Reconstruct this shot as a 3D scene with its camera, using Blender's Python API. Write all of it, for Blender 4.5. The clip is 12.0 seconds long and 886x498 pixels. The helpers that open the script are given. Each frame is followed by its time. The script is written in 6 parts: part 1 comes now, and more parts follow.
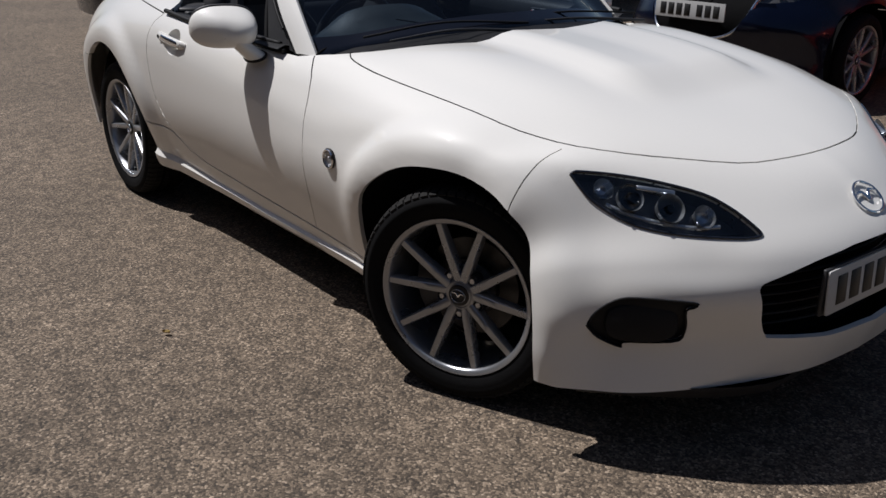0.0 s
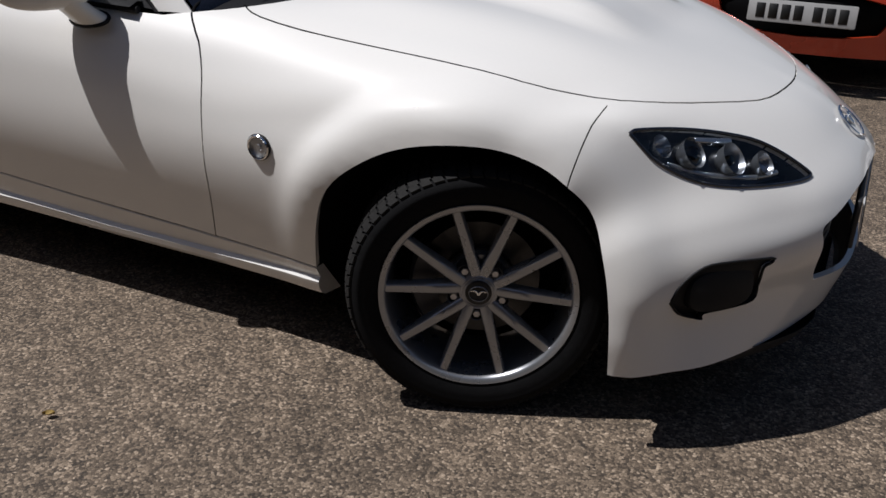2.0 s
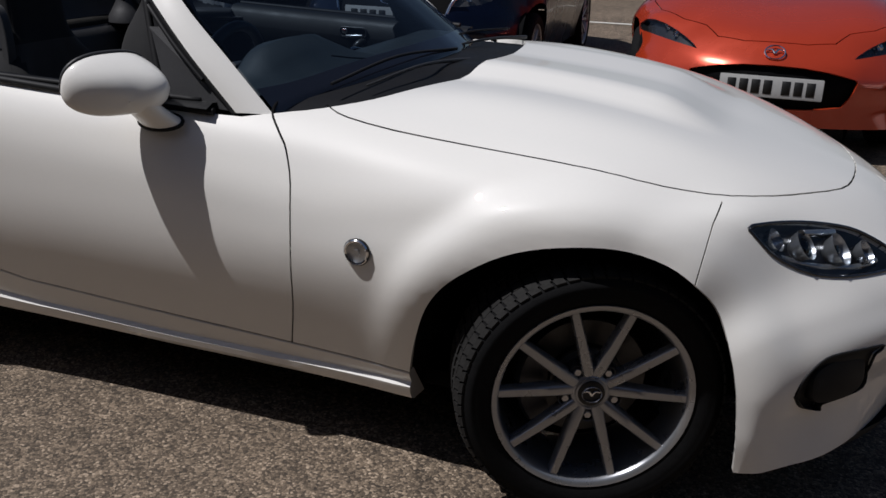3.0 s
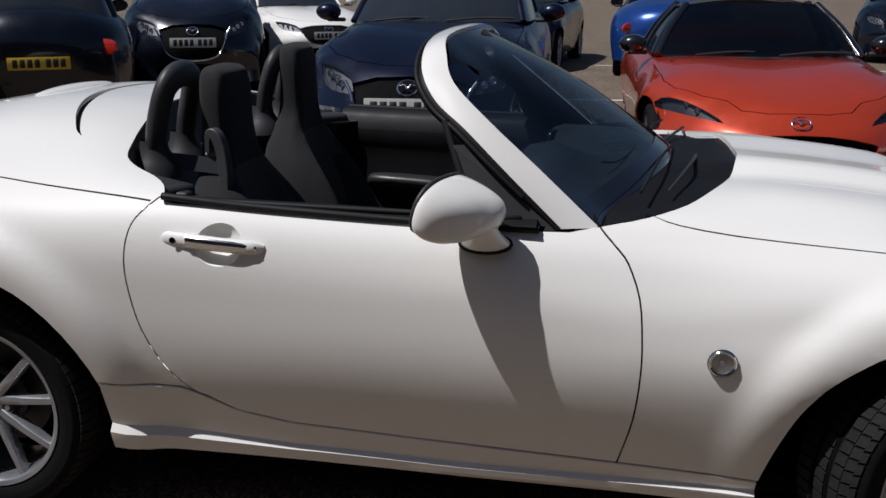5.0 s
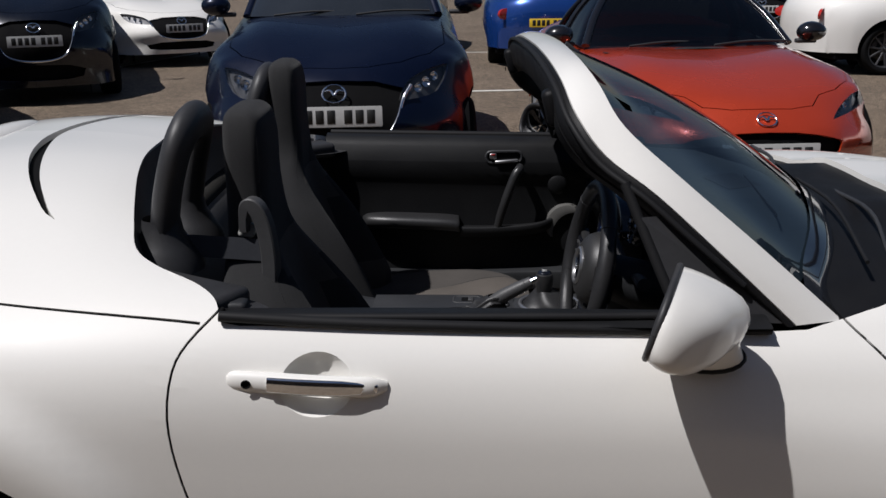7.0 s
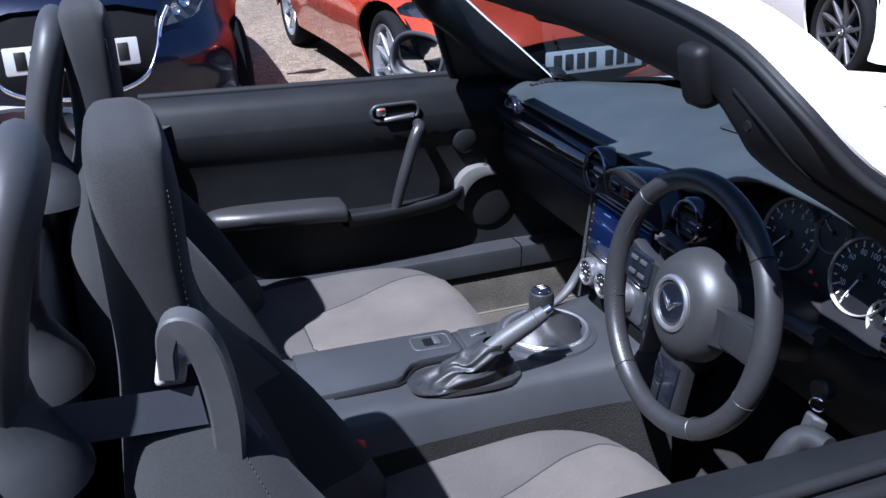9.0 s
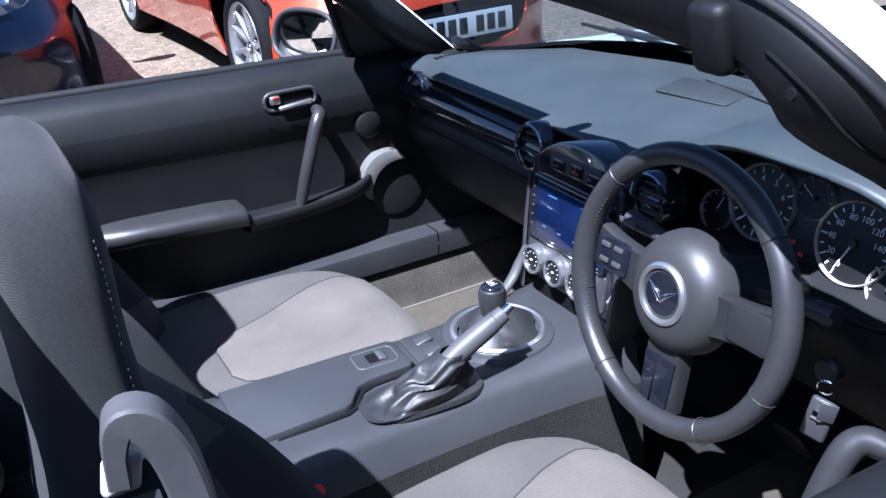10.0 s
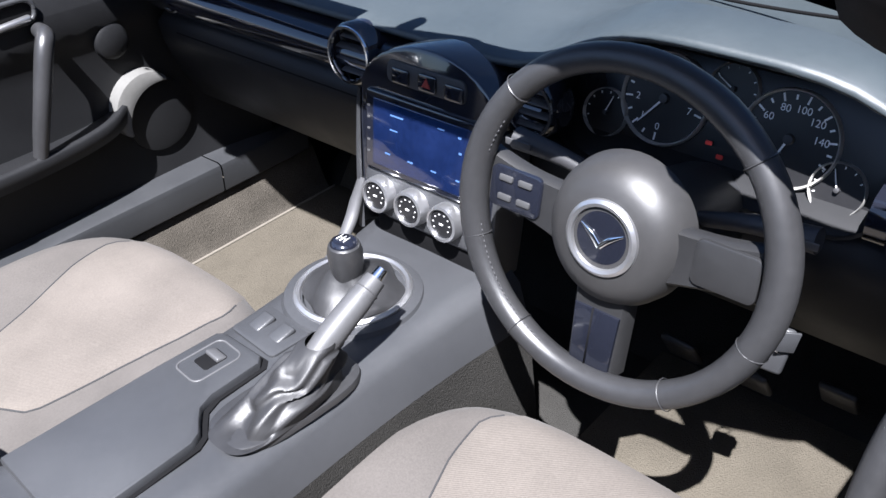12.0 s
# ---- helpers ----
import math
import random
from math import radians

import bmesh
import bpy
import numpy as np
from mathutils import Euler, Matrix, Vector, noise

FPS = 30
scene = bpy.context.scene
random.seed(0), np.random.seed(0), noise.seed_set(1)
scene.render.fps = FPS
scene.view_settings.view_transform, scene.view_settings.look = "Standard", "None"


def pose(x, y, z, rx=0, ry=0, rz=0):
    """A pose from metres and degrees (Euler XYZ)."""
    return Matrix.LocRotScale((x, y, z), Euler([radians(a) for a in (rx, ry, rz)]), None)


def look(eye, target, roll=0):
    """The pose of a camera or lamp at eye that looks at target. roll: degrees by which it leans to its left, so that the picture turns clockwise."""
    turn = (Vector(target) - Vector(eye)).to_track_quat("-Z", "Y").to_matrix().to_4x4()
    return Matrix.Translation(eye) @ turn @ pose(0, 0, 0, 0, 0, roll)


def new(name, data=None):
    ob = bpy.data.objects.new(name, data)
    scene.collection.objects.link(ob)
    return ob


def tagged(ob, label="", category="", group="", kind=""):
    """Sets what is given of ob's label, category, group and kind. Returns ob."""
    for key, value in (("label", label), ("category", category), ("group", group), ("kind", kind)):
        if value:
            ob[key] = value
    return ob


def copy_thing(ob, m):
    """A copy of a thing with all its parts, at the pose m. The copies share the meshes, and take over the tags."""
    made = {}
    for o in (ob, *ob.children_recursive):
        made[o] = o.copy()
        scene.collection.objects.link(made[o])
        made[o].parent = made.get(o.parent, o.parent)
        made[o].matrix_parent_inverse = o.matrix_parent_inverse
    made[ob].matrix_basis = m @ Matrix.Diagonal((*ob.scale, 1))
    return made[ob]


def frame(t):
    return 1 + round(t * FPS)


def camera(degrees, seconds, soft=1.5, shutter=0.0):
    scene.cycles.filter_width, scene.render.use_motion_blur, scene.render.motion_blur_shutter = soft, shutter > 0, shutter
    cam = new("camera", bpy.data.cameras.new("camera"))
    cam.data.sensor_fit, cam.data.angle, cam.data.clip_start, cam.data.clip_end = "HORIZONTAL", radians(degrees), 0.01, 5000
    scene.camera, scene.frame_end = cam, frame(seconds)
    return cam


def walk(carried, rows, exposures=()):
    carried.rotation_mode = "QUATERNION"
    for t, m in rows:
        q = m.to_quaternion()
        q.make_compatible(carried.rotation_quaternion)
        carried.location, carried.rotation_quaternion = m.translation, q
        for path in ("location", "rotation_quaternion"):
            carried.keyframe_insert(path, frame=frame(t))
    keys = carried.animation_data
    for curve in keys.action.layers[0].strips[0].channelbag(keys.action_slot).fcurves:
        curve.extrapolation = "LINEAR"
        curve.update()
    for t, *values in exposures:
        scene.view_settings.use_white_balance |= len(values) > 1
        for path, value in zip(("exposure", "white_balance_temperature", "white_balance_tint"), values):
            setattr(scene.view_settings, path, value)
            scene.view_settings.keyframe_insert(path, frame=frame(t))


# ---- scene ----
cam = camera(52.4, 12.0)
PATH = [
    (0, (1.676, -2.166, 1.271), (0.216, -1.006, 0.549), 0.7),
    (0.5, (1.42, -2.224, 1.247), (0.101, -0.942, 0.462), 1.3),
    (1, (1.136, -2.231, 1.245), (-0.034, -0.849, 0.397), 1.1),
    (1.5, (0.908, -2.294, 1.22), (-0.076, -0.788, 0.347), 1.8),
    (2, (0.679, -2.407, 1.214), (-0.099, -0.766, 0.377), 1.7),
    (2.5, (0.484, -2.444, 1.227), (-0.195, -0.727, 0.458), 1.2),
    (3, (0.242, -2.502, 1.262), (-0.369, -0.733, 0.557), 1.9),
    (3.5, (-0.041, -2.612, 1.286), (-0.525, -0.769, 0.678), 2.0),
    (3.7, (-0.071, -2.654, 1.277), (-0.596, -0.809, 0.711), 0.5),
    (5.3, (-0.955, -2.674, 1.333), (-1.227, -0.769, 0.789), -0.4),
    (5.5, (-1.03, -2.66, 1.346), (-1.256, -0.749, 0.803), -0.8),
    (5.8, (-1.133, -2.586, 1.348), (-1.305, -0.671, 0.795), -1.1),
    (6, (-1.207, -2.496, 1.344), (-1.362, -0.579, 0.795), -0.7),
    (6.3, (-1.285, -2.407, 1.365), (-1.414, -0.488, 0.817), -0.9),
    (6.5, (-1.323, -2.324, 1.369), (-1.447, -0.409, 0.806), -1.3),
    (7, (-1.451, -2.087, 1.359), (-1.442, -0.174, 0.777), -0.7),
    (7.2, (-1.497, -2.007, 1.361), (-1.397, -0.105, 0.751), -0.3),
    (8.8, (-1.76, -1.316, 1.34), (-1.242, 0.456, 0.572), -1.3),
    (9, (-1.799, -1.247, 1.343), (-1.205, 0.487, 0.544), -1.8),
    (9.5, (-1.85, -1.146, 1.338), (-1.062, 0.491, 0.502), -2.0),
    (10, (-1.841, -1.037, 1.318), (-0.983, 0.547, 0.45), -3.5),
    (10.5, (-1.813, -0.923, 1.291), (-0.889, 0.564, 0.324), -3.2),
    (11, (-1.79, -0.845, 1.276), (-0.812, 0.564, 0.247), -3.6),
    (11.5, (-1.782, -0.761, 1.265), (-0.696, 0.519, 0.179), -3.6),
    (12, (-1.788, -0.698, 1.264), (-0.567, 0.416, 0.138), -2.7),
]
walk(cam, [(t, look(eye, target, roll)) for t, eye, target, roll in PATH],
     exposures=[(0, 0.0, 5950, 13), (2.5, 0.0, 5900, 13), (3.0, -0.18, 5900, 13), (3.6, -0.06, 5820, 13), (7.2, -0.05, 5960, 13), (8.8, 1.56, 5140, 16), (9.5, 2.08, 4940, 16), (10.5, 2.40, 5190, 16), (11.2, 2.47, 5450, 14), (12.0, 2.60, 5690, 14)])

# ---- light ----
SUN_DIR = Vector((-0.512, -0.274, 1.0)).normalized()
world = bpy.data.worlds.new("sky")
scene.world = world
world.use_nodes = True
_wn = world.node_tree.nodes
_sky = _wn.new("ShaderNodeTexSky")
_sky.sky_type = "NISHITA"
_sky.sun_disc = False
_sky.sun_elevation = math.asin(SUN_DIR.z)
_sky.sun_rotation = math.atan2(SUN_DIR.x, SUN_DIR.y)
_sky.ozone_density = 1.0
_bg = _wn["Background"]
_bg.inputs["Strength"].default_value = 0.035
world.node_tree.links.new(_sky.outputs["Color"], _bg.inputs["Color"])
_sun = bpy.data.lights.new("sun", "SUN")
_sun.energy, _sun.angle, _sun.color = 4.4, radians(0.53), (1.0, 0.94, 0.85)
sun_lamp = new("sun", _sun)
sun_lamp.matrix_world = Matrix.Translation((0, 0, 20)) @ SUN_DIR.to_track_quat("Z", "Y").to_matrix().to_4x4()


# ---- materials ----
def mat(name, base, rough=0.5, metal=0.0, coat=0.0, vary=0.12, scale=8.0, fine=120.0, bump=0.0, bump_scale=200.0,
        rough_vary=0.08, spec=0.5, emit=None, emit_power=0.0, transmission=0.0, alpha=1.0, ior=1.45, coat_rough=0.03, sheen=0.0):
    """A surface with colour drift at two sizes, uneven gloss and, where wanted, a fine relief."""
    m = bpy.data.materials.new(name)
    m.use_nodes = True
    nt = m.node_tree
    b = nt.nodes["Principled BSDF"]
    b.inputs["Metallic"].default_value = metal
    b.inputs["Coat Weight"].default_value = coat
    b.inputs["Coat Roughness"].default_value = coat_rough
    b.inputs["Specular IOR Level"].default_value = spec
    b.inputs["Transmission Weight"].default_value = transmission
    b.inputs["Alpha"].default_value = alpha
    b.inputs["IOR"].default_value = ior
    b.inputs["Sheen Weight"].default_value = sheen
    if emit:
        b.inputs["Emission Color"].default_value = (*emit, 1)
        b.inputs["Emission Strength"].default_value = emit_power
    tc = nt.nodes.new("ShaderNodeTexCoord")
    n1, n2 = nt.nodes.new("ShaderNodeTexNoise"), nt.nodes.new("ShaderNodeTexNoise")
    n1.inputs["Scale"].default_value, n2.inputs["Scale"].default_value = scale, fine
    n1.inputs["Detail"].default_value = 4
    for n in (n1, n2):
        nt.links.new(tc.outputs["Object"], n.inputs["Vector"])
    mix = nt.nodes.new("ShaderNodeMix")
    mix.data_type = "FLOAT"
    mix.inputs["Factor"].default_value = 0.45
    nt.links.new(n1.outputs["Fac"], mix.inputs["A"])
    nt.links.new(n2.outputs["Fac"], mix.inputs["B"])
    ramp = nt.nodes.new("ShaderNodeValToRGB")
    lo, hi = [c * (1 - vary) for c in base], [min(1, c * (1 + vary)) for c in base]
    ramp.color_ramp.elements[0].position, ramp.color_ramp.elements[1].position = 0.3, 0.7
    ramp.color_ramp.elements[0].color, ramp.color_ramp.elements[1].color = (*lo, 1), (*hi, 1)
    nt.links.new(mix.outputs["Result"], ramp.inputs["Fac"])
    nt.links.new(ramp.outputs["Color"], b.inputs["Base Color"])
    mr = nt.nodes.new("ShaderNodeMapRange")
    mr.inputs["To Min"].default_value = max(0.0, rough - rough_vary)
    mr.inputs["To Max"].default_value = min(1.0, rough + rough_vary)
    mr.inputs["From Min"].default_value, mr.inputs["From Max"].default_value = 0.3, 0.7
    nt.links.new(n1.outputs["Fac"], mr.inputs["Value"])
    nt.links.new(mr.outputs["Result"], b.inputs["Roughness"])
    if bump:
        n3 = nt.nodes.new("ShaderNodeTexNoise")
        n3.inputs["Scale"].default_value = bump_scale
        nt.links.new(tc.outputs["Object"], n3.inputs["Vector"])
        bp = nt.nodes.new("ShaderNodeBump")
        bp.inputs["Strength"].default_value = bump
        bp.inputs["Distance"].default_value = 0.002
        nt.links.new(n3.outputs["Fac"], bp.inputs["Height"])
        nt.links.new(bp.outputs["Normal"], b.inputs["Normal"])
    return m


def asphalt_material():
    """Worn tarmac with pale and brown stone chips in a dark binder."""
    m = bpy.data.materials.new("asphalt")
    m.use_nodes = True
    nt = m.node_tree
    b = nt.nodes["Principled BSDF"]
    tc = nt.nodes.new("ShaderNodeTexCoord")

    def node(kind, **values):
        n = nt.nodes.new(kind)
        for k, v in values.items():
            n.inputs[k].default_value = v
        return n

    v1 = node("ShaderNodeTexVoronoi", Scale=150.0)
    v2 = node("ShaderNodeTexVoronoi", Scale=260.0)
    edge = node("ShaderNodeTexVoronoi", Scale=150.0)
    edge.feature = "DISTANCE_TO_EDGE"
    big = node("ShaderNodeTexNoise", Scale=1.1, Detail=5.0)
    mid = node("ShaderNodeTexNoise", Scale=14.0, Detail=4.0)
    for n in (v1, v2, edge, big, mid):
        nt.links.new(tc.outputs["Object"], n.inputs["Vector"])
    stone = nt.nodes.new("ShaderNodeValToRGB")
    els = stone.color_ramp.elements
    els[0].position, els[0].color = 0.0, (0.056, 0.044, 0.034, 1)
    els[1].position, els[1].color = 1.0, (0.425, 0.335, 0.246, 1)
    for p, c in ((0.35, (0.128, 0.097, 0.069)), (0.62, (0.197, 0.150, 0.106)), (0.88, (0.284, 0.219, 0.156))):
        e = els.new(p)
        e.color = (*c, 1)
    sep = nt.nodes.new("ShaderNodeSeparateColor")
    nt.links.new(v1.outputs["Color"], sep.inputs["Color"])
    nt.links.new(sep.outputs["Red"], stone.inputs["Fac"])
    gap = nt.nodes.new("ShaderNodeMapRange")
    gap.inputs["From Max"].default_value = 0.10
    gap.inputs["To Min"].default_value = 0.45
    nt.links.new(edge.outputs["Distance"], gap.inputs["Value"])
    mul = nt.nodes.new("ShaderNodeMix")
    mul.data_type, mul.blend_type = "RGBA", "MULTIPLY"
    mul.inputs["Factor"].default_value = 1.0
    nt.links.new(stone.outputs["Color"], mul.inputs["A"])
    nt.links.new(gap.outputs["Result"], mul.inputs["B"])
    patch = nt.nodes.new("ShaderNodeMapRange")
    patch.inputs["From Min"].default_value, patch.inputs["From Max"].default_value = 0.3, 0.7
    patch.inputs["To Min"].default_value, patch.inputs["To Max"].default_value = 0.76, 1.08
    nt.links.new(big.outputs["Fac"], patch.inputs["Value"])
    patch2 = nt.nodes.new("ShaderNodeMapRange")
    patch2.inputs["From Min"].default_value, patch2.inputs["From Max"].default_value = 0.3, 0.7
    patch2.inputs["To Min"].default_value, patch2.inputs["To Max"].default_value = 0.72, 1.25
    nt.links.new(mid.outputs["Fac"], patch2.inputs["Value"])
    pm = nt.nodes.new("ShaderNodeMath")
    pm.operation = "MULTIPLY"
    nt.links.new(patch.outputs["Result"], pm.inputs[0])
    nt.links.new(patch2.outputs["Result"], pm.inputs[1])
    mul2 = nt.nodes.new("ShaderNodeMix")
    mul2.data_type, mul2.blend_type = "RGBA", "MULTIPLY"
    mul2.inputs["Factor"].default_value = 1.0
    nt.links.new(mul.outputs["Result"], mul2.inputs["A"])
    nt.links.new(pm.outputs["Value"], mul2.inputs["B"])
    nt.links.new(mul2.outputs["Result"], b.inputs["Base Color"])
    b.inputs["Roughness"].default_value = 0.8
    b.inputs["Specular IOR Level"].default_value = 0.35
    bp = nt.nodes.new("ShaderNodeBump")
    bp.inputs["Strength"].default_value, bp.inputs["Distance"].default_value = 0.55, 0.003
    sub = nt.nodes.new("ShaderNodeMath")
    sub.operation = "SUBTRACT"
    nt.links.new(sep.outputs["Green"], sub.inputs[0])
    nt.links.new(v1.outputs["Distance"], sub.inputs[1])
    nt.links.new(sub.outputs["Value"], bp.inputs["Height"])
    nt.links.new(bp.outputs["Normal"], b.inputs["Normal"])
    return m


def weave_material(name, base, scale, strength=0.5):
    """Woven cloth with a fine ribbed relief."""
    m = mat(name, base, 0.95, vary=0.20, scale=11, fine=400, spec=0.2, sheen=0.04)
    nt = m.node_tree
    b = nt.nodes["Principled BSDF"]
    tc = nt.nodes.new("ShaderNodeTexCoord")
    w1 = nt.nodes.new("ShaderNodeTexWave")
    w1.wave_type, w1.bands_direction = "BANDS", "DIAGONAL"
    w1.inputs["Scale"].default_value = scale
    w1.inputs["Distortion"].default_value = 0.6
    nt.links.new(tc.outputs["Object"], w1.inputs["Vector"])
    bp = nt.nodes.new("ShaderNodeBump")
    bp.inputs["Strength"].default_value, bp.inputs["Distance"].default_value = strength, 0.0015
    nt.links.new(w1.outputs["Fac"], bp.inputs["Height"])
    nt.links.new(bp.outputs["Normal"], b.inputs["Normal"])
    return m


ASPHALT = asphalt_material()
LINE_PAINT = mat("line_paint", (0.62, 0.60, 0.54), 0.8, vary=0.25, scale=30, bump=0.5)
WHITE_PAINT = mat("white_paint", (0.80, 0.785, 0.745), 0.45, coat=0.9, vary=0.012, scale=1.5, rough_vary=0.03, spec=0.25)
BLACK_PLASTIC = mat("black_plastic", (0.030, 0.030, 0.032), 0.5, bump=0.10, bump_scale=1500)
GLOSS_BLACK = mat("gloss_black", (0.008, 0.009, 0.014), 0.12, coat=1.0, vary=0.05, rough_vary=0.03)
# near-black that puts the shade of gaps, hollows and undersides into the colour
DARK_VOID = mat("void_shade_black", (0.005, 0.005, 0.0055), 0.9, spec=0.1)
# sidewall rubber darkened for its shade; tread is a paler copy, worn and sunlit
RUBBER = mat("rubber", (0.0065, 0.0065, 0.007), 0.8, bump=0.3, bump_scale=300, vary=0.3, scale=25, spec=0.12)
TREAD = mat("tread_rubber", (0.0145, 0.014, 0.0135), 0.8, bump=0.3, bump_scale=300, vary=0.35, scale=25, spec=0.25)
SEAL = mat("seal_rubber", (0.012, 0.012, 0.013), 0.6, spec=0.25)
ALLOY = mat("alloy_grey", (0.36, 0.37, 0.39), 0.30, metal=0.72, coat=0.5, vary=0.06, scale=12, rough_vary=0.06)
ALLOY_DARK = mat("alloy_inner", (0.10, 0.10, 0.105), 0.5, metal=0.8, vary=0.15, scale=20)
DISC_STEEL = mat("disc_steel", (0.085, 0.083, 0.082), 0.42, metal=1.0, vary=0.12, scale=40)
CHROME = mat("chrome", (0.86, 0.87, 0.88), 0.10, metal=1.0, vary=0.02, rough_vary=0.04)
SATIN = mat("satin_silver", (0.50, 0.50, 0.51), 0.34, metal=0.9, vary=0.03)
MIRROR = mat("mirror_glass", (0.92, 0.93, 0.93), 0.01, metal=1.0, vary=0.0, rough_vary=0.0)
DASH = mat("dash_plastic", (0.024, 0.025, 0.027), 0.50, bump=0.15, bump_scale=1400, vary=0.10)
# the blue cast in this base colour stands for reflected sky
DASH_TOP = mat("dash_top", (0.029, 0.036, 0.040), 0.40, bump=0.2, bump_scale=1400, vary=0.08, spec=0.7)
CONSOLE = mat("console_plastic", (0.032, 0.033, 0.0355), 0.42, bump=0.2, bump_scale=1200, vary=0.08, spec=0.6)
LEATHER = mat("leather", (0.023, 0.023, 0.024), 0.38, bump=0.12, bump_scale=1400, vary=0.15, spec=0.6)
BOOT_LEATHER = mat("boot_leather", (0.020, 0.020, 0.021), 0.47, bump=0.12, bump_scale=1400, vary=0.15, spec=0.5)
SPOKE = mat("spoke_plastic", (0.015, 0.015, 0.0155), 0.40, bump=0.06, bump_scale=1500, vary=0.12, spec=0.6)
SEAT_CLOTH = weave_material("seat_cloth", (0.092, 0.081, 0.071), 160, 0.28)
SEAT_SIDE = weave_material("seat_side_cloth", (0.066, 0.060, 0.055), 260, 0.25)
CARPET = mat("carpet", (0.026, 0.025, 0.023), 1.0, bump=1.0, bump_scale=500, vary=0.4, fine=420, spec=0.1)
MAT_CLOTH = mat("mat_cloth", (0.068, 0.060, 0.047), 1.0, bump=1.0, bump_scale=450, vary=0.3, fine=350, spec=0.1)
STITCH = mat("stitch_thread", (0.042, 0.042, 0.044), 0.9)
# darker, greyer version of the seat side cloth, for the backrest
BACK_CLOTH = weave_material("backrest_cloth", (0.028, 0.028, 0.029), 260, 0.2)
DOOR_BLACK = mat("door_vinyl", (0.009, 0.0092, 0.010), 0.5, spec=0.3, bump=0.12, bump_scale=1300, vary=0.12)
HEADLINING = mat("pillar_trim", (0.006, 0.006, 0.0068), 0.55, spec=0.25, bump=0.12, bump_scale=1200, vary=0.12)
GREY_PLASTIC = mat("grey_plastic", (0.058, 0.058, 0.060), 0.48, bump=0.12, bump_scale=1300)
PLATE_WHITE = mat("plate_white", (0.48, 0.48, 0.47), 0.4, vary=0.06, scale=20)
PLATE_YELLOW = mat("plate_yellow", (0.75, 0.50, 0.03), 0.4, vary=0.05)
PLATE_BAR = mat("plate_black", (0.012, 0.012, 0.012), 0.5)
RED_BUTTON = mat("red_plastic", (0.50, 0.03, 0.02), 0.45)
RED_LENS = mat("red_lens", (0.42, 0.02, 0.012), 0.15, coat=1.0)
AMBER = mat("amber_lens", (0.6, 0.16, 0.02), 0.2, coat=1.0)
RED_PAINT = mat("red_paint", (0.50, 0.050, 0.014), 0.24, metal=0.35, coat=1.0, vary=0.05, scale=3)
BLUE_PAINT = mat("blue_paint", (0.003, 0.006, 0.022), 0.28, metal=0.4, coat=0.4, vary=0.06, scale=3)
NAVY_PAINT = mat("navy_paint", (0.004, 0.006, 0.013), 0.25, metal=0.3, coat=0.6, vary=0.06, scale=3)
BRIGHT_BLUE = mat("bright_blue_paint", (0.012, 0.055, 0.26), 0.22, metal=0.4, coat=1.0, vary=0.06, scale=3)
BLACK_PAINT = mat("black_paint", (0.008, 0.008, 0.010), 0.2, coat=1.0, vary=0.05)
DIAL_FACE = mat("dial_face", (0.010, 0.010, 0.011), 0.35)
DIAL_MARK = mat("dial_print", (0.75, 0.75, 0.74), 0.5, vary=0.03)
LEAF = mat("dry_leaf", (0.32, 0.22, 0.06), 0.7, vary=0.3, scale=60)


def glass_material(name, tint, rough=0.0):
    """Clear or tinted pane: see-through by a mix of tinted transparency and mirror gloss."""
    m = bpy.data.materials.new(name)
    m.use_nodes = True
    nt = m.node_tree
    nt.nodes.remove(nt.nodes["Principled BSDF"])
    out = nt.nodes["Material Output"]
    tr, gl = nt.nodes.new("ShaderNodeBsdfTransparent"), nt.nodes.new("ShaderNodeBsdfGlossy")
    tr.inputs["Color"].default_value = (*tint, 1)
    gl.inputs["Roughness"].default_value = rough
    lw, mix = nt.nodes.new("ShaderNodeLayerWeight"), nt.nodes.new("ShaderNodeMixShader")
    lw.inputs["Blend"].default_value = 0.5
    power, gain = nt.nodes.new("ShaderNodeMath"), nt.nodes.new("ShaderNodeMath")
    power.operation, gain.operation = "POWER", "MULTIPLY_ADD"
    power.inputs[1].default_value = 5.0
    gain.inputs[1].default_value, gain.inputs[2].default_value = 0.92, 0.07
    nt.links.new(lw.outputs["Facing"], power.inputs[0])
    nt.links.new(power.outputs["Value"], gain.inputs[0])
    nt.links.new(gain.outputs["Value"], mix.inputs["Fac"])
    nt.links.new(tr.outputs["BSDF"], mix.inputs[1])
    nt.links.new(gl.outputs["BSDF"], mix.inputs[2])
    nt.links.new(mix.outputs["Shader"], out.inputs["Surface"])
    return m


# windscreen tint is deeper and bluer than clear glass, painting in the sky reflection
GLASS = glass_material("windscreen_glass", (0.33, 0.41, 0.49))
DARK_GLASS = glass_material("dark_glass", (0.10, 0.12, 0.13))
CLEAR = glass_material("lamp_glass", (0.92, 0.93, 0.94))
SCREEN = mat("screen_glass", (0.004, 0.008, 0.03), 0.12, coat=1.0, vary=0.3, scale=20, emit=(0.02, 0.08, 0.34), emit_power=0.010)

# ---- building tools ----
def link_mesh(name, bm, material, parent=None, label="", smooth=True, keep=False):
    me = bpy.data.meshes.new(name)
    if smooth:
        for f in bm.faces:
            f.smooth = True
    bm.to_mesh(me)
    if not keep:
        bm.free()
    for one in (material if isinstance(material, (list, tuple)) else [material]):
        me.materials.append(one)
    ob = new(name, me)
    if parent:
        ob.parent = parent
    if label:
        ob["label"] = label
    return ob


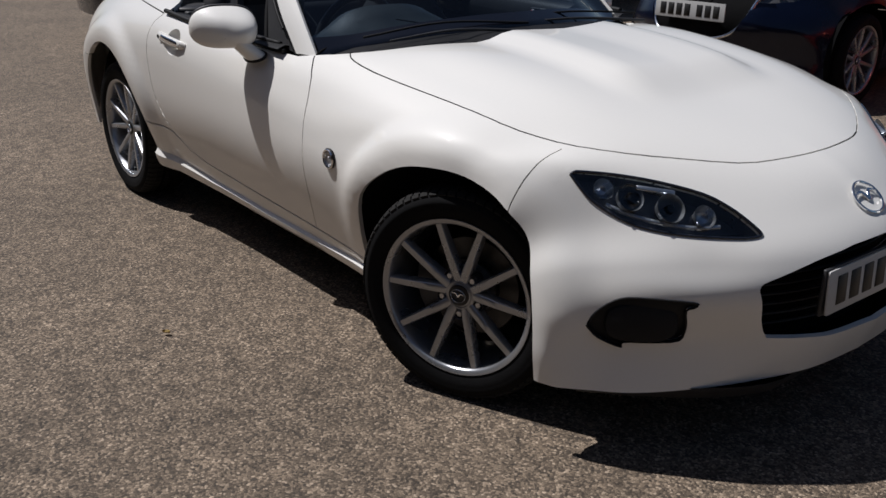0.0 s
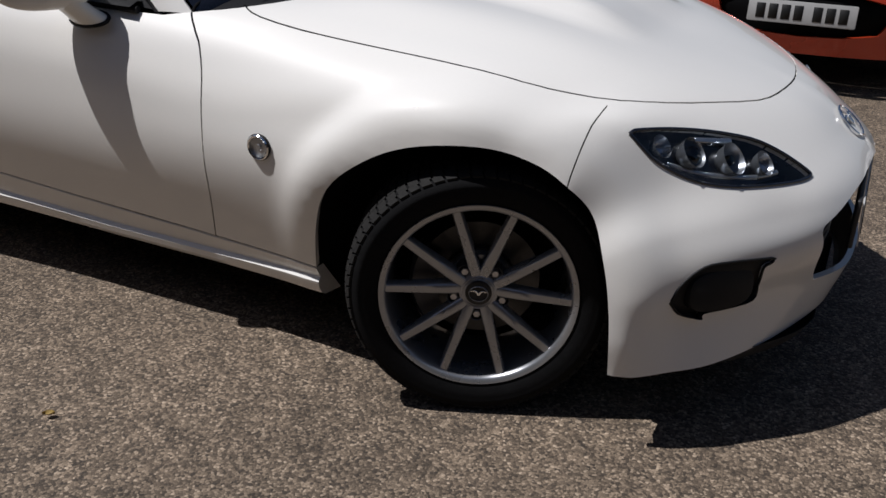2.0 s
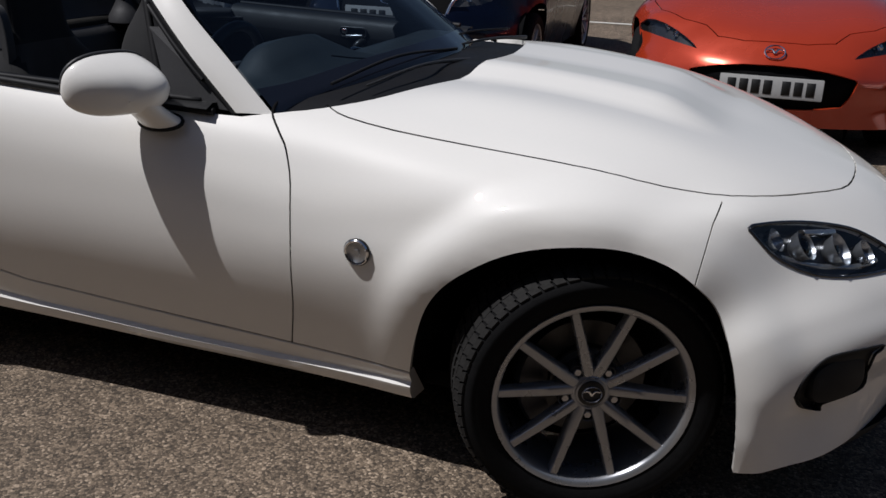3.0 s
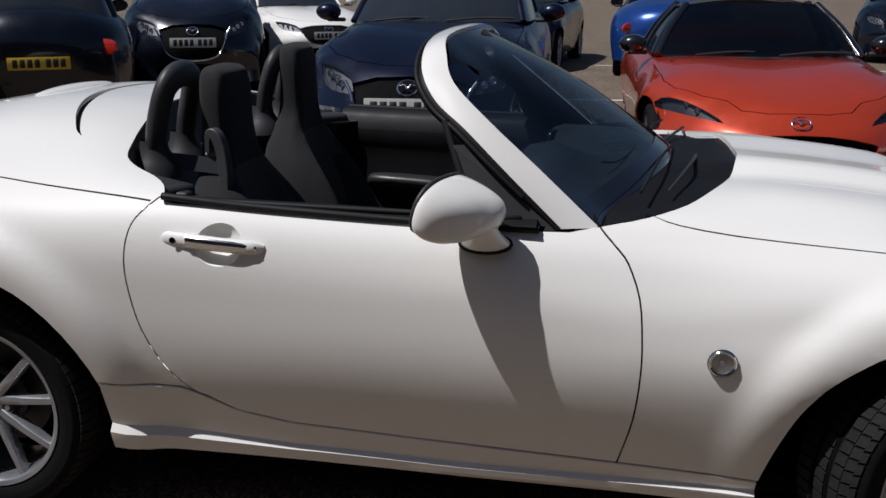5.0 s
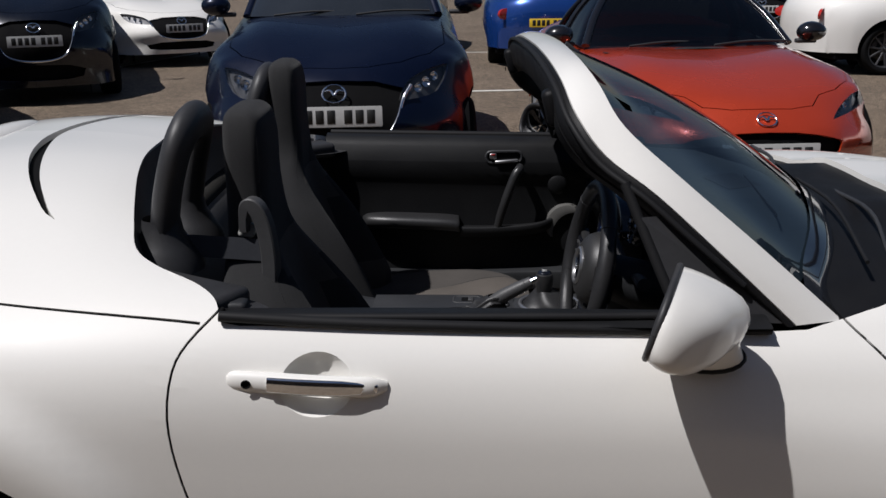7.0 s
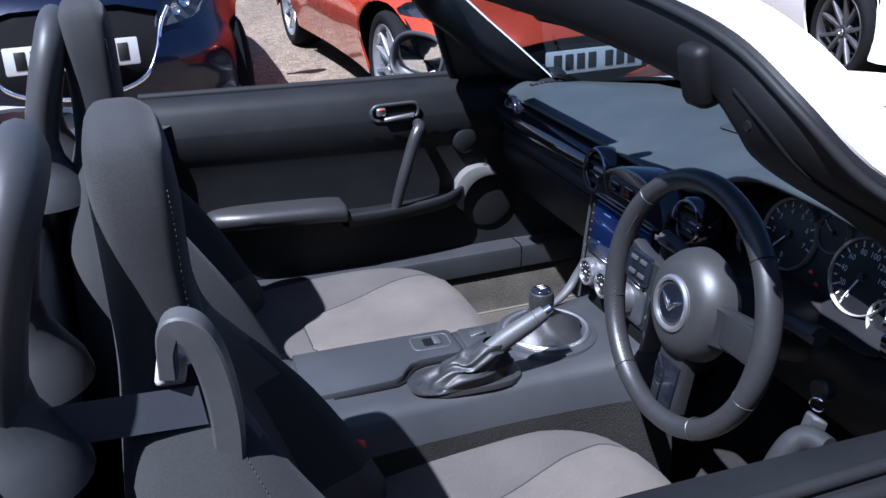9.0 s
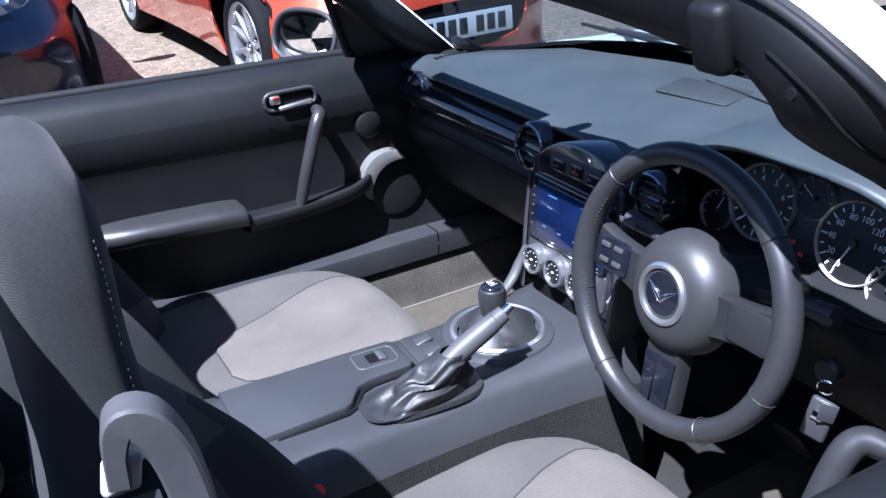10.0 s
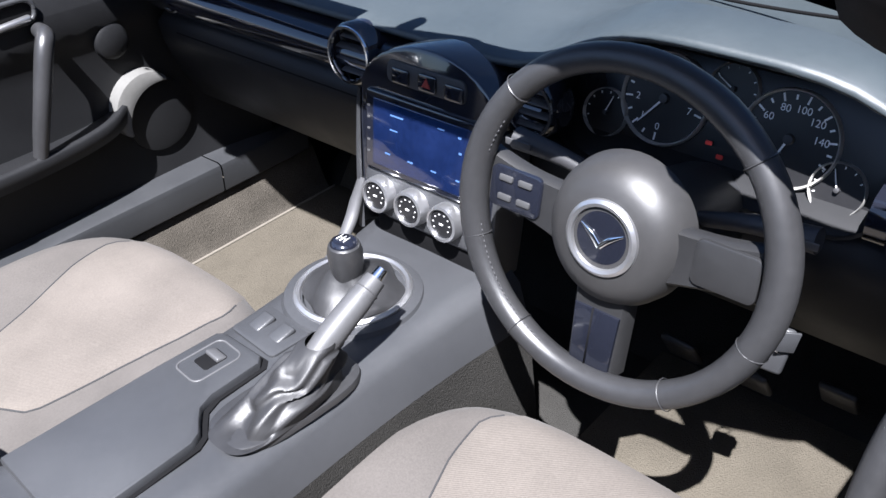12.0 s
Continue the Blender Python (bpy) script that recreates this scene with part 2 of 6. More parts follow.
def part(name, bm, material, parent, label="", smooth=True):
    """One mesh under a thing or under a part."""
    return link_mesh(name, bm, material, parent, label, smooth)


def thing(name, label, category, group="", at=None):
    ob = new(name)
    if at is not None:
        ob.matrix_world = at
    return tagged(ob, label, category, group)


def sharpen(bm, degrees=35):
    for e in bm.edges:
        if len(e.link_faces) == 2 and e.calc_face_angle(0) > radians(degrees):
            e.smooth = False
    return bm


def box(size, at=(0, 0, 0), turn=(0, 0, 0), bevel=0.004, segments=2, bm=None):
    """A box with rounded edges."""
    bm2 = bmesh.new()
    bmesh.ops.create_cube(bm2, size=1.0)
    bmesh.ops.scale(bm2, vec=size, verts=bm2.verts)
    if bevel:
        bmesh.ops.bevel(bm2, geom=bm2.edges[:], offset=min(bevel, min(size) * 0.45), segments=segments, affect="EDGES", profile=0.5)
    bm2.transform(pose(*at, *turn))
    return merge(bm, bm2)


def merge(bm, other):
    if bm is None:
        return other
    me = bpy.data.meshes.new("tmp")
    other.to_mesh(me)
    other.free()
    bm.from_mesh(me)
    bpy.data.meshes.remove(me)
    return bm


def lathe(profile, steps=40, axis="Y", at=(0, 0, 0), m=None, bm=None, arc=360.0, start=0.0):
    """Turns (radius, height) pairs round an axis."""
    b = bmesh.new()
    rings = []
    closed = arc >= 359.9
    n = steps if closed else steps + 1
    for i in range(n):
        a = radians(start + arc * i / steps)
        rings.append([b.verts.new((r * math.cos(a), r * math.sin(a), h)) for r, h in profile])
    for i in range(steps):
        r1, r2 = rings[i], rings[(i + 1) % n]
        for j in range(len(profile) - 1):
            try:
                b.faces.new((r1[j], r2[j], r2[j + 1], r1[j + 1]))
            except ValueError:
                pass
    bmesh.ops.remove_doubles(b, verts=b.verts, dist=1e-6)
    bmesh.ops.recalc_face_normals(b, faces=b.faces)
    if axis == "Y":
        b.transform(pose(0, 0, 0, 90, 0, 0))
    elif axis == "X":
        b.transform(pose(0, 0, 0, 0, 90, 0))
    if m is not None:
        b.transform(m)
    b.transform(Matrix.Translation(at))
    sharpen(b, 40)
    return merge(bm, b)


def catmull(points, n):
    """A smooth line through points, n steps a span."""
    p = [np.array(q, float) for q in points]
    p = [2 * p[0] - p[1]] + p + [2 * p[-1] - p[-2]]
    out = []
    for i in range(1, len(p) - 2):
        for k in range(n):
            t = k / n
            out.append(0.5 * (2 * p[i] + (p[i + 1] - p[i - 1]) * t + (2 * p[i - 1] - 5 * p[i] + 4 * p[i + 1] - p[i + 2]) * t * t
                              + (3 * p[i] - p[i - 1] - 3 * p[i + 1] + p[i + 2]) * t ** 3))
    out.append(p[-2])
    return out


def loft(rows, bm=None, close_rows=False, close_cols=False, caps=False):
    """Quads between rows of points."""
    b = bmesh.new()
    g = [[b.verts.new(tuple(p)) for p in row] for row in rows]
    nr, nc = len(g), len(g[0])
    for i in range(nr if close_rows else nr - 1):
        for j in range(nc if close_cols else nc - 1):
            q = (g[i][j], g[(i + 1) % nr][j], g[(i + 1) % nr][(j + 1) % nc], g[i][(j + 1) % nc])
            if len(set(q)) == 4:
                b.faces.new(q)
    if caps and close_cols:
        for row in (g[0], g[-1]):
            b.faces.new(row)
    bmesh.ops.recalc_face_normals(b, faces=b.faces)
    return merge(bm, b)


def tube(points, radius, steps=10, bm=None, smooth=6, flat=1.0, up=(0, 0, 1), caps=True, ends=None):
    """A round or oval bar along a smooth line; radius may be a list."""
    line = catmull(points, smooth) if smooth else [np.array(p, float) for p in points]
    n = len(line)
    rad = [radius] * n if not isinstance(radius, (list, tuple)) else [float(r) for r in np.interp(np.linspace(0, len(radius) - 1, n), range(len(radius)), radius)]
    rows = []
    for i, p in enumerate(line):
        d = Vector(line[min(i + 1, n - 1)] - line[max(i - 1, 0)]).normalized()
        u = d.cross(Vector(up))
        u = u.normalized() if u.length > 1e-4 else Vector((1, 0, 0))
        v = u.cross(d)
        rows.append([Vector(p) + rad[i] * (math.cos(a) * u + flat * math.sin(a) * v) for a in [2 * math.pi * k / steps for k in range(steps)]])
    b = loft(rows, close_cols=True, caps=caps)
    for f in b.faces:
        if len(f.verts) > 4:
            for e in f.edges:
                e.smooth = False
    return merge(bm, b)


def plate(poly, thick, m, bevel=0.002, bm=None):
    """A flat outline in xy with thickness along z, then placed by m."""
    b = bmesh.new()
    f = b.faces.new([b.verts.new((x, y, 0)) for x, y in poly])
    ext = bmesh.ops.extrude_face_region(b, geom=[f])
    bmesh.ops.translate(b, vec=(0, 0, thick), verts=[v for v in ext["geom"] if isinstance(v, bmesh.types.BMVert)])
    bmesh.ops.recalc_face_normals(b, faces=b.faces)
    if bevel:
        top = [e for e in b.edges if all(v.co.z > thick * 0.5 for v in e.verts)] if thick > 0 else []
        bmesh.ops.bevel(b, geom=top, offset=bevel, segments=2, affect="EDGES", profile=0.5)
    b.transform(m)
    sharpen(b, 40)
    return merge(bm, b)


def rounded(w, h, r, n=5):
    """The outline of a rounded rectangle about the origin."""
    out = []
    for cx, cy, a0 in ((w / 2 - r, h / 2 - r, 0), (-w / 2 + r, h / 2 - r, 90), (-w / 2 + r, -h / 2 + r, 180), (w / 2 - r, -h / 2 + r, 270)):
        for k in range(n + 1):
            a = radians(a0 + 90 * k / n)
            out.append((cx + r * math.cos(a), cy + r * math.sin(a)))
    return out


def frame_axes(o, u, v):
    """A matrix whose x and y are u and v and whose z is their cross, at o."""
    u, v = Vector(u).normalized(), Vector(v)
    w = u.cross(v).normalized()
    v = w.cross(u)
    return Matrix(((u.x, v.x, w.x, o[0]), (u.y, v.y, w.y, o[1]), (u.z, v.z, w.z, o[2]), (0, 0, 0, 1)))


def in_poly(x, y, poly):
    inside = False
    j = len(poly) - 1
    for i in range(len(poly)):
        xi, yi = poly[i]
        xj, yj = poly[j]
        if (yi > y) != (yj > y) and x < (xj - xi) * (y - yi) / (yj - yi) + xi:
            inside = not inside
        j = i
    return inside


def cut(bm, poly, view, test=None):
    """Scores the outline poly, drawn in the plane of view (a matrix), through the faces before it, and gives the faces inside."""
    inv = view.inverted()
    xs, ys = [p[0] for p in poly], [p[1] for p in poly]
    x0, x1, y0, y1 = min(xs), max(xs), min(ys), max(ys)
    nz = view.col[2].to_3d()

    def near():
        got = []
        for f in bm.faces:
            if test and not test(f.calc_center_median()):
                continue
            q = [inv @ v.co for v in f.verts]
            if max(p.x for p in q) < x0 or min(p.x for p in q) > x1 or max(p.y for p in q) < y0 or min(p.y for p in q) > y1:
                continue
            got.append(f)
        return got

    faces = near()
    for i in range(len(poly)):
        a, b = poly[i], poly[(i + 1) % len(poly)]
        pa, pb = view @ Vector((*a, 0)), view @ Vector((*b, 0))
        no = (pb - pa).cross(nz)
        if no.length < 1e-9:
            continue
        faces = [f for f in faces if f.is_valid]
        ex0, ex1, ey0, ey1 = min(a[0], b[0]) - 0.03, max(a[0], b[0]) + 0.03, min(a[1], b[1]) - 0.03, max(a[1], b[1]) + 0.03
        local = []
        for f in faces:
            q = [inv @ v.co for v in f.verts]
            if max(p.x for p in q) >= ex0 and min(p.x for p in q) <= ex1 and max(p.y for p in q) >= ey0 and min(p.y for p in q) <= ey1:
                local.append(f)
        if not local:
            continue
        geom = set(local)
        for f in local:
            geom.update(f.verts)
            geom.update(f.edges)
        res = bmesh.ops.bisect_plane(bm, geom=list(geom), plane_co=pa, plane_no=no.normalized(), dist=1e-5)
        faces = list({f for f in faces if f.is_valid} | {g for g in res["geom"] if isinstance(g, bmesh.types.BMFace) and g.is_valid})
    inside = []
    for f in near():
        c = inv @ f.calc_center_median()
        if in_poly(c.x, c.y, poly):
            inside.append(f)
    return inside


def slit(bm, line, width, view, test=None):
    """Cuts a narrow gap along a line drawn in the plane of view."""
    for a, b in zip(line[:-1], line[1:]):
        a, b = Vector(a), Vector(b)
        d = (b - a).normalized()
        n = Vector((-d.y, d.x)) * width / 2
        e = d * width * 0.3
        quad = [a - e - n, b + e - n, b + e + n, a - e + n]
        bmesh.ops.delete(bm, geom=cut(bm, [tuple(q) for q in quad], view, test), context="FACES")


def lift(bm, faces):
    """A new bmesh holding copies of faces."""
    b = bmesh.new()
    seen = {}
    for f in faces:
        vs = []
        for v in f.verts:
            if v not in seen:
                seen[v] = b.verts.new(v.co)
            vs.append(seen[v])
        b.faces.new(vs)
    b.normal_update()
    return b


def islands(bm):
    left, out = set(bm.faces), []
    while left:
        todo, got = [left.pop()], []
        while todo:
            f = todo.pop()
            got.append(f)
            for e in f.edges:
                for g in e.link_faces:
                    if g in left:
                        left.remove(g)
                        todo.append(g)
        out.append(got)
    return out


def rim(bm, depth, skip=None):
    """Folds every open edge inwards, so that a sheet shows a thickness."""
    bm.normal_update()
    edges = [e for e in bm.edges if len(e.link_faces) == 1 and not (skip and skip(e))]
    normals = {v: v.normal.copy() for e in edges for v in e.verts}
    for e in edges:
        e.smooth = False
    old = {v: v.co.copy() for v in normals}
    res = bmesh.ops.extrude_edge_only(bm, edges=edges)
    by_place = {}
    for v, co in old.items():
        by_place[tuple(round(c, 6) for c in co)] = normals[v]
    for v in (g for g in res["geom"] if isinstance(g, bmesh.types.BMVert)):
        n = by_place.get(tuple(round(c, 6) for c in v.co))
        if n:
            v.co -= n * depth
    return bm


def mirrored(bm, weld=False):
    """The same on the other side of the car; weld: both sides in one."""
    b = bm.copy()
    bmesh.ops.scale(b, vec=(1, -1, 1), verts=b.verts)
    bmesh.ops.reverse_faces(b, faces=b.faces)
    if weld:
        both = merge(bm.copy(), b)
        bmesh.ops.remove_doubles(both, verts=[v for v in both.verts if abs(v.co.y) < 1e-3], dist=1e-3)
        return both
    return b


def spline_grid(ctrl, nu, nv):
    """A smooth sheet through a net of points."""
    cols = [catmull([row[c] for row in ctrl], nu) for c in range(len(ctrl[0]))]
    return [catmull([col[i] for col in cols], nv) for i in range(len(cols[0]))]


SIDE = frame_axes((0, 0, 0), (1, 0, 0), (0, 0, 1))      # x, z seen from the right-hand side
TOP = frame_axes((0, 0, 0), (1, 0, 0), (0, 1, 0))       # x, y seen from above

# ---- ground: level round the white car, rising a little towards the far rows ----
def rise(y):
    t, u = max(0.0, y - 3.5), min(1.0, max(0.0, (y - 1.2) / 2.3))
    return 0.0185 * t * t / (t + 1.5) + 0.045 * u * u * (3 - 2 * u)


ys = [-150, -60, -20, -8, -4, 0, 1.2, 1.6, 2, 2.5, 3, 3.5] + [4 + .5 * k for k in range(24)] + [17, 20, 25, 32, 45, 70, 110, 160]
xs = [-150, -60, -25, -12, -6, -2, 2, 6, 12, 25, 60, 150]
ground = link_mesh("ground", loft([[(x, y, rise(y)) for x in xs] for y in ys]), ASPHALT, smooth=True)
tagged(ground, "worn brown-grey tarmac of a sunlit car park", "ground", kind="structure")

# unseen wall, added to cut the horizon light on the car's near side
LIGHT_BLOCK_BROWN = mat("light_block_brown", (0.10, 0.075, 0.06), 0.9, vary=0.25, scale=3, fine=40, bump=0.6, bump_scale=30)
wall_ = bmesh.new()
bmesh.ops.create_cube(wall_, size=1.0, matrix=Matrix.Translation((0, -6.8, 2.5)) @ Matrix.Diagonal((70, .3, 5.0, 1)))
tagged(link_mesh("wall_south", wall_, LIGHT_BLOCK_BROWN, smooth=False), "unseen plain brown wall added to cut horizon light", "wall", kind="structure")

# ---- the white roadster: outer skin ----
from mathutils.bvhtree import BVHTree

# x runs forward from the front axle, y to the car's left, z up from the ground
car = thing("roadster", "white two-seat roadster with its roof down", "car")

# rows go round the nose, over the bonnet and cockpit to the tail; each runs from the middle line to the bottom edge: (x, half width, z)
NET = [
    [(.700, 0, .19), (.685, .2, .19), (.625, .38, .185), (.555, .53, .182), (.485, .64, .18), (.415, .71, .18), (.362, .745, .18), (.328, .762, .183), (.305, .772, .185)],
    [(.735, 0, .30), (.716, .2, .30), (.648, .37, .30), (.568, .50, .30), (.488, .61, .295), (.416, .69, .29), (.364, .74, .28), (.315, .775, .265), (.25, .80, .23)],
    [(.756, 0, .43), (.738, .2, .43), (.680, .38, .425), (.597, .51, .42), (.515, .61, .415), (.432, .69, .40), (.358, .745, .37), (.27, .79, .33), (.2, .82, .25)],
    [(.736, 0, .507), (.713, .2, .505), (.652, .38, .502), (.562, .505, .498), (.477, .605, .494), (.391, .685, .48), (.311, .745, .455), (.228, .795, .39), (.168, .828, .262)],
    [(.665, 0, .58), (.64, .19, .577), (.59, .36, .57), (.50, .49, .575), (.41, .585, .575), (.33, .665, .56), (.25, .735, .52), (.17, .80, .44), (.13, .835, .28)],
    [(.525, 0, .67), (.50, .18, .672), (.42, .37, .684), (.345, .50, .692), (.285, .60, .694), (.235, .68, .68), (.185, .745, .61), (.15, .805, .50), (.12, .84, .3)],
    [(.22, 0, .765), (.21, .25, .769), (.18, .44, .769), (.15, .56, .755), (.115, .66, .732), (.085, .735, .698), (.06, .79, .625), (.045, .835, .5), (.04, .85, .3)],
    [(-.05, 0, .817), (-.05, .25, .827), (-.05, .46, .824), (-.06, .60, .795), (-.07, .70, .765), (-.08, .775, .722), (-.09, .825, .65), (-.09, .855, .52), (-.09, .86, .3)],
    [(-.35, 0, .847), (-.35, .25, .858), (-.35, .48, .859), (-.35, .62, .821), (-.35, .72, .778), (-.35, .785, .728), (-.35, .825, .65), (-.35, .847, .50), (-.35, .775, .19)],
    [(-.65, 0, .865), (-.65, .25, .863), (-.65, .50, .857), (-.65, .66, .834), (-.65, .74, .785), (-.65, .79, .722), (-.65, .831, .62), (-.65, .834, .47), (-.65, .752, .185)],
    [(-1.0, 0, .87), (-1.0, .25, .87), (-1.0, .5, .86), (-1.0, .70, .838), (-1.0, .765, .805), (-1.0, .81, .74), (-1.0, .838, .64), (-1.0, .833, .46), (-1.0, .748, .185)],
    [(-1.4, 0, .87), (-1.4, .25, .87), (-1.4, .5, .87), (-1.4, .72, .852), (-1.4, .785, .82), (-1.4, .83, .75), (-1.4, .848, .64), (-1.4, .837, .46), (-1.4, .752, .185)],
    [(-1.8, 0, .92), (-1.8, .25, .915), (-1.8, .5, .905), (-1.8, .72, .882), (-1.8, .80, .84), (-1.8, .845, .765), (-1.8, .857, .65), (-1.8, .845, .46), (-1.8, .770, .185)],
    [(-2.1, 0, 1.004), (-2.1, .25, 1.000), (-2.1, .48, .974), (-2.1, .66, .92), (-2.1, .77, .862), (-2.1, .84, .79), (-2.1, .868, .67), (-2.1, .866, .48), (-2.1, .80, .2)],
    [(-2.4, 0, 1.024), (-2.4, .25, 1.018), (-2.4, .46, .985), (-2.4, .62, .925), (-2.4, .74, .868), (-2.4, .82, .79), (-2.4, .862, .67), (-2.4, .865, .5), (-2.4, .84, .25)],
    [(-2.7, 0, .985), (-2.7, .25, .976), (-2.7, .44, .938), (-2.7, .58, .90), (-2.7, .69, .845), (-2.7, .77, .77), (-2.7, .82, .66), (-2.7, .83, .5), (-2.7, .80, .25)],
    [(-3.02, 0, .915), (-3.01, .22, .905), (-2.98, .4, .88), (-2.95, .52, .845), (-2.92, .62, .80), (-2.9, .69, .74), (-2.88, .74, .64), (-2.87, .755, .5), (-2.85, .74, .25)],
    [(-3.17, 0, .77), (-3.16, .2, .765), (-3.13, .36, .75), (-3.09, .48, .73), (-3.05, .57, .70), (-3.02, .63, .66), (-3.0, .66, .58), (-2.98, .68, .46), (-2.95, .68, .25)],
    [(-3.2, 0, .55), (-3.19, .2, .55), (-3.16, .37, .545), (-3.12, .49, .54), (-3.08, .575, .53), (-3.05, .625, .50), (-3.02, .65, .45), (-3.0, .665, .38), (-2.97, .67, .24)],
    [(-3.16, 0, .25), (-3.15, .2, .25), (-3.13, .36, .25), (-3.1, .48, .25), (-3.06, .565, .25), (-3.03, .61, .25), (-3.01, .64, .25), (-2.99, .655, .25), (-2.96, .66, .24)],
]
FRONT_HUB, REAR_HUB = (-0.045, 0.297), (-2.33, 0.305)
ARCH_F, ARCH_R = 0.350, 0.380
# the front wheel opening stands steeper at its leading edge than a circle
ARCH_LINE = [(-.428, .16), (-.423, .25), (-.409, .32), (-.390, .39), (-.362, .465), (-.323, .523), (-.27, .568), (-.20, .609), (-.12, .635), (-.03, .646), (.045, .640), (.12, .617),
             (.175, .583), (.222, .535), (.255, .470), (.279, .40), (.294, .325), (.302, .25), (.305, .178)]


def skin_grid():
    grid = spline_grid([[(x, -w, z) for x, w, z in row] for row in NET], 11, 6)
    out = []
    for row in grid:
        line = []
        for p in row:
            x, y, z = p
            # rounded lips swell out round the wheel openings
            for (hx, hz), r in ((FRONT_HUB, ARCH_F), (REAR_HUB, ARCH_R)):
                d = math.hypot(x - hx, z - hz)
                if z > 0.16:
                    u = min(1.0, max(0.0, (0.135 - (d - r)) / 0.080))
                    k = u * u * (3 - 2 * u) * min(1, max(0, (-y - 0.58) / 0.20)) * (1 - 0.35 * max(0.0, 1 - (d - r) / 0.03) * (d < r + 0.03))
                    if hx > -1 and x < hx:
                        k *= max(0.0, min(1.0, (z - 0.24) / 0.26))
                    up = max(0.0, min(1.0, (z - hz) / 0.3))
                    y -= 0.022 * k
                    z += 0.010 * k * up
            # soft swelling along the middle of the bonnet
            if -0.62 < x < 0.24 and z > 0.6 and abs(y) < 0.34:
                u = max(0.0, min(1.0, (0.20 - x) / 0.20)) * max(0.0, min(1.0, (x + 0.62) / 0.1))
                v = max(0.0, min(1.0, (0.33 - abs(y)) / 0.12))
                z += 0.034 * u * u * (3 - 2 * u) * v * v * (3 - 2 * v)
            line.append((x, y if abs(y) > 1e-9 else 0.0, z))
        out.append(line)
    return out


GRID = skin_grid()
skin = loft(GRID)


def deck_height(x, y):
    """Height of the uncut skin over a place on the plan."""
    near = sorted(((p[0] - x) ** 2 + (p[1] - y) ** 2, p[2]) for row in GRID for p in row if p[2] > .7)[:4]
    return sum(z / (d + 1e-6) for d, z in near) / sum(1 / (d + 1e-6) for d, z in near)


if sum(f.normal.z for f in skin.faces if f.calc_center_median().z > 0.7) < 0:
    bmesh.ops.reverse_faces(skin, faces=skin.faces)


SURFACE = BVHTree.FromBMesh(skin)
SHUT_LINES = []


def shut(line, width, view, test=None, sink=.007, bead=.0045):
    """A panel gap with a near-black bead laid in it to carry the gap's shade."""
    slit(skin, line, width, view, test)
    SHUT_LINES.append((line, view, sink, bead))


def circle(cx, cy, r, n=40):
    return [(cx + r * math.cos(2 * math.pi * k / n), cy + r * math.sin(2 * math.pi * k / n)) for k in range(n)]


def remove(poly, view, test=None):
    bmesh.ops.delete(skin, geom=cut(skin, poly, view, test), context="FACES")


remove([(float(p[0]), float(p[1])) for p in catmull([(*q, 0) for q in ARCH_LINE], 3)] + [(.28, .10), (-.38, .10)], SIDE)
remove(circle(*REAR_HUB, ARCH_R, 48), SIDE)
remove([(-.40, -.2), (.28, -.2), (.28, .10), (.305, .178), (.25, .25), (-.3, .25)], SIDE, lambda c: c.x < 0.33 and c.z < 0.3)

def smooth_line(points, n):
    return [(float(p[0]), float(p[1])) for p in catmull(points, n)]


# cockpit and scuttle opening
COWL_EDGE = smooth_line([(-.43, .02), (-.435, -.12), (-.455, -.25), (-.49, -.38), (-.535, -.49), (-.60, -.60), (-.69, -.678), (-.79, -.722)], 3)
REAR_EDGE = [tuple(p) for p in catmull([(-1.79, -.788), (-1.808, -.745), (-1.85, -.705), (-1.92, -.665), (-1.965, -.62), (-1.992, -.54), (-2.02, -.44), (-2.055, -.30), (-2.08, -.15), (-2.09, .02)], 4)]
OPENING = COWL_EDGE + [(-.86, -.745), (-1.0, -.762), (-1.4, -.777), (-1.76, -.792)] + REAR_EDGE
remove(OPENING, TOP, lambda c: c.z > 0.7)

# below the doors the skin gives way to the side skirt
remove([(-.34, .264), (-.735, .278), (-1.2, .30), (-1.5, .32), (-1.632, .348), (-1.70, .385), (-1.76, .408), (-1.97, .415), (-2.05, .1), (-.3, .1)], SIDE,
       lambda c: -1.96 < c.x < -.33)

# lamps, intakes
GRILLE = [(.03, .525), (-.15, .518), (-.28, .500), (-.40, .470), (-.425, .455), (-.425, .435), (-.405, .37), (-.375, .32), (-.35, .308), (-.2, .292), (.03, .285)]
FRONT = frame_axes((0, 0, 0), (0, 1, 0), (0, 0, 1))
GRILLE = [(.03, .525)] + smooth_line(GRILLE[1:-1], 3) + [(.03, .285)]
remove(GRILLE, FRONT, lambda c: c.x > 0.5)
HL_VIEW = frame_axes((.27, -.669, .685), (.777, .596, -.205), (-.193, .534, .823))
HL = [(0, -.004), (.008, .003), (.02, .008), (.096, .026), (.2, .042), (.308, .047), (.375, .034), (.425, .014), (.457, -.004), (.458, -.014), (.425, -.032), (.345, -.056), (.25, -.075), (.16, -.076), (.072, -.052), (.03, -.027)]
HL_SMOOTH = smooth_line(HL + HL[:1], 3)[:-1]
hl_faces = cut(skin, HL_SMOOTH, HL_VIEW, lambda c: c.x > 0.15 and c.z > .5)
lamp_cover = lift(skin, hl_faces)
bmesh.ops.delete(skin, geom=hl_faces, context="FACES")
FOG_VIEW = frame_axes((.402, -.723, .35), (.655, .755, -.006), (-.072, .07, .995))
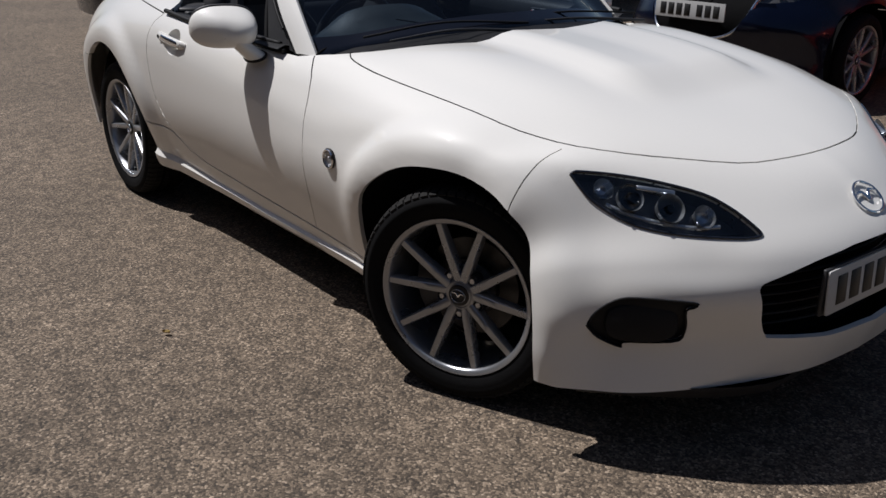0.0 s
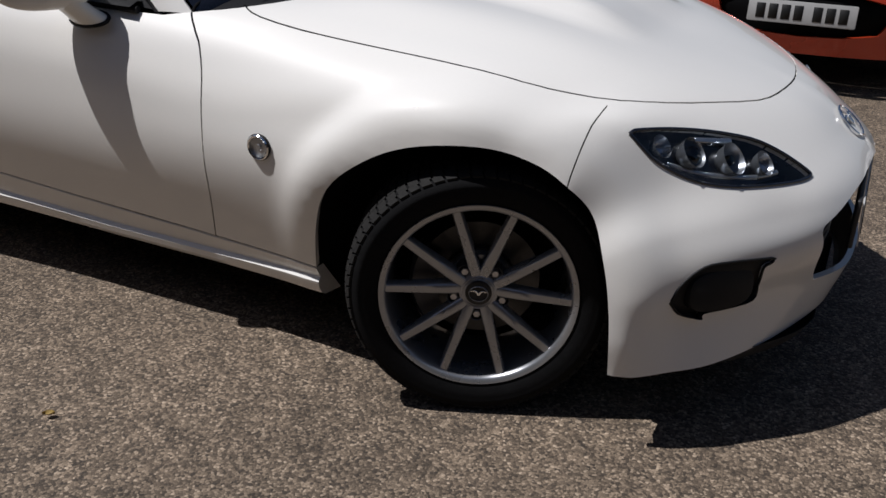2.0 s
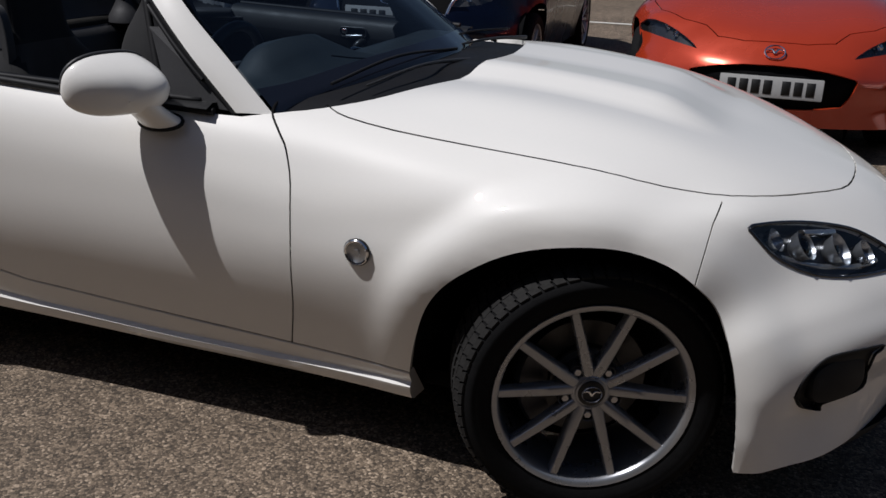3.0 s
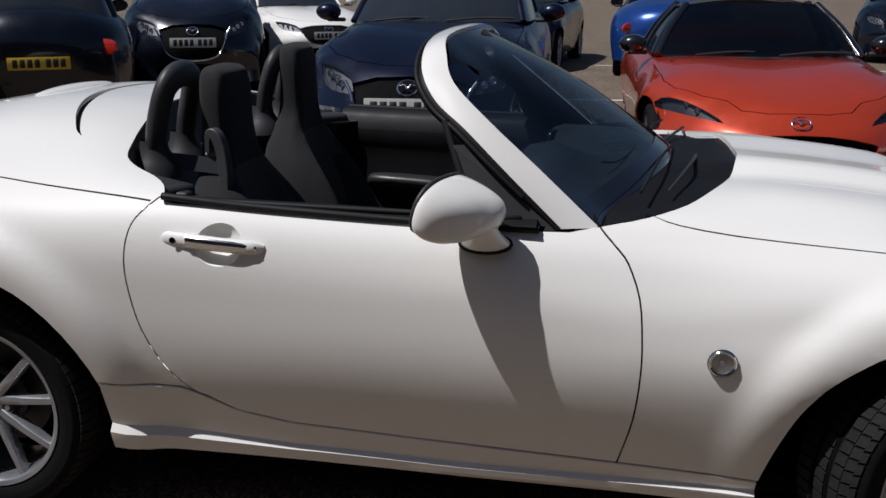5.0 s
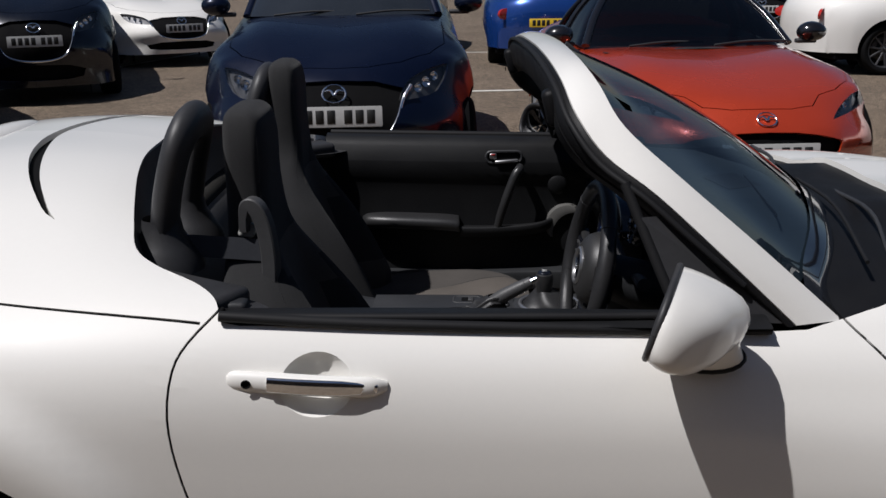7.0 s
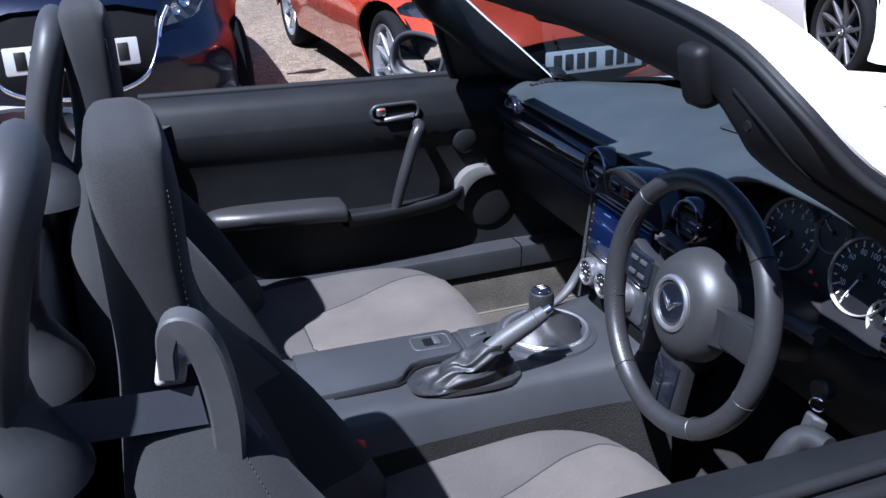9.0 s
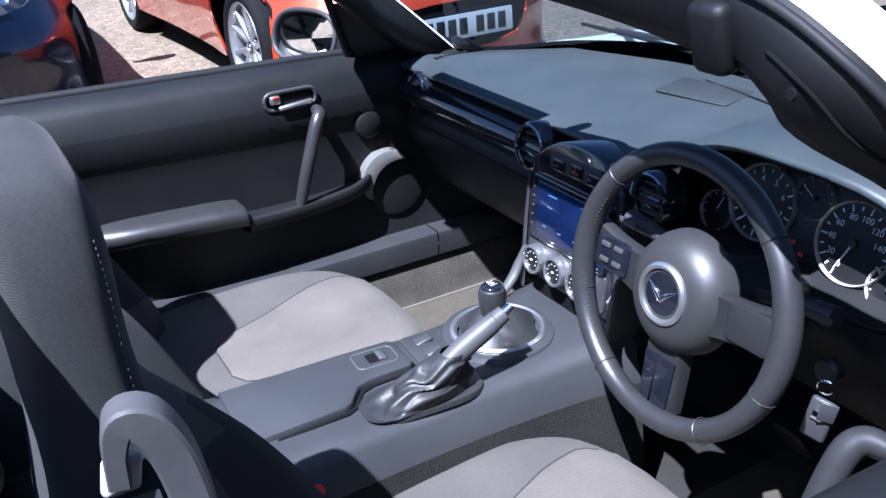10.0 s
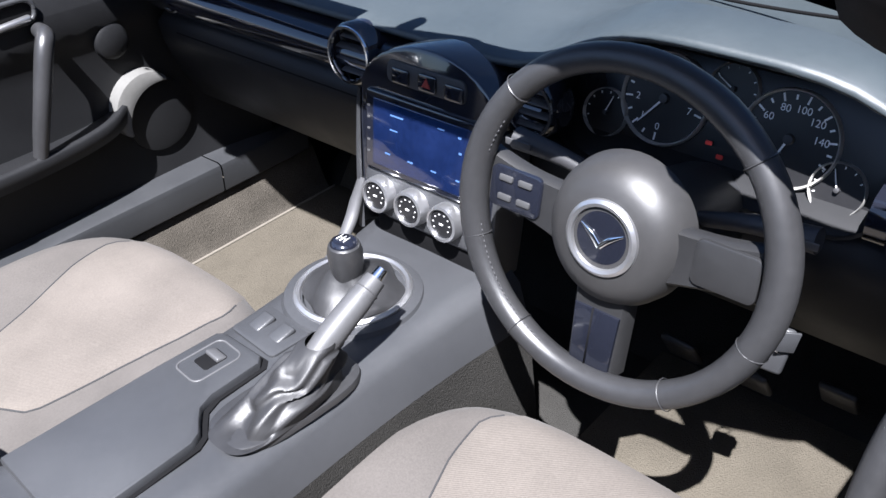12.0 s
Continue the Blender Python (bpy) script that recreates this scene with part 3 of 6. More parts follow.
FOG = [(0, 0), (.018, .034), (.06, .066), (.11, .076), (.238, .070), (.241, .059), (.222, .049), (.229, .004), (.218, -.031), (.15, -.039), (.087, -.040), (.083, -.053), (.03, -.032)]
FOG = smooth_line(FOG + FOG[:1], 3)[:-1]
fog_faces = cut(skin, FOG, FOG_VIEW, lambda c: c.x > 0.3 and c.z < .5)
fog_cover = lift(skin, fog_faces)
bmesh.ops.delete(skin, geom=fog_faces, context="FACES")
HANDLE_AT = (-1.640, 0.764)
dish_faces = cut(skin, [(HANDLE_AT[0] + .056 * math.cos(a * math.pi / 16), HANDLE_AT[1] + .047 * math.sin(a * math.pi / 16)) for a in range(32)], SIDE, lambda c: c.y < -.7)
handle_dish = lift(skin, dish_faces)
bmesh.ops.delete(skin, geom=dish_faces, context="FACES")

# shut lines
GAP = 0.0040


shut(smooth_line([(.503, .01), (.500, -.06), (.485, -.18), (.455, -.28), (.38, -.41), (.30, -.52), (.22, -.60), (.13, -.645), (.03, -.680), (-.10, -.694), (-.30, -.696), (-.50, -.697), (-.62, -.69), (-.665, -.675), (-.69, -.655)], 2), GAP, TOP, lambda c: c.z > .6)
shut([(.202, .716), (.193, .69), (.186, .64), (.180, .60), (.172, .53)], 0.003, SIDE, lambda c: 0 < c.x < .4 and c.y < -.55)
shut(smooth_line([(-.82, .85), (-.789, .812), (-.755, .780), (-.729, .750), (-.703, .684), (-.694, .60), (-.693, .52), (-.703, .40), (-.732, .268)], 3), GAP, SIDE)
shut(smooth_line([(-1.64, .345), (-1.70, .38), (-1.742, .405), (-1.79, .46), (-1.835, .55), (-1.858, .64), (-1.866, .72), (-1.857, .79), (-1.835, .828), (-1.79, .868)], 3), GAP, SIDE)
shut(smooth_line([(-1.822, -.790), (-1.93, -.780), (-2.04, -.767), (-2.156, -.751), (-2.27, -.732), (-2.45, -.702), (-2.7, -.655), (-2.95, -.575), (-3.1, -.53), (-3.3, -.50)], 2), GAP, TOP, lambda c: c.z > .597)
slit(skin, [(.01, .60), (-.9, .60)], GAP, FRONT, lambda c: c.x < -2.5)
DECK_SLOT = smooth_line([(-2.125, -.555), (-2.155, -.52), (-2.215, -.41), (-2.262, -.29), (-2.295, -.17), (-2.315, -.07), (-2.318, .02)], 3)
_side = [[], []]
for _i, _p in enumerate(DECK_SLOT):
    _q, _r = Vector(DECK_SLOT[max(_i - 1, 0)]), Vector(DECK_SLOT[min(_i + 1, len(DECK_SLOT) - 1)])
    _d = (_r - _q).normalized()
    _w = .0135 * min(1.0, .04 + 1.9 * _i / len(DECK_SLOT)) * (1 - .25 * max(0.0, _i / len(DECK_SLOT) - .55) / .45)
    _side[0].append((_p[0] - _d.y * _w, _p[1] + _d.x * _w))
    _side[1].append((_p[0] + _d.y * _w, _p[1] - _d.x * _w))
remove(_side[0] + _side[1][::-1], TOP, lambda c: c.z > .7)
# near-black strip sunk below the slot, painting the shade inside it
DECK_SLOT_SHADE = loft([[(x, min(y, 0.0), deck_height(x, y) - .013) for x, y in line] for line in ([(x - .012, y) for x, y in _side[0]], [(x + .012, y) for x, y in _side[1]])])

# each loose piece of skin becomes a panel
SEEDS = {"bonnet": (0.0, -.3, .8), "front_bumper": (.6, -.55, .3), "front_wing": (-.5, -.8, .65), "door_skin": (-1.2, -.83, .6),
         "rear_wing": (-2.75, -.8, .6), "rear_deck": (-2.6, -.2, .97), "rear_bumper": (-3.1, -.5, .4)}
skin.normal_update()
pieces = islands(skin)
taken = {}
for name, seed in SEEDS.items():
    best = min(range(len(pieces)), key=lambda i: min((f.calc_center_median() - Vector(seed)).length for f in pieces[i]))
    taken.setdefault(best, name)
centre = lambda e: all(abs(v.co.y) < 2e-3 for v in e.verts)
labels = {"bonnet": "glossy white bonnet with a raised middle", "front_bumper": "white front bumper", "front_wing": "white front wing with flared arch",
          "door_skin": "white outer door panel", "rear_wing": "white rear wing with flared arch", "rear_deck": "white rear deck"}
for i, faces in enumerate(pieces):
    if i not in taken or len(faces) < 12:
        continue
    name = taken[i]
    sheet = lift(skin, faces)
    bmesh.ops.remove_doubles(sheet, verts=sheet.verts, dist=2e-5)
    rim(sheet, 0.024 if "wing" in name else 0.014, centre)
    if name in ("bonnet", "front_bumper", "rear_deck", "rear_bumper"):
        part(name, mirrored(sheet, True), WHITE_PAINT, car, labels.get(name, ""))
        sheet.free()
    else:
        part(name, mirrored(sheet), WHITE_PAINT, car, labels.get(name, ""))
        part(name, sheet, WHITE_PAINT, car, labels.get(name, ""))
skin.free()
part("deck_gap", mirrored(DECK_SLOT_SHADE, True), DARK_VOID, car)
DECK_SLOT_SHADE.free()
# near-black beads keep the gaps dark where sunlit panel edges would show
for line, view, sink, bead in SHUT_LINES:
    n = view.col[2].to_3d()
    beads = []
    for p in catmull([(*q, 0) for q in line], 2):
        hit = SURFACE.ray_cast(view @ Vector((p[0], p[1], 5.0)), -n)
        if hit[0] is not None and hit[0].z > .25 and math.hypot(hit[0].x - FRONT_HUB[0], hit[0].z - FRONT_HUB[1]) > ARCH_F + .012:
            out = hit[1] if hit[1].dot(n) > 0 else -hit[1]
            beads.append(hit[0] - out * sink)
    tb = tube(beads, bead, 6, smooth=0)
    part("panel_seal", mirrored(tb), DARK_VOID, car)
    part("panel_seal", tb, DARK_VOID, car)


# ---- wheels: built facing +z, with +y up ----
def spoke(a0, a1, r0, r1, z0, z1, w0, w1, thick):
    """One tapered bar from the hub to the rim."""
    rows = []
    p0 = Vector((r0 * math.sin(a0), r0 * math.cos(a0), 0))
    p1 = Vector((r1 * math.sin(a1), r1 * math.cos(a1), 0))
    along = (p1 - p0).normalized()
    d = Vector((along.y, -along.x, 0))
    for k in range(7):
        t = k / 6
        c = p0.lerp(p1, t) + Vector((0, 0, z0 + (z1 - z0) * t ** 0.7))
        w = (w0 + (w1 - w0) * t) / 2
        th = thick * (1.15 - 0.45 * t)
        rows.append([c + d * -w * 1.05 + Vector((0, 0, -th)), c + d * -w + Vector((0, 0, -.004)), c + d * -w * .72, c + d * w * .72,
                     c + d * w + Vector((0, 0, -.004)), c + d * w * 1.05 + Vector((0, 0, -th))])
    return sharpen(loft(rows, close_cols=True, caps=True), 50)


def emblem(m, size, bm=None):
    """A plain oval badge with a winged stroke."""
    b = lathe([(size, 0), (size, .003), (size * .93, .005), (size * .86, .003), (size * .86, 0)], 36, "Z")
    bmesh.ops.scale(b, vec=(1, .86, 1), verts=b.verts)
    for s in (-1, 1):
        b = tube([(0, -size * .12, .002), (s * size * .32, size * .30, .003), (s * size * .84, size * .22, .002)], [size * .13, size * .10, size * .04], 8, b, 5, 0.5)
    b.transform(m)
    return merge(bm, b)


def make_wheel(name, label, parent, m, alloy, detail=True):
    w = new(name)
    w.parent = parent
    w.matrix_local = m
    w["label"] = label
    tyre = lathe([(.214, -.185), (.225, -.192), (.262, -.198), (.284, -.186), (.293, -.168), (.2945, -.118), (.289, -.116), (.289, -.108), (.2945, -.106),
                  (.2945, -.072), (.289, -.070), (.289, -.062), (.2945, -.060), (.294, -.030), (.2895, -.010), (.281, .004), (.268, .0125), (.262, .0140), (.259, .0130), (.252, .0135), (.240, .0115), (.228, .006), (.222, .003), (.218, -.004), (.206, -.012)], 72, "Z")
    part("tyre", tyre, RUBBER, w)
    if detail:
        # ribs and slanting shoulder blocks, each with its own gap
        b = bmesh.new()
        n = 66
        for i in range(n):
            a = 2 * math.pi * i / n
            for z0, r0, z1, r1, slant in ((-.057, .2935, -.029, .2932, .010), (-.027, .2930, -.006, .2868, .016), (-.006, .2868, .005, .2800, .016), (-.104, .2938, -.074, .2938, -.008), (-.165, .2925, -.120, .2935, .012)):
                low = [Vector((r * math.sin(a + da), r * math.cos(a + da), z)) for z, r, da in ((z0, r0, -.036), (z0, r0, .040), (z1, r1, .040 + slant), (z1, r1, -.036 + slant))]
                axis = Vector((0, 0, -.10))
                top = [p + (p - axis).normalized() * .0050 for p in low]
                lo, hi = [b.verts.new(p) for p in low], [b.verts.new(p) for p in top]
                b.faces.new(hi)
                for k in range(4):
                    b.faces.new((lo[k], lo[(k + 1) % 4], hi[(k + 1) % 4], hi[k]))
        bmesh.ops.recalc_face_normals(b, faces=b.faces)
        tagged(part("tread", b, TREAD, w, smooth=False), kind="stuff")
    rimb = lathe([(.218, .000), (.2205, .003), (.2195, .006), (.2095, .004), (.2045, -.002), (.202, -.020), (.200, -.030), (.198, -.10), (.196, -.17), (.205, -.185), (.216, -.186)], 72, "Z")
    part("rim", rimb, alloy, w)
    # near-black disc closes the wheel, standing for the shade behind the spokes
    barrel = lathe([(.195, -.172), (.13, -.175), (.06, -.165)], 48, "Z")
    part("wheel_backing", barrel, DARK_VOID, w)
    disc = lathe([(.138, -.115), (.140, -.112), (.140, -.104), (.138, -.101), (.083, -.100), (.080, -.085), (.05, -.083), (.0, -.083)], 48, "Z")
    part("brake_disc", disc, DISC_STEEL, w)
    cal = lathe([(.095, -.130), (.15, -.130), (.158, -.12), (.158, -.078), (.150, -.068), (.098, -.068)], 14, "Z", arc=70, start=150)
    part("brake_caliper", cal, ALLOY_DARK, w)
    hub = lathe([(.0, -.024), (.030, -.024), (.033, -.026), (.037, -.0245), (.043, -.028), (.047, -.040), (.050, -.060), (.075, -.062), (.076, -.085)], 40, "Z")
    part("hub", hub, alloy, w)
    for k in range(5):
        base = radians(72 * k)
        for s in (-1, 1):
            part("spoke", spoke(base + s * .17, base + s * radians(17.5), .036, .210, -.027, -.004, .0260, .0205, .030), alloy, w)
    for k in range(5):
        a = radians(72 * k + 36)
        nut = lathe([(.0, -.024), (.0075, -.024), (.0100, -.027), (.0100, -.065)], 6, "Z", at=(.057 * math.sin(a), .057 * math.cos(a), -.004))
        pocket = lathe([(.0, -.046), (.0135, -.046), (.0140, -.030), (.0160, -.0285), (.0175, -.032), (.0180, -.065)], 20, "Z", at=(.057 * math.sin(a), .057 * math.cos(a), 0))
        part("nut_pocket", pocket, ALLOY_DARK, w)
        part("wheel_nut", nut, SATIN, w)
    cap = lathe([(.0, -.0195), (.026, -.0195), (.0295, -.021), (.0300, -.026)], 32, "Z")
    part("centre_cap", cap, DIAL_FACE, w)
    part("cap_emblem", emblem(Matrix.Translation((0, 0, -.0195)), .0225), CHROME, w)
    return w


def wheel_pose(x, y, z, steer, spin, side=-1):
    """Facing out to the right (side -1) or left, steered about the upright."""
    return Matrix.Translation((x, y, z)) @ pose(0, 0, 0, 0, 0, steer) @ pose(0, 0, 0, 90 if side < 0 else -90, 0, 0 if side < 0 else 0) @ pose(0, 0, 0, 0, 0, spin if side < 0 else 180 + spin)


STEER = 23
make_wheel("front_wheel", "grey ten-spoke alloy wheel, turned inwards, with a low tyre", car, wheel_pose(.004, -.796, .295, STEER, -2), ALLOY)
make_wheel("front_wheel", "grey ten-spoke alloy wheel with a low tyre", car, wheel_pose(.0, .796, .295, STEER, 10, 1), ALLOY)
make_wheel("rear_wheel", "grey ten-spoke alloy wheel with a low tyre", car, wheel_pose(-2.325, -.822, .298, 0, 8), ALLOY)
make_wheel("rear_wheel", "grey ten-spoke alloy wheel with a low tyre", car, wheel_pose(-2.325, .822, .298, 0, 30, 1), ALLOY)

# dark liners inside the wheel openings
_rows = [[], [], [], []]
for _p in catmull([(*q, 0) for q in ARCH_LINE], 3):
    _d = Vector((_p[0] + .045, 0, _p[1] - .30))
    _o = Vector((_p[0], 0, _p[1])) + _d.normalized() * .004
    _h = SURFACE.ray_cast(Vector((_o.x, -5, _o.z)), Vector((0, 1, 0)))
    _y = _h[0].y + .012 if _h[0] is not None else -.74
    for _row, _w, _in in zip(_rows, (_y, -.60, -.46, -.44), (1, 1.01, 1.0, .1)):
        _row.append((-.045 + (_o.x + .045) * _in, _w, .30 + (_o.z - .30) * _in))
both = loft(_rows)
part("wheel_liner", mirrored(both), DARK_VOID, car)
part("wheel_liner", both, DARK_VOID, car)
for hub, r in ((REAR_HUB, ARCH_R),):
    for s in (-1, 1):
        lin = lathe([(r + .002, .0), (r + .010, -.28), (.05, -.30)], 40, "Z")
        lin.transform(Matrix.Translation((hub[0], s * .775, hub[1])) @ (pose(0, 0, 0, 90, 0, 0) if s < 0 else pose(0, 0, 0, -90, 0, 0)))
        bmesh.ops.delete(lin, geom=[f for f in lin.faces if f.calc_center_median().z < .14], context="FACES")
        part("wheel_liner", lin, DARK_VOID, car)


# ---- the white roadster: lamps, trim, mirror, screen ----
def both_sides(name, bm, material, label="", parent=None, smooth=True):
    """The part on the right-hand side and its mirror image."""
    part(name, mirrored(bm), material, parent or car, label, smooth)
    return part(name, bm, material, parent or car, label, smooth)


LAMP_BOWL = mat("lamp_bowl", (0.42, 0.45, 0.49), 0.30, metal=0.9, vary=0.1)
LAMP_DARK = mat("lamp_dark", (0.02, 0.021, 0.024), 0.3, coat=0.5)


def boundary(bm):
    """The open edge of a sheet as one ring of points."""
    after = {}
    for e in bm.edges:
        if len(e.link_faces) == 1:
            a, b = e.verts
            after.setdefault(a, []).append(b)
            after.setdefault(b, []).append(a)
    start = next(iter(after))
    ring, last, here = [start], None, start
    while True:
        step = [v for v in after[here] if v is not last]
        if not step or step[0] is start or len(ring) > len(after):
            break
        last, here = here, step[0]
        ring.append(here)
    return [v.co.copy() for v in ring]


def headlamp(side):
    lamp = new("headlight")
    lamp.parent = car
    lamp["label"] = "clear almond-shaped headlight with dark surround"
    flip = (lambda b: b) if side < 0 else (lambda b: mirrored(b))
    glass = lamp_cover.copy()
    glass.normal_update()
    for v in glass.verts:
        v.co -= v.normal * .002
    ob = part("lens", flip(glass), CLEAR, lamp)
    ob.visible_shadow = False
    back = lamp_cover.copy()
    back.normal_update()
    for v in back.verts:
        v.co -= v.normal * .058
    walls = lamp_cover.copy()
    front = walls.faces[:]
    rim(walls, .060)
    bmesh.ops.delete(walls, geom=front, context="FACES")
    part("reflector_back", flip(back), ALLOY_DARK, lamp, "grey reflector")
    part("housing", flip(walls), LAMP_DARK, lamp)
    loop = boundary(lamp_cover)
    part("lamp_seal", flip(tube(loop + loop[:1], .0042, 8, smooth=0)), GLOSS_BLACK, lamp)

    def cup(u, v, r, depth, sink, material, name, profile=None):
        m = HL_VIEW @ Matrix.Translation((u, v, sink)) @ pose(0, 0, 0, -12, 20, 0)
        prof = profile or [(r, 0), (r * .96, -.004), (r * .82, -depth * .55), (r * .5, -depth * .9), (0, -depth)]
        part(name, flip(lathe(prof, 30, "Z", m=m)), material, lamp)

    cup(.085, -.012, .026, .03, -.030, LAMP_BOWL, "indicator_bowl")
    cup(.150, -.018, .034, .04, -.014, LAMP_BOWL, "reflector")
    cup(.160, -.018, .02, .02, -.034, DARK_GLASS, "projector_lens", [(0, .012), (.012, .010), (.021, .003), (.024, -.004), (.024, -.02)])
    cup(.245, -.016, .036, .042, -.014, LAMP_BOWL, "reflector")
    cup(.245, -.016, .02, .02, -.028, DARK_GLASS, "bulb_shield", [(0, .006), (.010, .004), (.012, -.004), (.012, -.03)])
    cup(.325, -.012, .028, .03, -.020, LAMP_BOWL, "sidelight_bowl")
    fin = box((.09, .012, .02), bevel=.003)
    fin.transform(HL_VIEW @ pose(.20, .018, -.034, 0, 0, 8))
    part("brow", flip(fin), LAMP_BOWL, lamp)
    bez = tube([HL_VIEW @ Vector((u, v, z)) for u, v, z in ((.10, -.045, -.042), (.17, -.055, -.036), (.25, -.052, -.034), (.32, -.040, -.034), (.365, -.022, -.038))], .006, 8)
    part("bezel", flip(bez), LAMP_BOWL, lamp)


for _s in (-1, 1):
    headlamp(_s)

# blanked fog-lamp recesses
f0 = plate([(u, v) for u, v in FOG], .03, FOG_VIEW @ Matrix.Translation((0, 0, -.050)) @ Matrix.Diagonal((1.03, 1.05, 1, 1)), .0)
both_sides("fog_recess", f0, BLACK_PLASTIC, "black plastic recess")
pad = plate([(.125 + .085 * math.copysign(abs(math.cos(a)) ** .7, math.cos(a)), .012 + .048 * math.copysign(abs(math.sin(a)) ** .7, math.sin(a))) for a in [2 * math.pi * k / 28 for k in range(28)]], .024,
            FOG_VIEW @ Matrix.Translation((0, 0, -.014)), .010)
both_sides("fog_blank", pad, SEAL)
_line = [FOG_VIEW @ Vector((.118 + (u - .118) * .992, .010 + (v - .010) * .985, .001)) for u, v in FOG]
_fl = []
for p, q in zip(_line, _line[1:] + _line[:1]):
    _fl.append([p, p - FOG_VIEW.col[2].to_3d() * .05])
both_sides("fog_surround", loft(_fl, close_rows=True), BLACK_PLASTIC)

_ring = boundary(fog_cover)
both_sides("fog_seal", tube(_ring + _ring[:1], .003, 8, smooth=0), SEAL)
_cover = fog_cover.copy()
for v in _cover.verts:
    v.co -= FOG_VIEW.col[2].to_3d() * .007
both_sides("fog_cover", _cover, SEAL, "black plastic fog-lamp blank")

# grille with mesh, number plate, badge
# near-black sheet behind the slats stands for the shade in the opening
back = loft([[(.64 - .30 * (y / .46) ** 2 * .5, y, z) for y in np.linspace(-.47, .47, 15)] for z in (.26, .4, .54)])
grille_back = part("grille_backing", back, DARK_VOID, car)
for k in range(8):
    z = .305 + .026 * k
    part("grille_slat", tube([(.655 - .30 * (y / .46) ** 2 * .5, y, z) for y in (-.44, -.22, 0, .22, .44)], .005, 6, flat=.6), BLACK_PLASTIC, car)


def number_plate(m, parent, colour, bars=7, w=.52, h=.111):
    """A pressed plate with plain bars where its characters stand."""
    p = new("number_plate")
    p.parent = parent
    p.matrix_local = m
    p["label"] = "rectangular number plate with dark bars"
    part("plate_sheet", plate(rounded(w, h, .008), .004, Matrix.Identity(4), .001), colour, p)
    x = -w * .44
    step = w * .88 / (bars + .5)
    for k in range(bars):
        if k == 4:
            x += step * .5
        part("plate_bar", box((step * .70, h * .66, .003), (x + step * .5, 0, .0045), bevel=.001, segments=1), PLATE_BAR, p)
        x += step
    return p


number_plate(frame_axes((.722, 0, .42), (0, 1, 0), (-.06, 0, 1)), car, PLATE_WHITE)
part("plate_holder", box((.012, .53, .12), (.712, 0, .42), bevel=.004), BLACK_PLASTIC, car)
bm = emblem(frame_axes((.652, 0, .592), (0, 1, 0), (-.75, 0, .66)), .056)
part("bonnet_badge", bm, CHROME, car, "oval chrome badge")

# front lip and floor
part("under_lip", loft([[(.672, y, .188) if abs(y) < .3 else (.672 - (abs(y) - .3) ** 1.6 * 1.25, y, .186) for y in np.linspace(-.70, .70, 29)],
                        [(.652 if abs(y) < .3 else .652 - (abs(y) - .3) ** 1.6 * 1.25, y, .150) for y in np.linspace(-.70, .70, 29)],
                        [(.30, y * .98, .165) for y in np.linspace(-.70, .70, 29)]]), BLACK_PLASTIC, car)
# solid near-black blocks stand for the shaded underside, engine bay and boot
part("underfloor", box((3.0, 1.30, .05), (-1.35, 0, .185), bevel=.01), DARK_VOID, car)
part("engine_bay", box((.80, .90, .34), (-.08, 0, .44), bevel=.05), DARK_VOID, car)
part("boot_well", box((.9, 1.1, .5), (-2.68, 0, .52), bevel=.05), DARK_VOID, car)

# side skirt
XS = [-.345, -.5, -.735, -1.0, -1.2, -1.5, -1.632, -1.70, -1.76, -1.87, -1.965]
ZT = [.262, .268, .276, .288, .299, .319, .346, .382, .405, .410, .412]
rows = []
for x in np.linspace(-.423, -1.962, 40):
    x = float(x)
    zt = float(np.interp(-x, [-a for a in XS], ZT))
    _h = SURFACE.ray_cast(Vector((min(x, -.44), -5, zt + .002)), Vector((0, 1, 0)))
    w0 = -_h[0].y - .0015
    zl = float(np.interp(-x, [.40, .8, 1.1, 1.5, 1.7, 1.96], [.226, .223, .226, .243, .262, .282]))
    zb = float(np.interp(-x, [.40, .8, 1.1, 1.5, 1.7, 1.96], [.182, .184, .187, .200, .208, .214]))
    k = min(1.0, max(0.0, (-x - 1.45) / .40))
    wl = w0 - .008 - (zt - zl) * (.20 + .05 * k)
    out = .009 + .004 * k
    rows.append([(x, -w, z) for w, z in ((w0 - .03, zt - .003), (w0 - .003, zt - .003), (w0 - .001, zt - .006), (wl + .003, zl + .012), (wl, zl + .005), (wl + out * .6, zl - .001 - .006 * k), (wl + out, zl - .005 - .010 * k),
                                         (wl + out - .004, (zl + zb) / 2 - .002), (wl + out - .014, zb + .004), (wl + out - .03, zb - .006), (.68, .165))])
_end = rows[0]
sk = loft(rows)
sk.faces.new([sk.verts.new(p) for p in _end])
sharpen(sk, 22)
both_sides("side_skirt", sk, WHITE_PAINT, "white side skirt with a ledge")

# side repeater
rp = Matrix.Translation((-.527, -.846, .564)) @ pose(0, 0, 0, 90, 0, -1)
b1 = lathe([(.0285, -.004), (.0295, .003), (.027, .006), (.0235, .004), (.0235, -.004)], 36, "Z", m=rp)
both_sides("repeater_ring", b1, CHROME)
both_sides("repeater_lens", lathe([(0, .0055), (.010, .0052), (.019, .0042), (.0235, .002)], 36, "Z", m=rp), CLEAR)
both_sides("repeater_base", lathe([(0, .002), (.006, .003), (.008, -.002), (.0235, -.003)], 24, "Z", m=rp), SATIN)
both_sides("repeater_seal", lathe([(.0295, -.006), (.0312, .001), (.0295, .003)], 36, "Z", m=rp), SEAL)

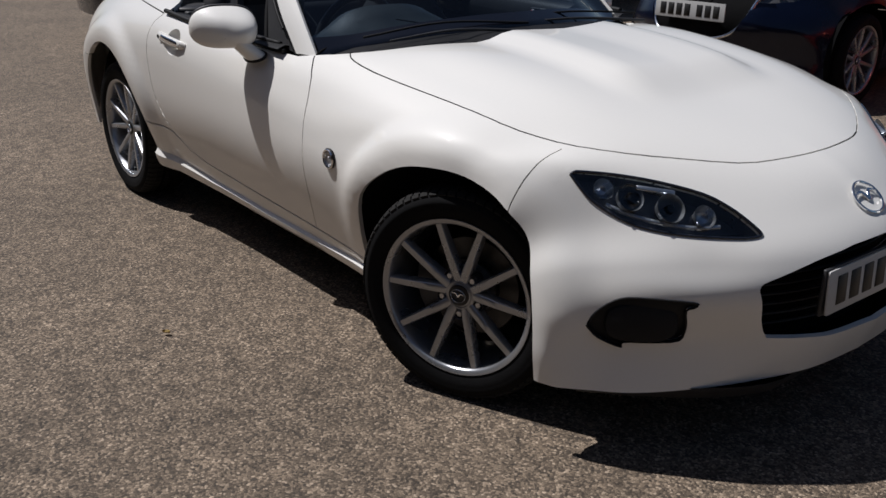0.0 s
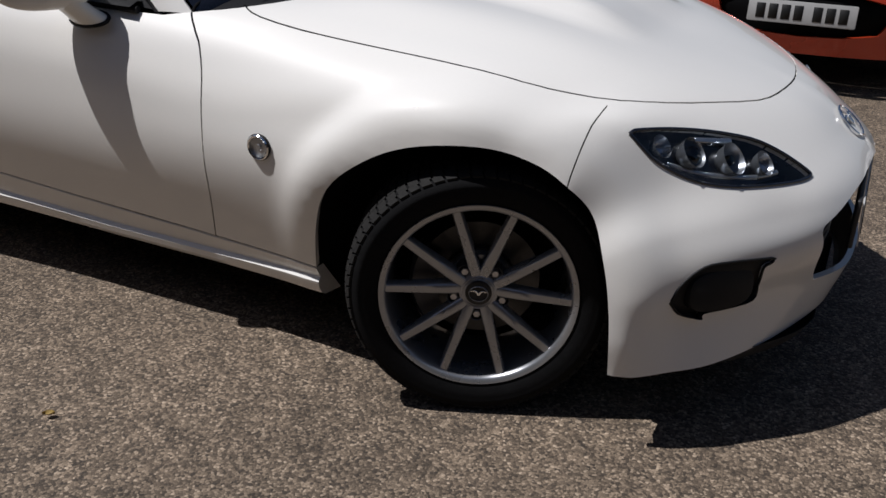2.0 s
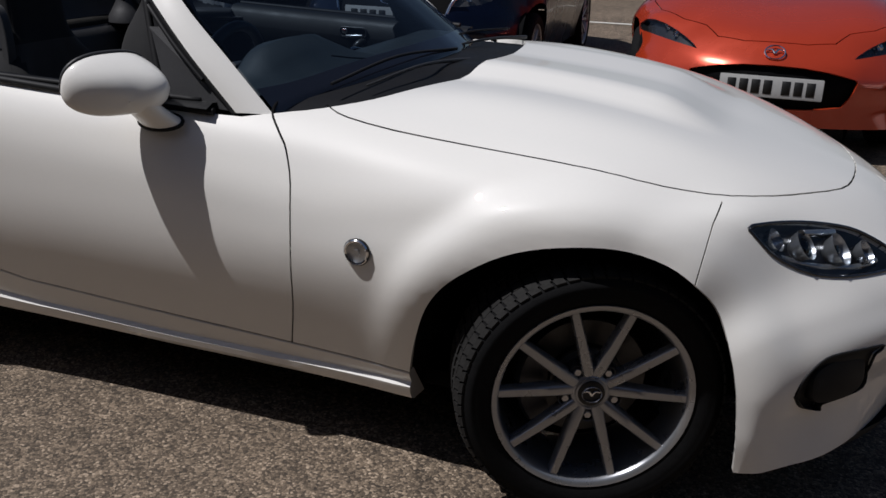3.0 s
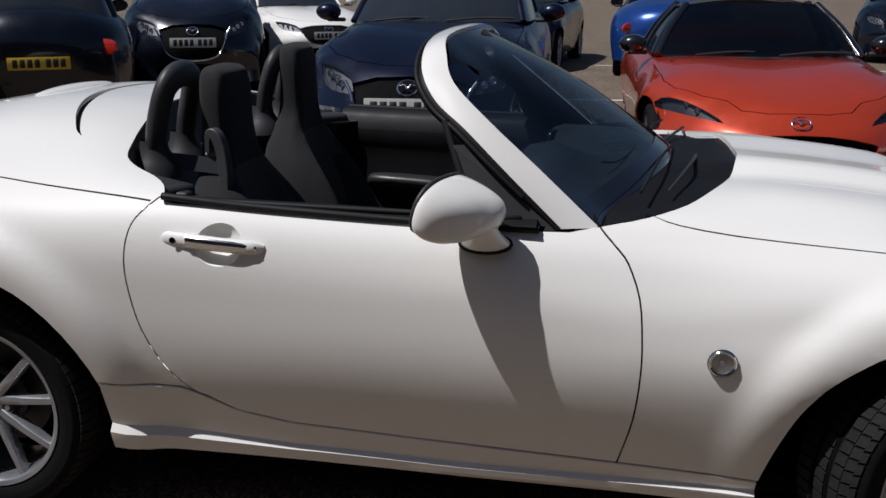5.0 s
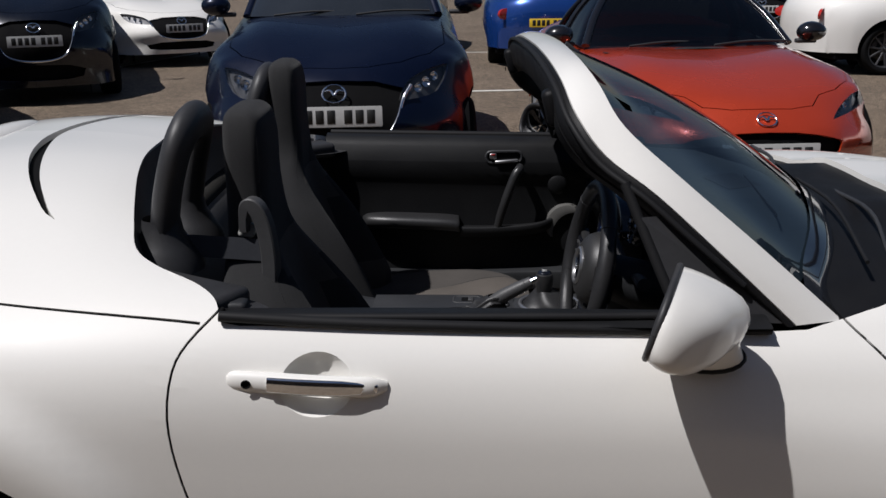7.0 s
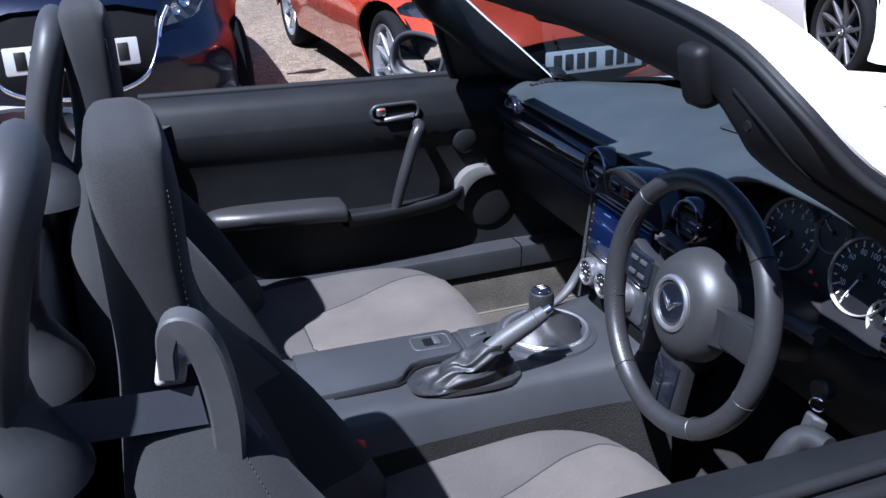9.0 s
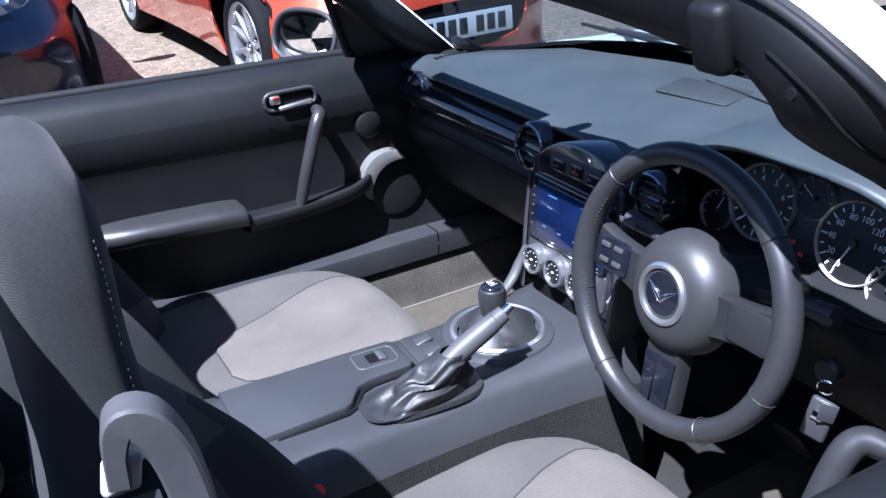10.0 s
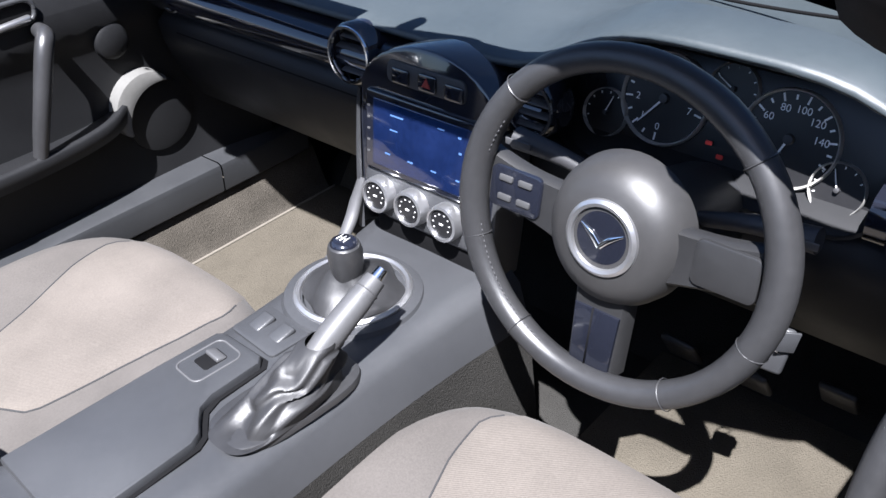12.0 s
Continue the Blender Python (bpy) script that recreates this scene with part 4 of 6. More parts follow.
# outer door handle in its dish
handle_dish.normal_update()
for v in handle_dish.verts:
    d = math.hypot((v.co.x - HANDLE_AT[0]) / .056, (v.co.z - HANDLE_AT[1]) / .047)
    v.co.y += .030 * max(0, 1 - d ** 3)
both_sides("handle_dish", handle_dish, WHITE_PAINT, "hollow behind the handle")
hp = [(-1.772, -.838, .774), (-1.762, -.842, .774), (-1.70, -.849, .772), (-1.62, -.851, .767), (-1.56, -.848, .763), (-1.534, -.839, .760)]
hp = [(x, y + .006, z) for x, y, z in hp]
hb = tube(hp, [.010, .0165, .0175, .017, .0165, .009], 14, smooth=5, flat=.65, up=(0, 1, 0))
bar = both_sides("door_handle", hb, WHITE_PAINT, "white pull handle with chrome strip")
hs = tube([(-1.712, -.8515, .7735), (-1.66, -.855, .7705), (-1.60, -.8545, .767), (-1.547, -.847, .762)], [.0125, .013, .0125, .007], 12, smooth=5, flat=.35, up=(0, 1, 0))
both_sides("handle_strip", hs, CHROME)
kp = Matrix.Translation((-1.744, -.8505, .7745)) @ pose(0, 0, 0, 90, 0, 4)
both_sides("keyhole", lathe([(0, .0005), (.0045, .0005), (.0065, .003), (.0075, .001)], 20, "Z", m=kp), DARK_VOID)

# dark wall below the rear edge of the cockpit opening
wall = [[(x, y, deck_height(x, y) - .006) for x, y in REAR_EDGE], [(x + .004, y * .995, deck_height(x, y) - .03) for x, y in REAR_EDGE], [(x + .03, y * .97, .845) for x, y in REAR_EDGE], [(x + .07, y * .92, .838) for x, y in REAR_EDGE]]
wb = loft(wall)
part("hoop_surround", mirrored(wb, True), BLACK_PLASTIC, car, "black plastic edge behind the seats")
wb.free()

# waist seal along the door tops
ws = tube([(-.925, -.758, .814), (-1.0, -.762, .816), (-1.2, -.771, .824), (-1.4, -.779, .834), (-1.6, -.787, .846), (-1.79, -.792, .862)], .010, 8, flat=.9)
both_sides("waist_seal", ws, SEAL)

# scuttle panel, wipers
full = [(x, y) for x, y in COWL_EDGE[1:] if y < 0]
full = [(x, -y) for x, y in full[::-1]] + full
base = []
for x, y in full:
    a = abs(y)
    base.append((float(np.interp(a, [0, .35, .6, .735], [-.60, -.67, -.775, -.86])), y * .985, float(np.interp(a, [0, .35, .6, .735], [.878, .866, .832, .795]))))
edge = [deck_height(x, -abs(y)) for x, y in full]
mid = [((p[0] * .5 + q[0] * .5), (p[1] + q[1]) / 2, (e * .5 + q[2] * .5 - .006)) for p, q, e in zip(full, base, edge)]
cw = loft([[(p[0] + .014, p[1] * 1.005, e - .012) for p, e in zip(full, edge)], [(p[0] - .004, p[1] * .995, e - .014) for p, e in zip(full, edge)], mid, base])
part("scuttle_panel", cw, HEADLINING, car, "black plastic panel below the windscreen")
for y0, y1, k in ((-.05, -.60, 0), (.50, -.02, 1)):
    arm = tube([(-.53, y0 + .02, .868), (-.575, (y0 + y1) / 2, .890), (-.64, y1 * .9 + y0 * .1, .885 - .02 * (1 - k))], [.006, .0045, .003], 8, smooth=5)
    part("wiper_arm", arm, BLACK_PLASTIC, car)
    bl = tube([(-.60, y0 + .05, .888), (-.65, (y0 + y1) / 2, .905), (-.705 + .05 * k, y1, .872 + .025 * k)], .004, 6, smooth=5)
    part("wiper_blade", bl, SEAL, car)
for y in (-.20, .22):
    part("washer_jet", lathe([(.010, 0), (.010, .006), (.006, .012), (0, .013)], 12, "Z", at=(-.47, y, .852)), BLACK_PLASTIC, car)

# windscreen frame: outer strip, inner trim, header
FE = [(-.79, -.716, .811), (-.925, -.690, .930), (-1.05, -.660, 1.036), (-1.140, -.610, 1.117), (-1.170, -.53, 1.176), (-1.186, -.44, 1.206), (-1.188, -.30, 1.217), (-1.185, -.15, 1.221), (-1.184, 0, 1.222)]
RE = [(-.877, -.742, .813), (-1.0, -.724, .928), (-1.10, -.690, 1.018), (-1.176, -.642, 1.074), (-1.218, -.590, 1.134), (-1.232, -.50, 1.180), (-1.238, -.36, 1.204), (-1.240, -.18, 1.215), (-1.240, 0, 1.217)]
fe, re_ = catmull(FE, 5), catmull(RE, 5)
rows, rows2 = [], []
for i, (f, r) in enumerate(zip(fe, re_)):
    f, r = Vector(f), Vector(r)
    f = f.lerp(r, .03)
    k = min(1, max(0, (-f.y - .40) / .2))
    out = (Vector((.25, -.9, .45)) * k + Vector((-.1, 0, 1)) * (1 - k)).normalized()
    rows.append([f - out * .012, f, f.lerp(r, .2) + out * .003, f.lerp(r, .5) + out * .0045, f.lerp(r, .8) + out * .003, r, r - out * .012])
    g = min(1.0, max(.25, (r.z - .78) / .20))
    low = r + (Vector((-.030, .112, -.030)) * k + Vector((.012, .004, -.092)) * (1 - k)) * g
    back = r + (r - f) * .10 + Vector((-.003, 0, -.010)) * g
    bulge = low.lerp(back, .5) + Vector((-.010, -.004 * k, .002)) * g
    rows2.append([f - out * .006, f.lerp(low, .5) + Vector((.012, .012 * k, -.012)) * g, low + Vector((.014, .006 * k, .004)), low, low.lerp(bulge, .5) + Vector((-.006, 0, -.004)), bulge, bulge.lerp(back, .6) + Vector((-.006, 0, 0)), back, r - out * .004])
sp = sharpen(loft(rows), 38)
part("screen_surround", mirrored(sp, True), WHITE_PAINT, car, "white windscreen frame")
sp.free()
ip = loft(rows2)
part("pillar_trim", mirrored(ip, True), HEADLINING, car, "black inner windscreen trim")
# rubber bead beside the white frame and the groove between the two trim mouldings
bead_ = tube([r_[7] + Vector((-.004, 0, .001)) for r_ in rows2[3:]], .0055, 8, smooth=0)
part("trim_bead", mirrored(bead_), SEAL, car)
part("trim_bead", bead_, SEAL, car)
groove = tube([r_[5] + Vector((-.0005, 0, 0)) for r_ in rows2[3:24]], .0026, 6, smooth=0)
part("trim_groove", mirrored(groove), DARK_VOID, car)
part("trim_groove", groove, DARK_VOID, car)
ip.free()
gb = [Vector(p) for p in [(-.60, 0, .880), (-.625, -.2, .876), (-.69, -.42, .858), (-.775, -.60, .828), (-.83, -.70, .805)]]
gt = [Vector(p) for p in [(-1.178, 0, 1.211), (-1.180, -.13, 1.210), (-1.184, -.25, 1.208), (-1.186, -.35, 1.205), (-1.186, -.43, 1.199)]]
rows = []
for t in np.linspace(0, 1, 12):
    t = float(t)
    line = []
    for a, b in zip(gb, gt):
        p = a.lerp(b, t)
        p += Vector((.5, 0, .8)) * .03 * math.sin(math.pi * t) * (1 - (abs(a.y) / .75) ** 2)
        line.append(p)
    line[-1] = Vector(line[-1]).lerp(Vector(catmull(FE[:6], 11)[int(round(t * 55))]) + Vector((0, .012, -.006)), .95)
    rows.append(catmull(line, 4))
gl = loft(rows)
pane = part("windscreen", mirrored(gl, True), GLASS, car, "curved windscreen, tinted for the sky it reflects")
pane.visible_shadow = False
border = [[Vector(p) + Vector((.0025, 0, .003)) for p in r_] for r_ in spline_grid([rows[0], rows[1]], 3, 1)[:4]]
border.insert(0, [p + Vector((.004, 0, -.02)) for p in border[0]])
fb = loft(border)
part("glass_border", mirrored(fb, True), GLOSS_BLACK, car, "black printed edge of the windscreen")
fb.free()
gl.free()


def door_mirror(side):
    mm = new("door_mirror")
    mm.parent = car
    mm["label"] = "white rounded door mirror"
    flip = (lambda b: b) if side < 0 else (lambda b: mirrored(b))
    # the open rear rim is an oval, turned in to the driver and leaning forward; the shell domes forward from it
    def at_rim(a, k, fwd, lean=.30):
        """A place at angle a and scale k of the rim, a share fwd of the way to the front of the shell."""
        c, d = math.cos(a), math.sin(a)
        y = .095 * math.copysign(abs(c) ** .75, c) * k
        z = .057 * math.copysign(abs(d) ** .8, d) * k
        y += .04 * z
        return Vector((-1.125 - .39 * y + lean * z + .088 * fwd * (1 - .70 * c * k), -.871 - y - .035 * fwd, .890 + z - .038 * fwd))

    angles = [2 * math.pi * i / 40 for i in range(40)]
    rows = [[at_rim(a, k, f) for a in angles] for k, f in ((1, 0), (1.012, .10), (1.0, .24), (.965, .40), (.905, .56), (.82, .71), (.70, .82), (.54, .91), (.34, .97), (.16, .993), (.01, 1.0))]
    part("shell", flip(loft(rows, close_cols=True)), WHITE_PAINT, mm)
    ring = [at_rim(a, .985, -.03) for a in angles]
    part("rim_seal", flip(tube(ring + ring[:1], .0055, 8, smooth=0, up=(1, 0, 0))), BLACK_PLASTIC, mm)
    part("mirror_backing", flip(loft([[at_rim(a, k, f) for a in angles] for k, f in ((.965, .0), (.92, .22), (.84, .40), (.4, .45), (.02, .45))], close_cols=True)), BLACK_PLASTIC, mm)
    part("mirror_glass", flip(loft([[at_rim(a, k, .22, .03) for a in angles] for k in (.86, .01)], close_cols=True)), MIRROR, mm, smooth=False)
    foot = []
    for t, (cx, cy, cz, a, b) in zip(range(4), ((-1.037, -.804, .789, .056, .038), (-1.040, -.822, .804, .050, .034), (-1.048, -.842, .824, .046, .032), (-1.060, -.865, .850, .05, .036))):
        foot.append([(cx + a * math.cos(q), cy + b * math.sin(q) * .7, cz + b * .35 * math.sin(q)) for q in [2 * math.pi * k / 20 for k in range(20)]])
    part("foot", flip(loft(foot, close_cols=True)), WHITE_PAINT, mm)
    ft = foot[0]
    part("foot_seal", flip(tube(ft + ft[:1], .005, 6, smooth=1, up=(0, 0, 1))), SEAL, mm)


door_mirror(-1)
door_mirror(1)
# small fixed panes behind the pillars
qp = bmesh.new()
qp.faces.new([qp.verts.new(p) for p in ((-.89, -.738, .815), (-1.06, -.745, .825), (-1.130, -.700, .985), (-1.08, -.690, .985))])
qg = both_sides("quarter_pane", qp, BLACK_PLASTIC, "black corner panel", smooth=False)
both_sides("quarter_post", tube([(-1.065, -.745, .825), (-1.105, -.715, .92), (-1.150, -.672, 1.035)], .009, 8, smooth=3), SEAL)

# third brake lamp, a low white blister on the rear deck
blis = loft([[(-2.475 + .045 * s_ * math.sqrt(max(0, 1 - (y / .215) ** 2)), y, 1.0165 - .06 * (y * y) + h * math.sqrt(max(0, 1 - (y / .215) ** 2))) for y in np.linspace(-.215, .215, 25)] for s_, h in ((1.0, 0), (.8, .010), (.3, .017), (-.3, .016), (-.8, .008), (-1.0, -.004))])
part("brake_lamp_blister", blis, WHITE_PAINT, car)
# tail lamps, kept plain
for s in (-1, 1):
    tl = lathe([(0, .02), (.05, .018), (.085, .008), (.09, 0)], 24, "Z")
    bmesh.ops.scale(tl, vec=(1.4, .6, 1), verts=tl.verts)
    tl.transform(frame_axes((-3.085, s * .50, .66), (.35 * -s, -s * 1.0, 0) if s < 0 else (-.35 * -1, -1, 0), (.1, 0, 1)))
    part("tail_lamp", tl, RED_LENS, car)


# ---- the white roadster: cockpit ----
def sect(points, ys, shape=None):
    """Sweeps a side profile (x, z) across the car."""
    rows = []
    for y in ys:
        rows.append([(x + (shape(y, x, z)[0] if shape else 0), y, z + (shape(y, x, z)[1] if shape else 0)) for x, z in points])
    return loft(rows)


# tub: floor, sills, bulkheads
part("cabin_floor", box((1.45, 1.30, .03), (-1.22, 0, .245), bevel=.005), CARPET, car, "dark carpeted floor")
part("firewall", sect([(-.52, .26), (-.50, .45), (-.54, .80)], np.linspace(-.66, .66, 5)), CARPET, car)
part("toe_board", sect([(-.74, .262), (-.60, .34), (-.50, .46)], np.linspace(-.66, .66, 5)), CARPET, car)
part("rear_bulkhead", box((.05, 1.36, .62), (-2.02, 0, .56), bevel=.02), CARPET, car)
part("shelf", loft([[(x, y, z) for y in np.linspace(-.66, .66, 13)] for x, z in ((-2.16, .875), (-2.08, .862), (-2.0, .848), (-1.96, .815), (-1.955, .55))]), BLACK_PLASTIC, car, "black plastic shelf behind the seats")
for s in (-1,):
    part("sill_cover", tube([(-1.95, s * .66, .36), (-1.5, s * .665, .37), (-1.1, s * .665, .385), (-.90, s * .655, .40), (-.75, s * .64, .44)], [.05, .055, .055, .05, .05], 12, flat=.8), CARPET, car)
    part("sill_step", box((1.05, .095, .085), (-1.25, s * .612, .302), (0, -1.5, 0), .012), CARPET, car)
    part("scuff_plate", box((.75, .055, .012), (-1.28, s * .665, .425), (0, -1.5, 0), .004), BLACK_PLASTIC, car)
SILL_CARPET = mat("sill_carpet", (0.046, 0.041, 0.034), 1.0, bump=1.0, bump_scale=450, vary=0.45, scale=14, fine=350, spec=0.1)
xs_ = [float(v) for v in np.linspace(-1.76, -.72, 14)]
part("sill_carpet", loft([[(x, w, z + .010 * max(0, x + .95)) for x in xs_] for w, z in ((.50, .285), (.590, .300), (.600, .313), (.610, .335), (.630, .388), (.640, .400), (.68, .402))]), SILL_CARPET, car, "mottled brown carpet beside the mat")
for x0, x1 in ((-1.76, -.957), (-.954, -.74)):
    part("sill_trim", sharpen(loft([[(x, w, z) for x in np.linspace(x0, x1, 5)] for w, z in ((.650, .392), (.624, .396), (.620, .400), (.616, .446), (.619, .455), (.627, .458), (.70, .456))]), 40), DASH, car, "dark grey plastic sill trim")
for s in (-1, 1):
    part("side_lining", loft([[(x, s * w, z) for x in np.linspace(-2.0, -.50, 12)] for w, z in ((.70, .26), (.715, .42), (.73, .60), (.735, .76))]), DARK_VOID, car)

# floor mats
for yc, x0, x1, wd, zm in ((.372, -1.22, -.70, .43, .302), (-.40, -1.15, -.70, .40, .268)):
    part("floor_mat", box((x1 - x0, wd, .012), ((x0 + x1) / 2, yc, zm), bevel=.005), MAT_CLOTH, car, "tan-grey fabric floor mat")
part("mat_edge", tube([(-1.21, .588, .3075), (-.95, .588, .3075), (-.71, .588, .3075)], .0028, 6, smooth=2), mat("mat_binding", (0.11, 0.098, 0.08), 0.9), car, "pale bound edge of the floor mat")
part("footrest_mat", box((.02, .40, .20), (-.645, .40, .335), (0, 38, 0), .006), MAT_CLOTH, car)

# dashboard top pad
YS = list(np.linspace(-.69, .69, 47))


def binnacle(y, x, z):
    w = max(0.0, min(1.0, (x + .95) / .35))
    fx = float(np.interp(abs(y), [0, .2, .42, .6, .69], [-.635, -.66, -.725, -.81, -.87])) + .60
    fz = float(np.interp(abs(y), [0, .42, .6, .69], [.014, .010, -.012, -.030]))
    k = math.exp(-((y + .360) / .205) ** 4)
    u = max(0.0, min(1.0, (-.74 - x) / .16))
    return (fx * w - .015 * k * u, fz * w + .084 * k * u)


dash = sect([(-.60, .868), (-.66, .866), (-.74, .864), (-.82, .860), (-.90, .853), (-.952, .846), (-.974, .841), (-.982, .835), (-.976, .829), (-.93, .824)], YS, binnacle)
part("dashboard_top", dash, DASH_TOP, car, "black grained dashboard top")
for k in range(7):
    part("vent_hole", box((.010, .016, .004), (-.925 + .012 * k, .630, .8515 + .0004 * k), bevel=.002, segments=1), DARK_VOID, car)
part("dash_mesh", plate(rounded(.085, .145, .010), .0015, pose(-.742, .038, .8745, 0, -2.5, 9), .0006), mat("mesh_grey", (0.023, 0.027, 0.030), 0.5, bump=0.5, bump_scale=1500), car, "fine mesh panel in the dashboard top")
part("dash_seam", tube([(-.697, .08, .8765), (-.72, -.08, .8765), (-.745, -.22, .880), (-.766, -.317, .889), (-.798, -.409, .905)], .0022, 6, smooth=4), DARK_VOID, car)
# gloss band and lower dash
bandl = [y for y in np.linspace(-.145, .66, 25)]
part("dash_band", sect([(-.955, .822), (-.985, .816), (-1.004, .800), (-1.006, .782), (-.992, .762), (-.965, .750)], bandl), GLOSS_BLACK, car, "glossy black dashboard band")
part("dash_band", sect([(-.955, .812), (-.975, .806), (-.988, .790), (-.986, .766), (-.965, .750)], list(np.linspace(-.67, -.515, 7))), GLOSS_BLACK, car)
low = [(-.940, .765), (-.968, .752), (-.988, .735), (-.985, .70), (-.965, .64), (-.93, .58), (-.84, .53), (-.60, .50)]
# lower panels take the darkest vinyl: the shadow on them is in the colour
part("glovebox_panel", sect(low, list(np.linspace(.125, .67, 16))), DOOR_BLACK, car, "black glovebox panel, darkened for its shadow")
part("knee_panel", sect([(x + .01, z) for x, z in low], list(np.linspace(-.67, -.115, 16))), DOOR_BLACK, car, "black knee panel, darkened for its shadow")
part("glovebox_seam", tube([(-.985, .17, .725), (-.985, .62, .725)], .003, 6, smooth=2), DARK_VOID, car)


def vent(y, z, x, r, tilt=0, turn=0):
    v = new("air_vent")
    v.parent = car
    v["label"] = "round air vent with a chrome ring"
    m = frame_axes((x, y, z), (0, -1, 0), (.10 + tilt, 0, 1)) @ pose(0, 0, 0, 0, turn, 0)
    part("vent_body", lathe([(r * 1.08, -.03), (r * 1.08, .004), (r * .96, .010), (r * .86, .006), (r * .84, -.012), (0, -.014)], 36, "Z", m=m), GLOSS_BLACK, v)
    part("vent_ring", lathe([(r * .99, .008), (r * .975, .0115), (r * .90, .0115), (r * .885, .008)], 40, "Z", m=m), CHROME, v)
    for k in range(4):
        q = (-.6 + .4 * k) * r
        wd = 2 * math.sqrt(max(0, (.80 * r) ** 2 - q * q))
        b = box((wd, .003, .012), (0, q, -.002), (25, 0, 0), .001, 1)
        b.transform(m)
        part("vent_slat", b, BLACK_PLASTIC, v)
    return v


vent(.165, .800, -1.004, .040)
vent(-.135, .806, -1.006, .036)
vent(.605, .800, -.985, .036)
vent(-.575, .775, -.985, .036)

# centre stack
STACK = frame_axes((-1.040, .005, .715), (0, -1, 0), (.12, 0, 1))
arch = [(-.112, -.115), (.112, -.115), (.118, .03)] + [(.118 * math.cos(radians(a)), .058 + .078 * math.sin(radians(a))) for a in range(0, 181, 12)] + [(-.118, .03)]
part("stack_panel", plate(arch, .075, STACK @ Matrix.Translation((0, 0, -.070)), .006), GLOSS_BLACK, car, "glossy black centre stack")
st = new("touch_screen")
st.parent = car
st["label"] = "car stereo with a lit blue touch screen"
part("screen_frame", plate(rounded(.196, .110, .006), .010, STACK @ Matrix.Translation((0, .012, .004)), .003), GLOSS_BLACK, st)
part("screen_glass", plate(rounded(.176, .092, .003), .003, STACK @ Matrix.Translation((.006, .012, .0125)), .001), SCREEN, st)
ICON = mat("screen_icon", (0.06, 0.12, 0.26), 0.4, emit=(0.25, 0.45, 0.9), emit_power=0.005)
for u, v, w, h in ((-.045, .03, .05, .006), (.03, .035, .025, .005), (.06, .032, .012, .008), (.062, .012, .01, .008), (-.05, .01, .03, .005), (-.06, -.025, .02, .006), (-.02, -.025, .02, .006), (.02, -.025, .02, .006), (.06, -.025, .014, .006)):
    part("screen_icon", plate(rounded(w * .45, h * .32, .0006), .0006, STACK @ Matrix.Translation((u + .006, .012 + v, .0156)), 0), ICON, st)
for k in range(5):
    part("side_key", plate(rounded(.005, .003, .001), .001, STACK @ Matrix.Translation((-.0905, .045 - .016 * k, .0135)), 0), GREY_PLASTIC, st)
hz = new("hazard_panel")
hz.parent = car
part("panel_sheet", plate(rounded(.13, .030, .010), .004, STACK @ Matrix.Translation((0, .097, .004)), .002), DASH, hz)
part("hazard_button", plate(rounded(.030, .022, .004), .005, STACK @ Matrix.Translation((.005, .096, .006)), .002), GLOSS_BLACK, hz)
tri = plate([(-.007, -.005), (.007, -.005), (0, .007)], .0012, STACK @ Matrix.Translation((.005, .096, .011)), 0)
part("hazard_mark", tri, mat("dull_red_print", (0.16, 0.016, 0.012), 0.5), hz)
for u in (-.040, .048):
    part("panel_button", plate(rounded(.030, .020, .004), .005, STACK @ Matrix.Translation((u, .094, .006)), .002), GLOSS_BLACK, hz)
part("knob_panel", plate(rounded(.205, .066, .012), .006, STACK @ Matrix.Translation((0, -.076, .003)), .003), CONSOLE, car)
for i, u in enumerate((-.068, -.009, .050)):
    kn = new("heater_knob")
    kn.parent = car
    kn["label"] = "round heater knob with a satin silver rim"
    m = STACK @ Matrix.Translation((u, -.076, .009))
    part("knob_rim", lathe([(.0255, 0), (.0255, .010), (.0240, .017), (.0205, .018), (.0195, .014)], 36, "Z", m=m), SATIN, kn)
    part("knob_face", lathe([(0, .0155), (.0150, .0155), (.0198, .0142)], 30, "Z", m=m), DIAL_FACE, kn)
    for k in range(8):
        a = radians(-120 + 240 * k / 7)
        part("knob_mark", plate(rounded(.0020, .0012, .0003, 2), .0008, m @ Matrix.Translation((.0135 * math.sin(a), .0135 * math.cos(a), .0153)), 0), DIAL_MARK, kn)
    part("knob_pointer", plate(rounded(.006, .0022, .0008, 2), .001, m @ Matrix.Translation((0, 0, .0155)), 0), DIAL_MARK, kn)
# dark silver rails down both sides of the stack
for s in (-1, 1):
    rail = []
    for v, w0, w1 in ((.06, .116, .122), (.03, .1165, .125), (-.02, .1155, .126), (-.07, .113, .125), (-.112, .110, .123), (-.145, .108, .121)):
        rail.append([STACK @ Vector((s * a_, v, h)) for a_, h in ((w0, .0045), (w0 + .002, .008), (w1 - .004, .007), (w1, .001), (w1, -.05))])
    part("stack_rail", sharpen(loft([catmull([r[k] for r in rail], 4) for k in range(5)]), 40), CONSOLE, car, "dark silver rail beside the stereo")
# silver legs from the stack down to the console
for s in (1,):
    part("stack_leg", tube([(-1.050, s * .120, .645), (-1.066, s * .122, .612), (-1.085, s * .118, .588), (-1.12, s * .108, .570), (-1.17, s * .098, .560)], [.008, .010, .010, .008, .004], 10, smooth=5, flat=.7), GREY_PLASTIC, car)
# solid near-black box drawn in place of a shaded pocket
part("stack_pocket", box((.05, .19, .07), (-1.03, 0, .585), bevel=.008), DARK_VOID, car)

# centre console
rows = []
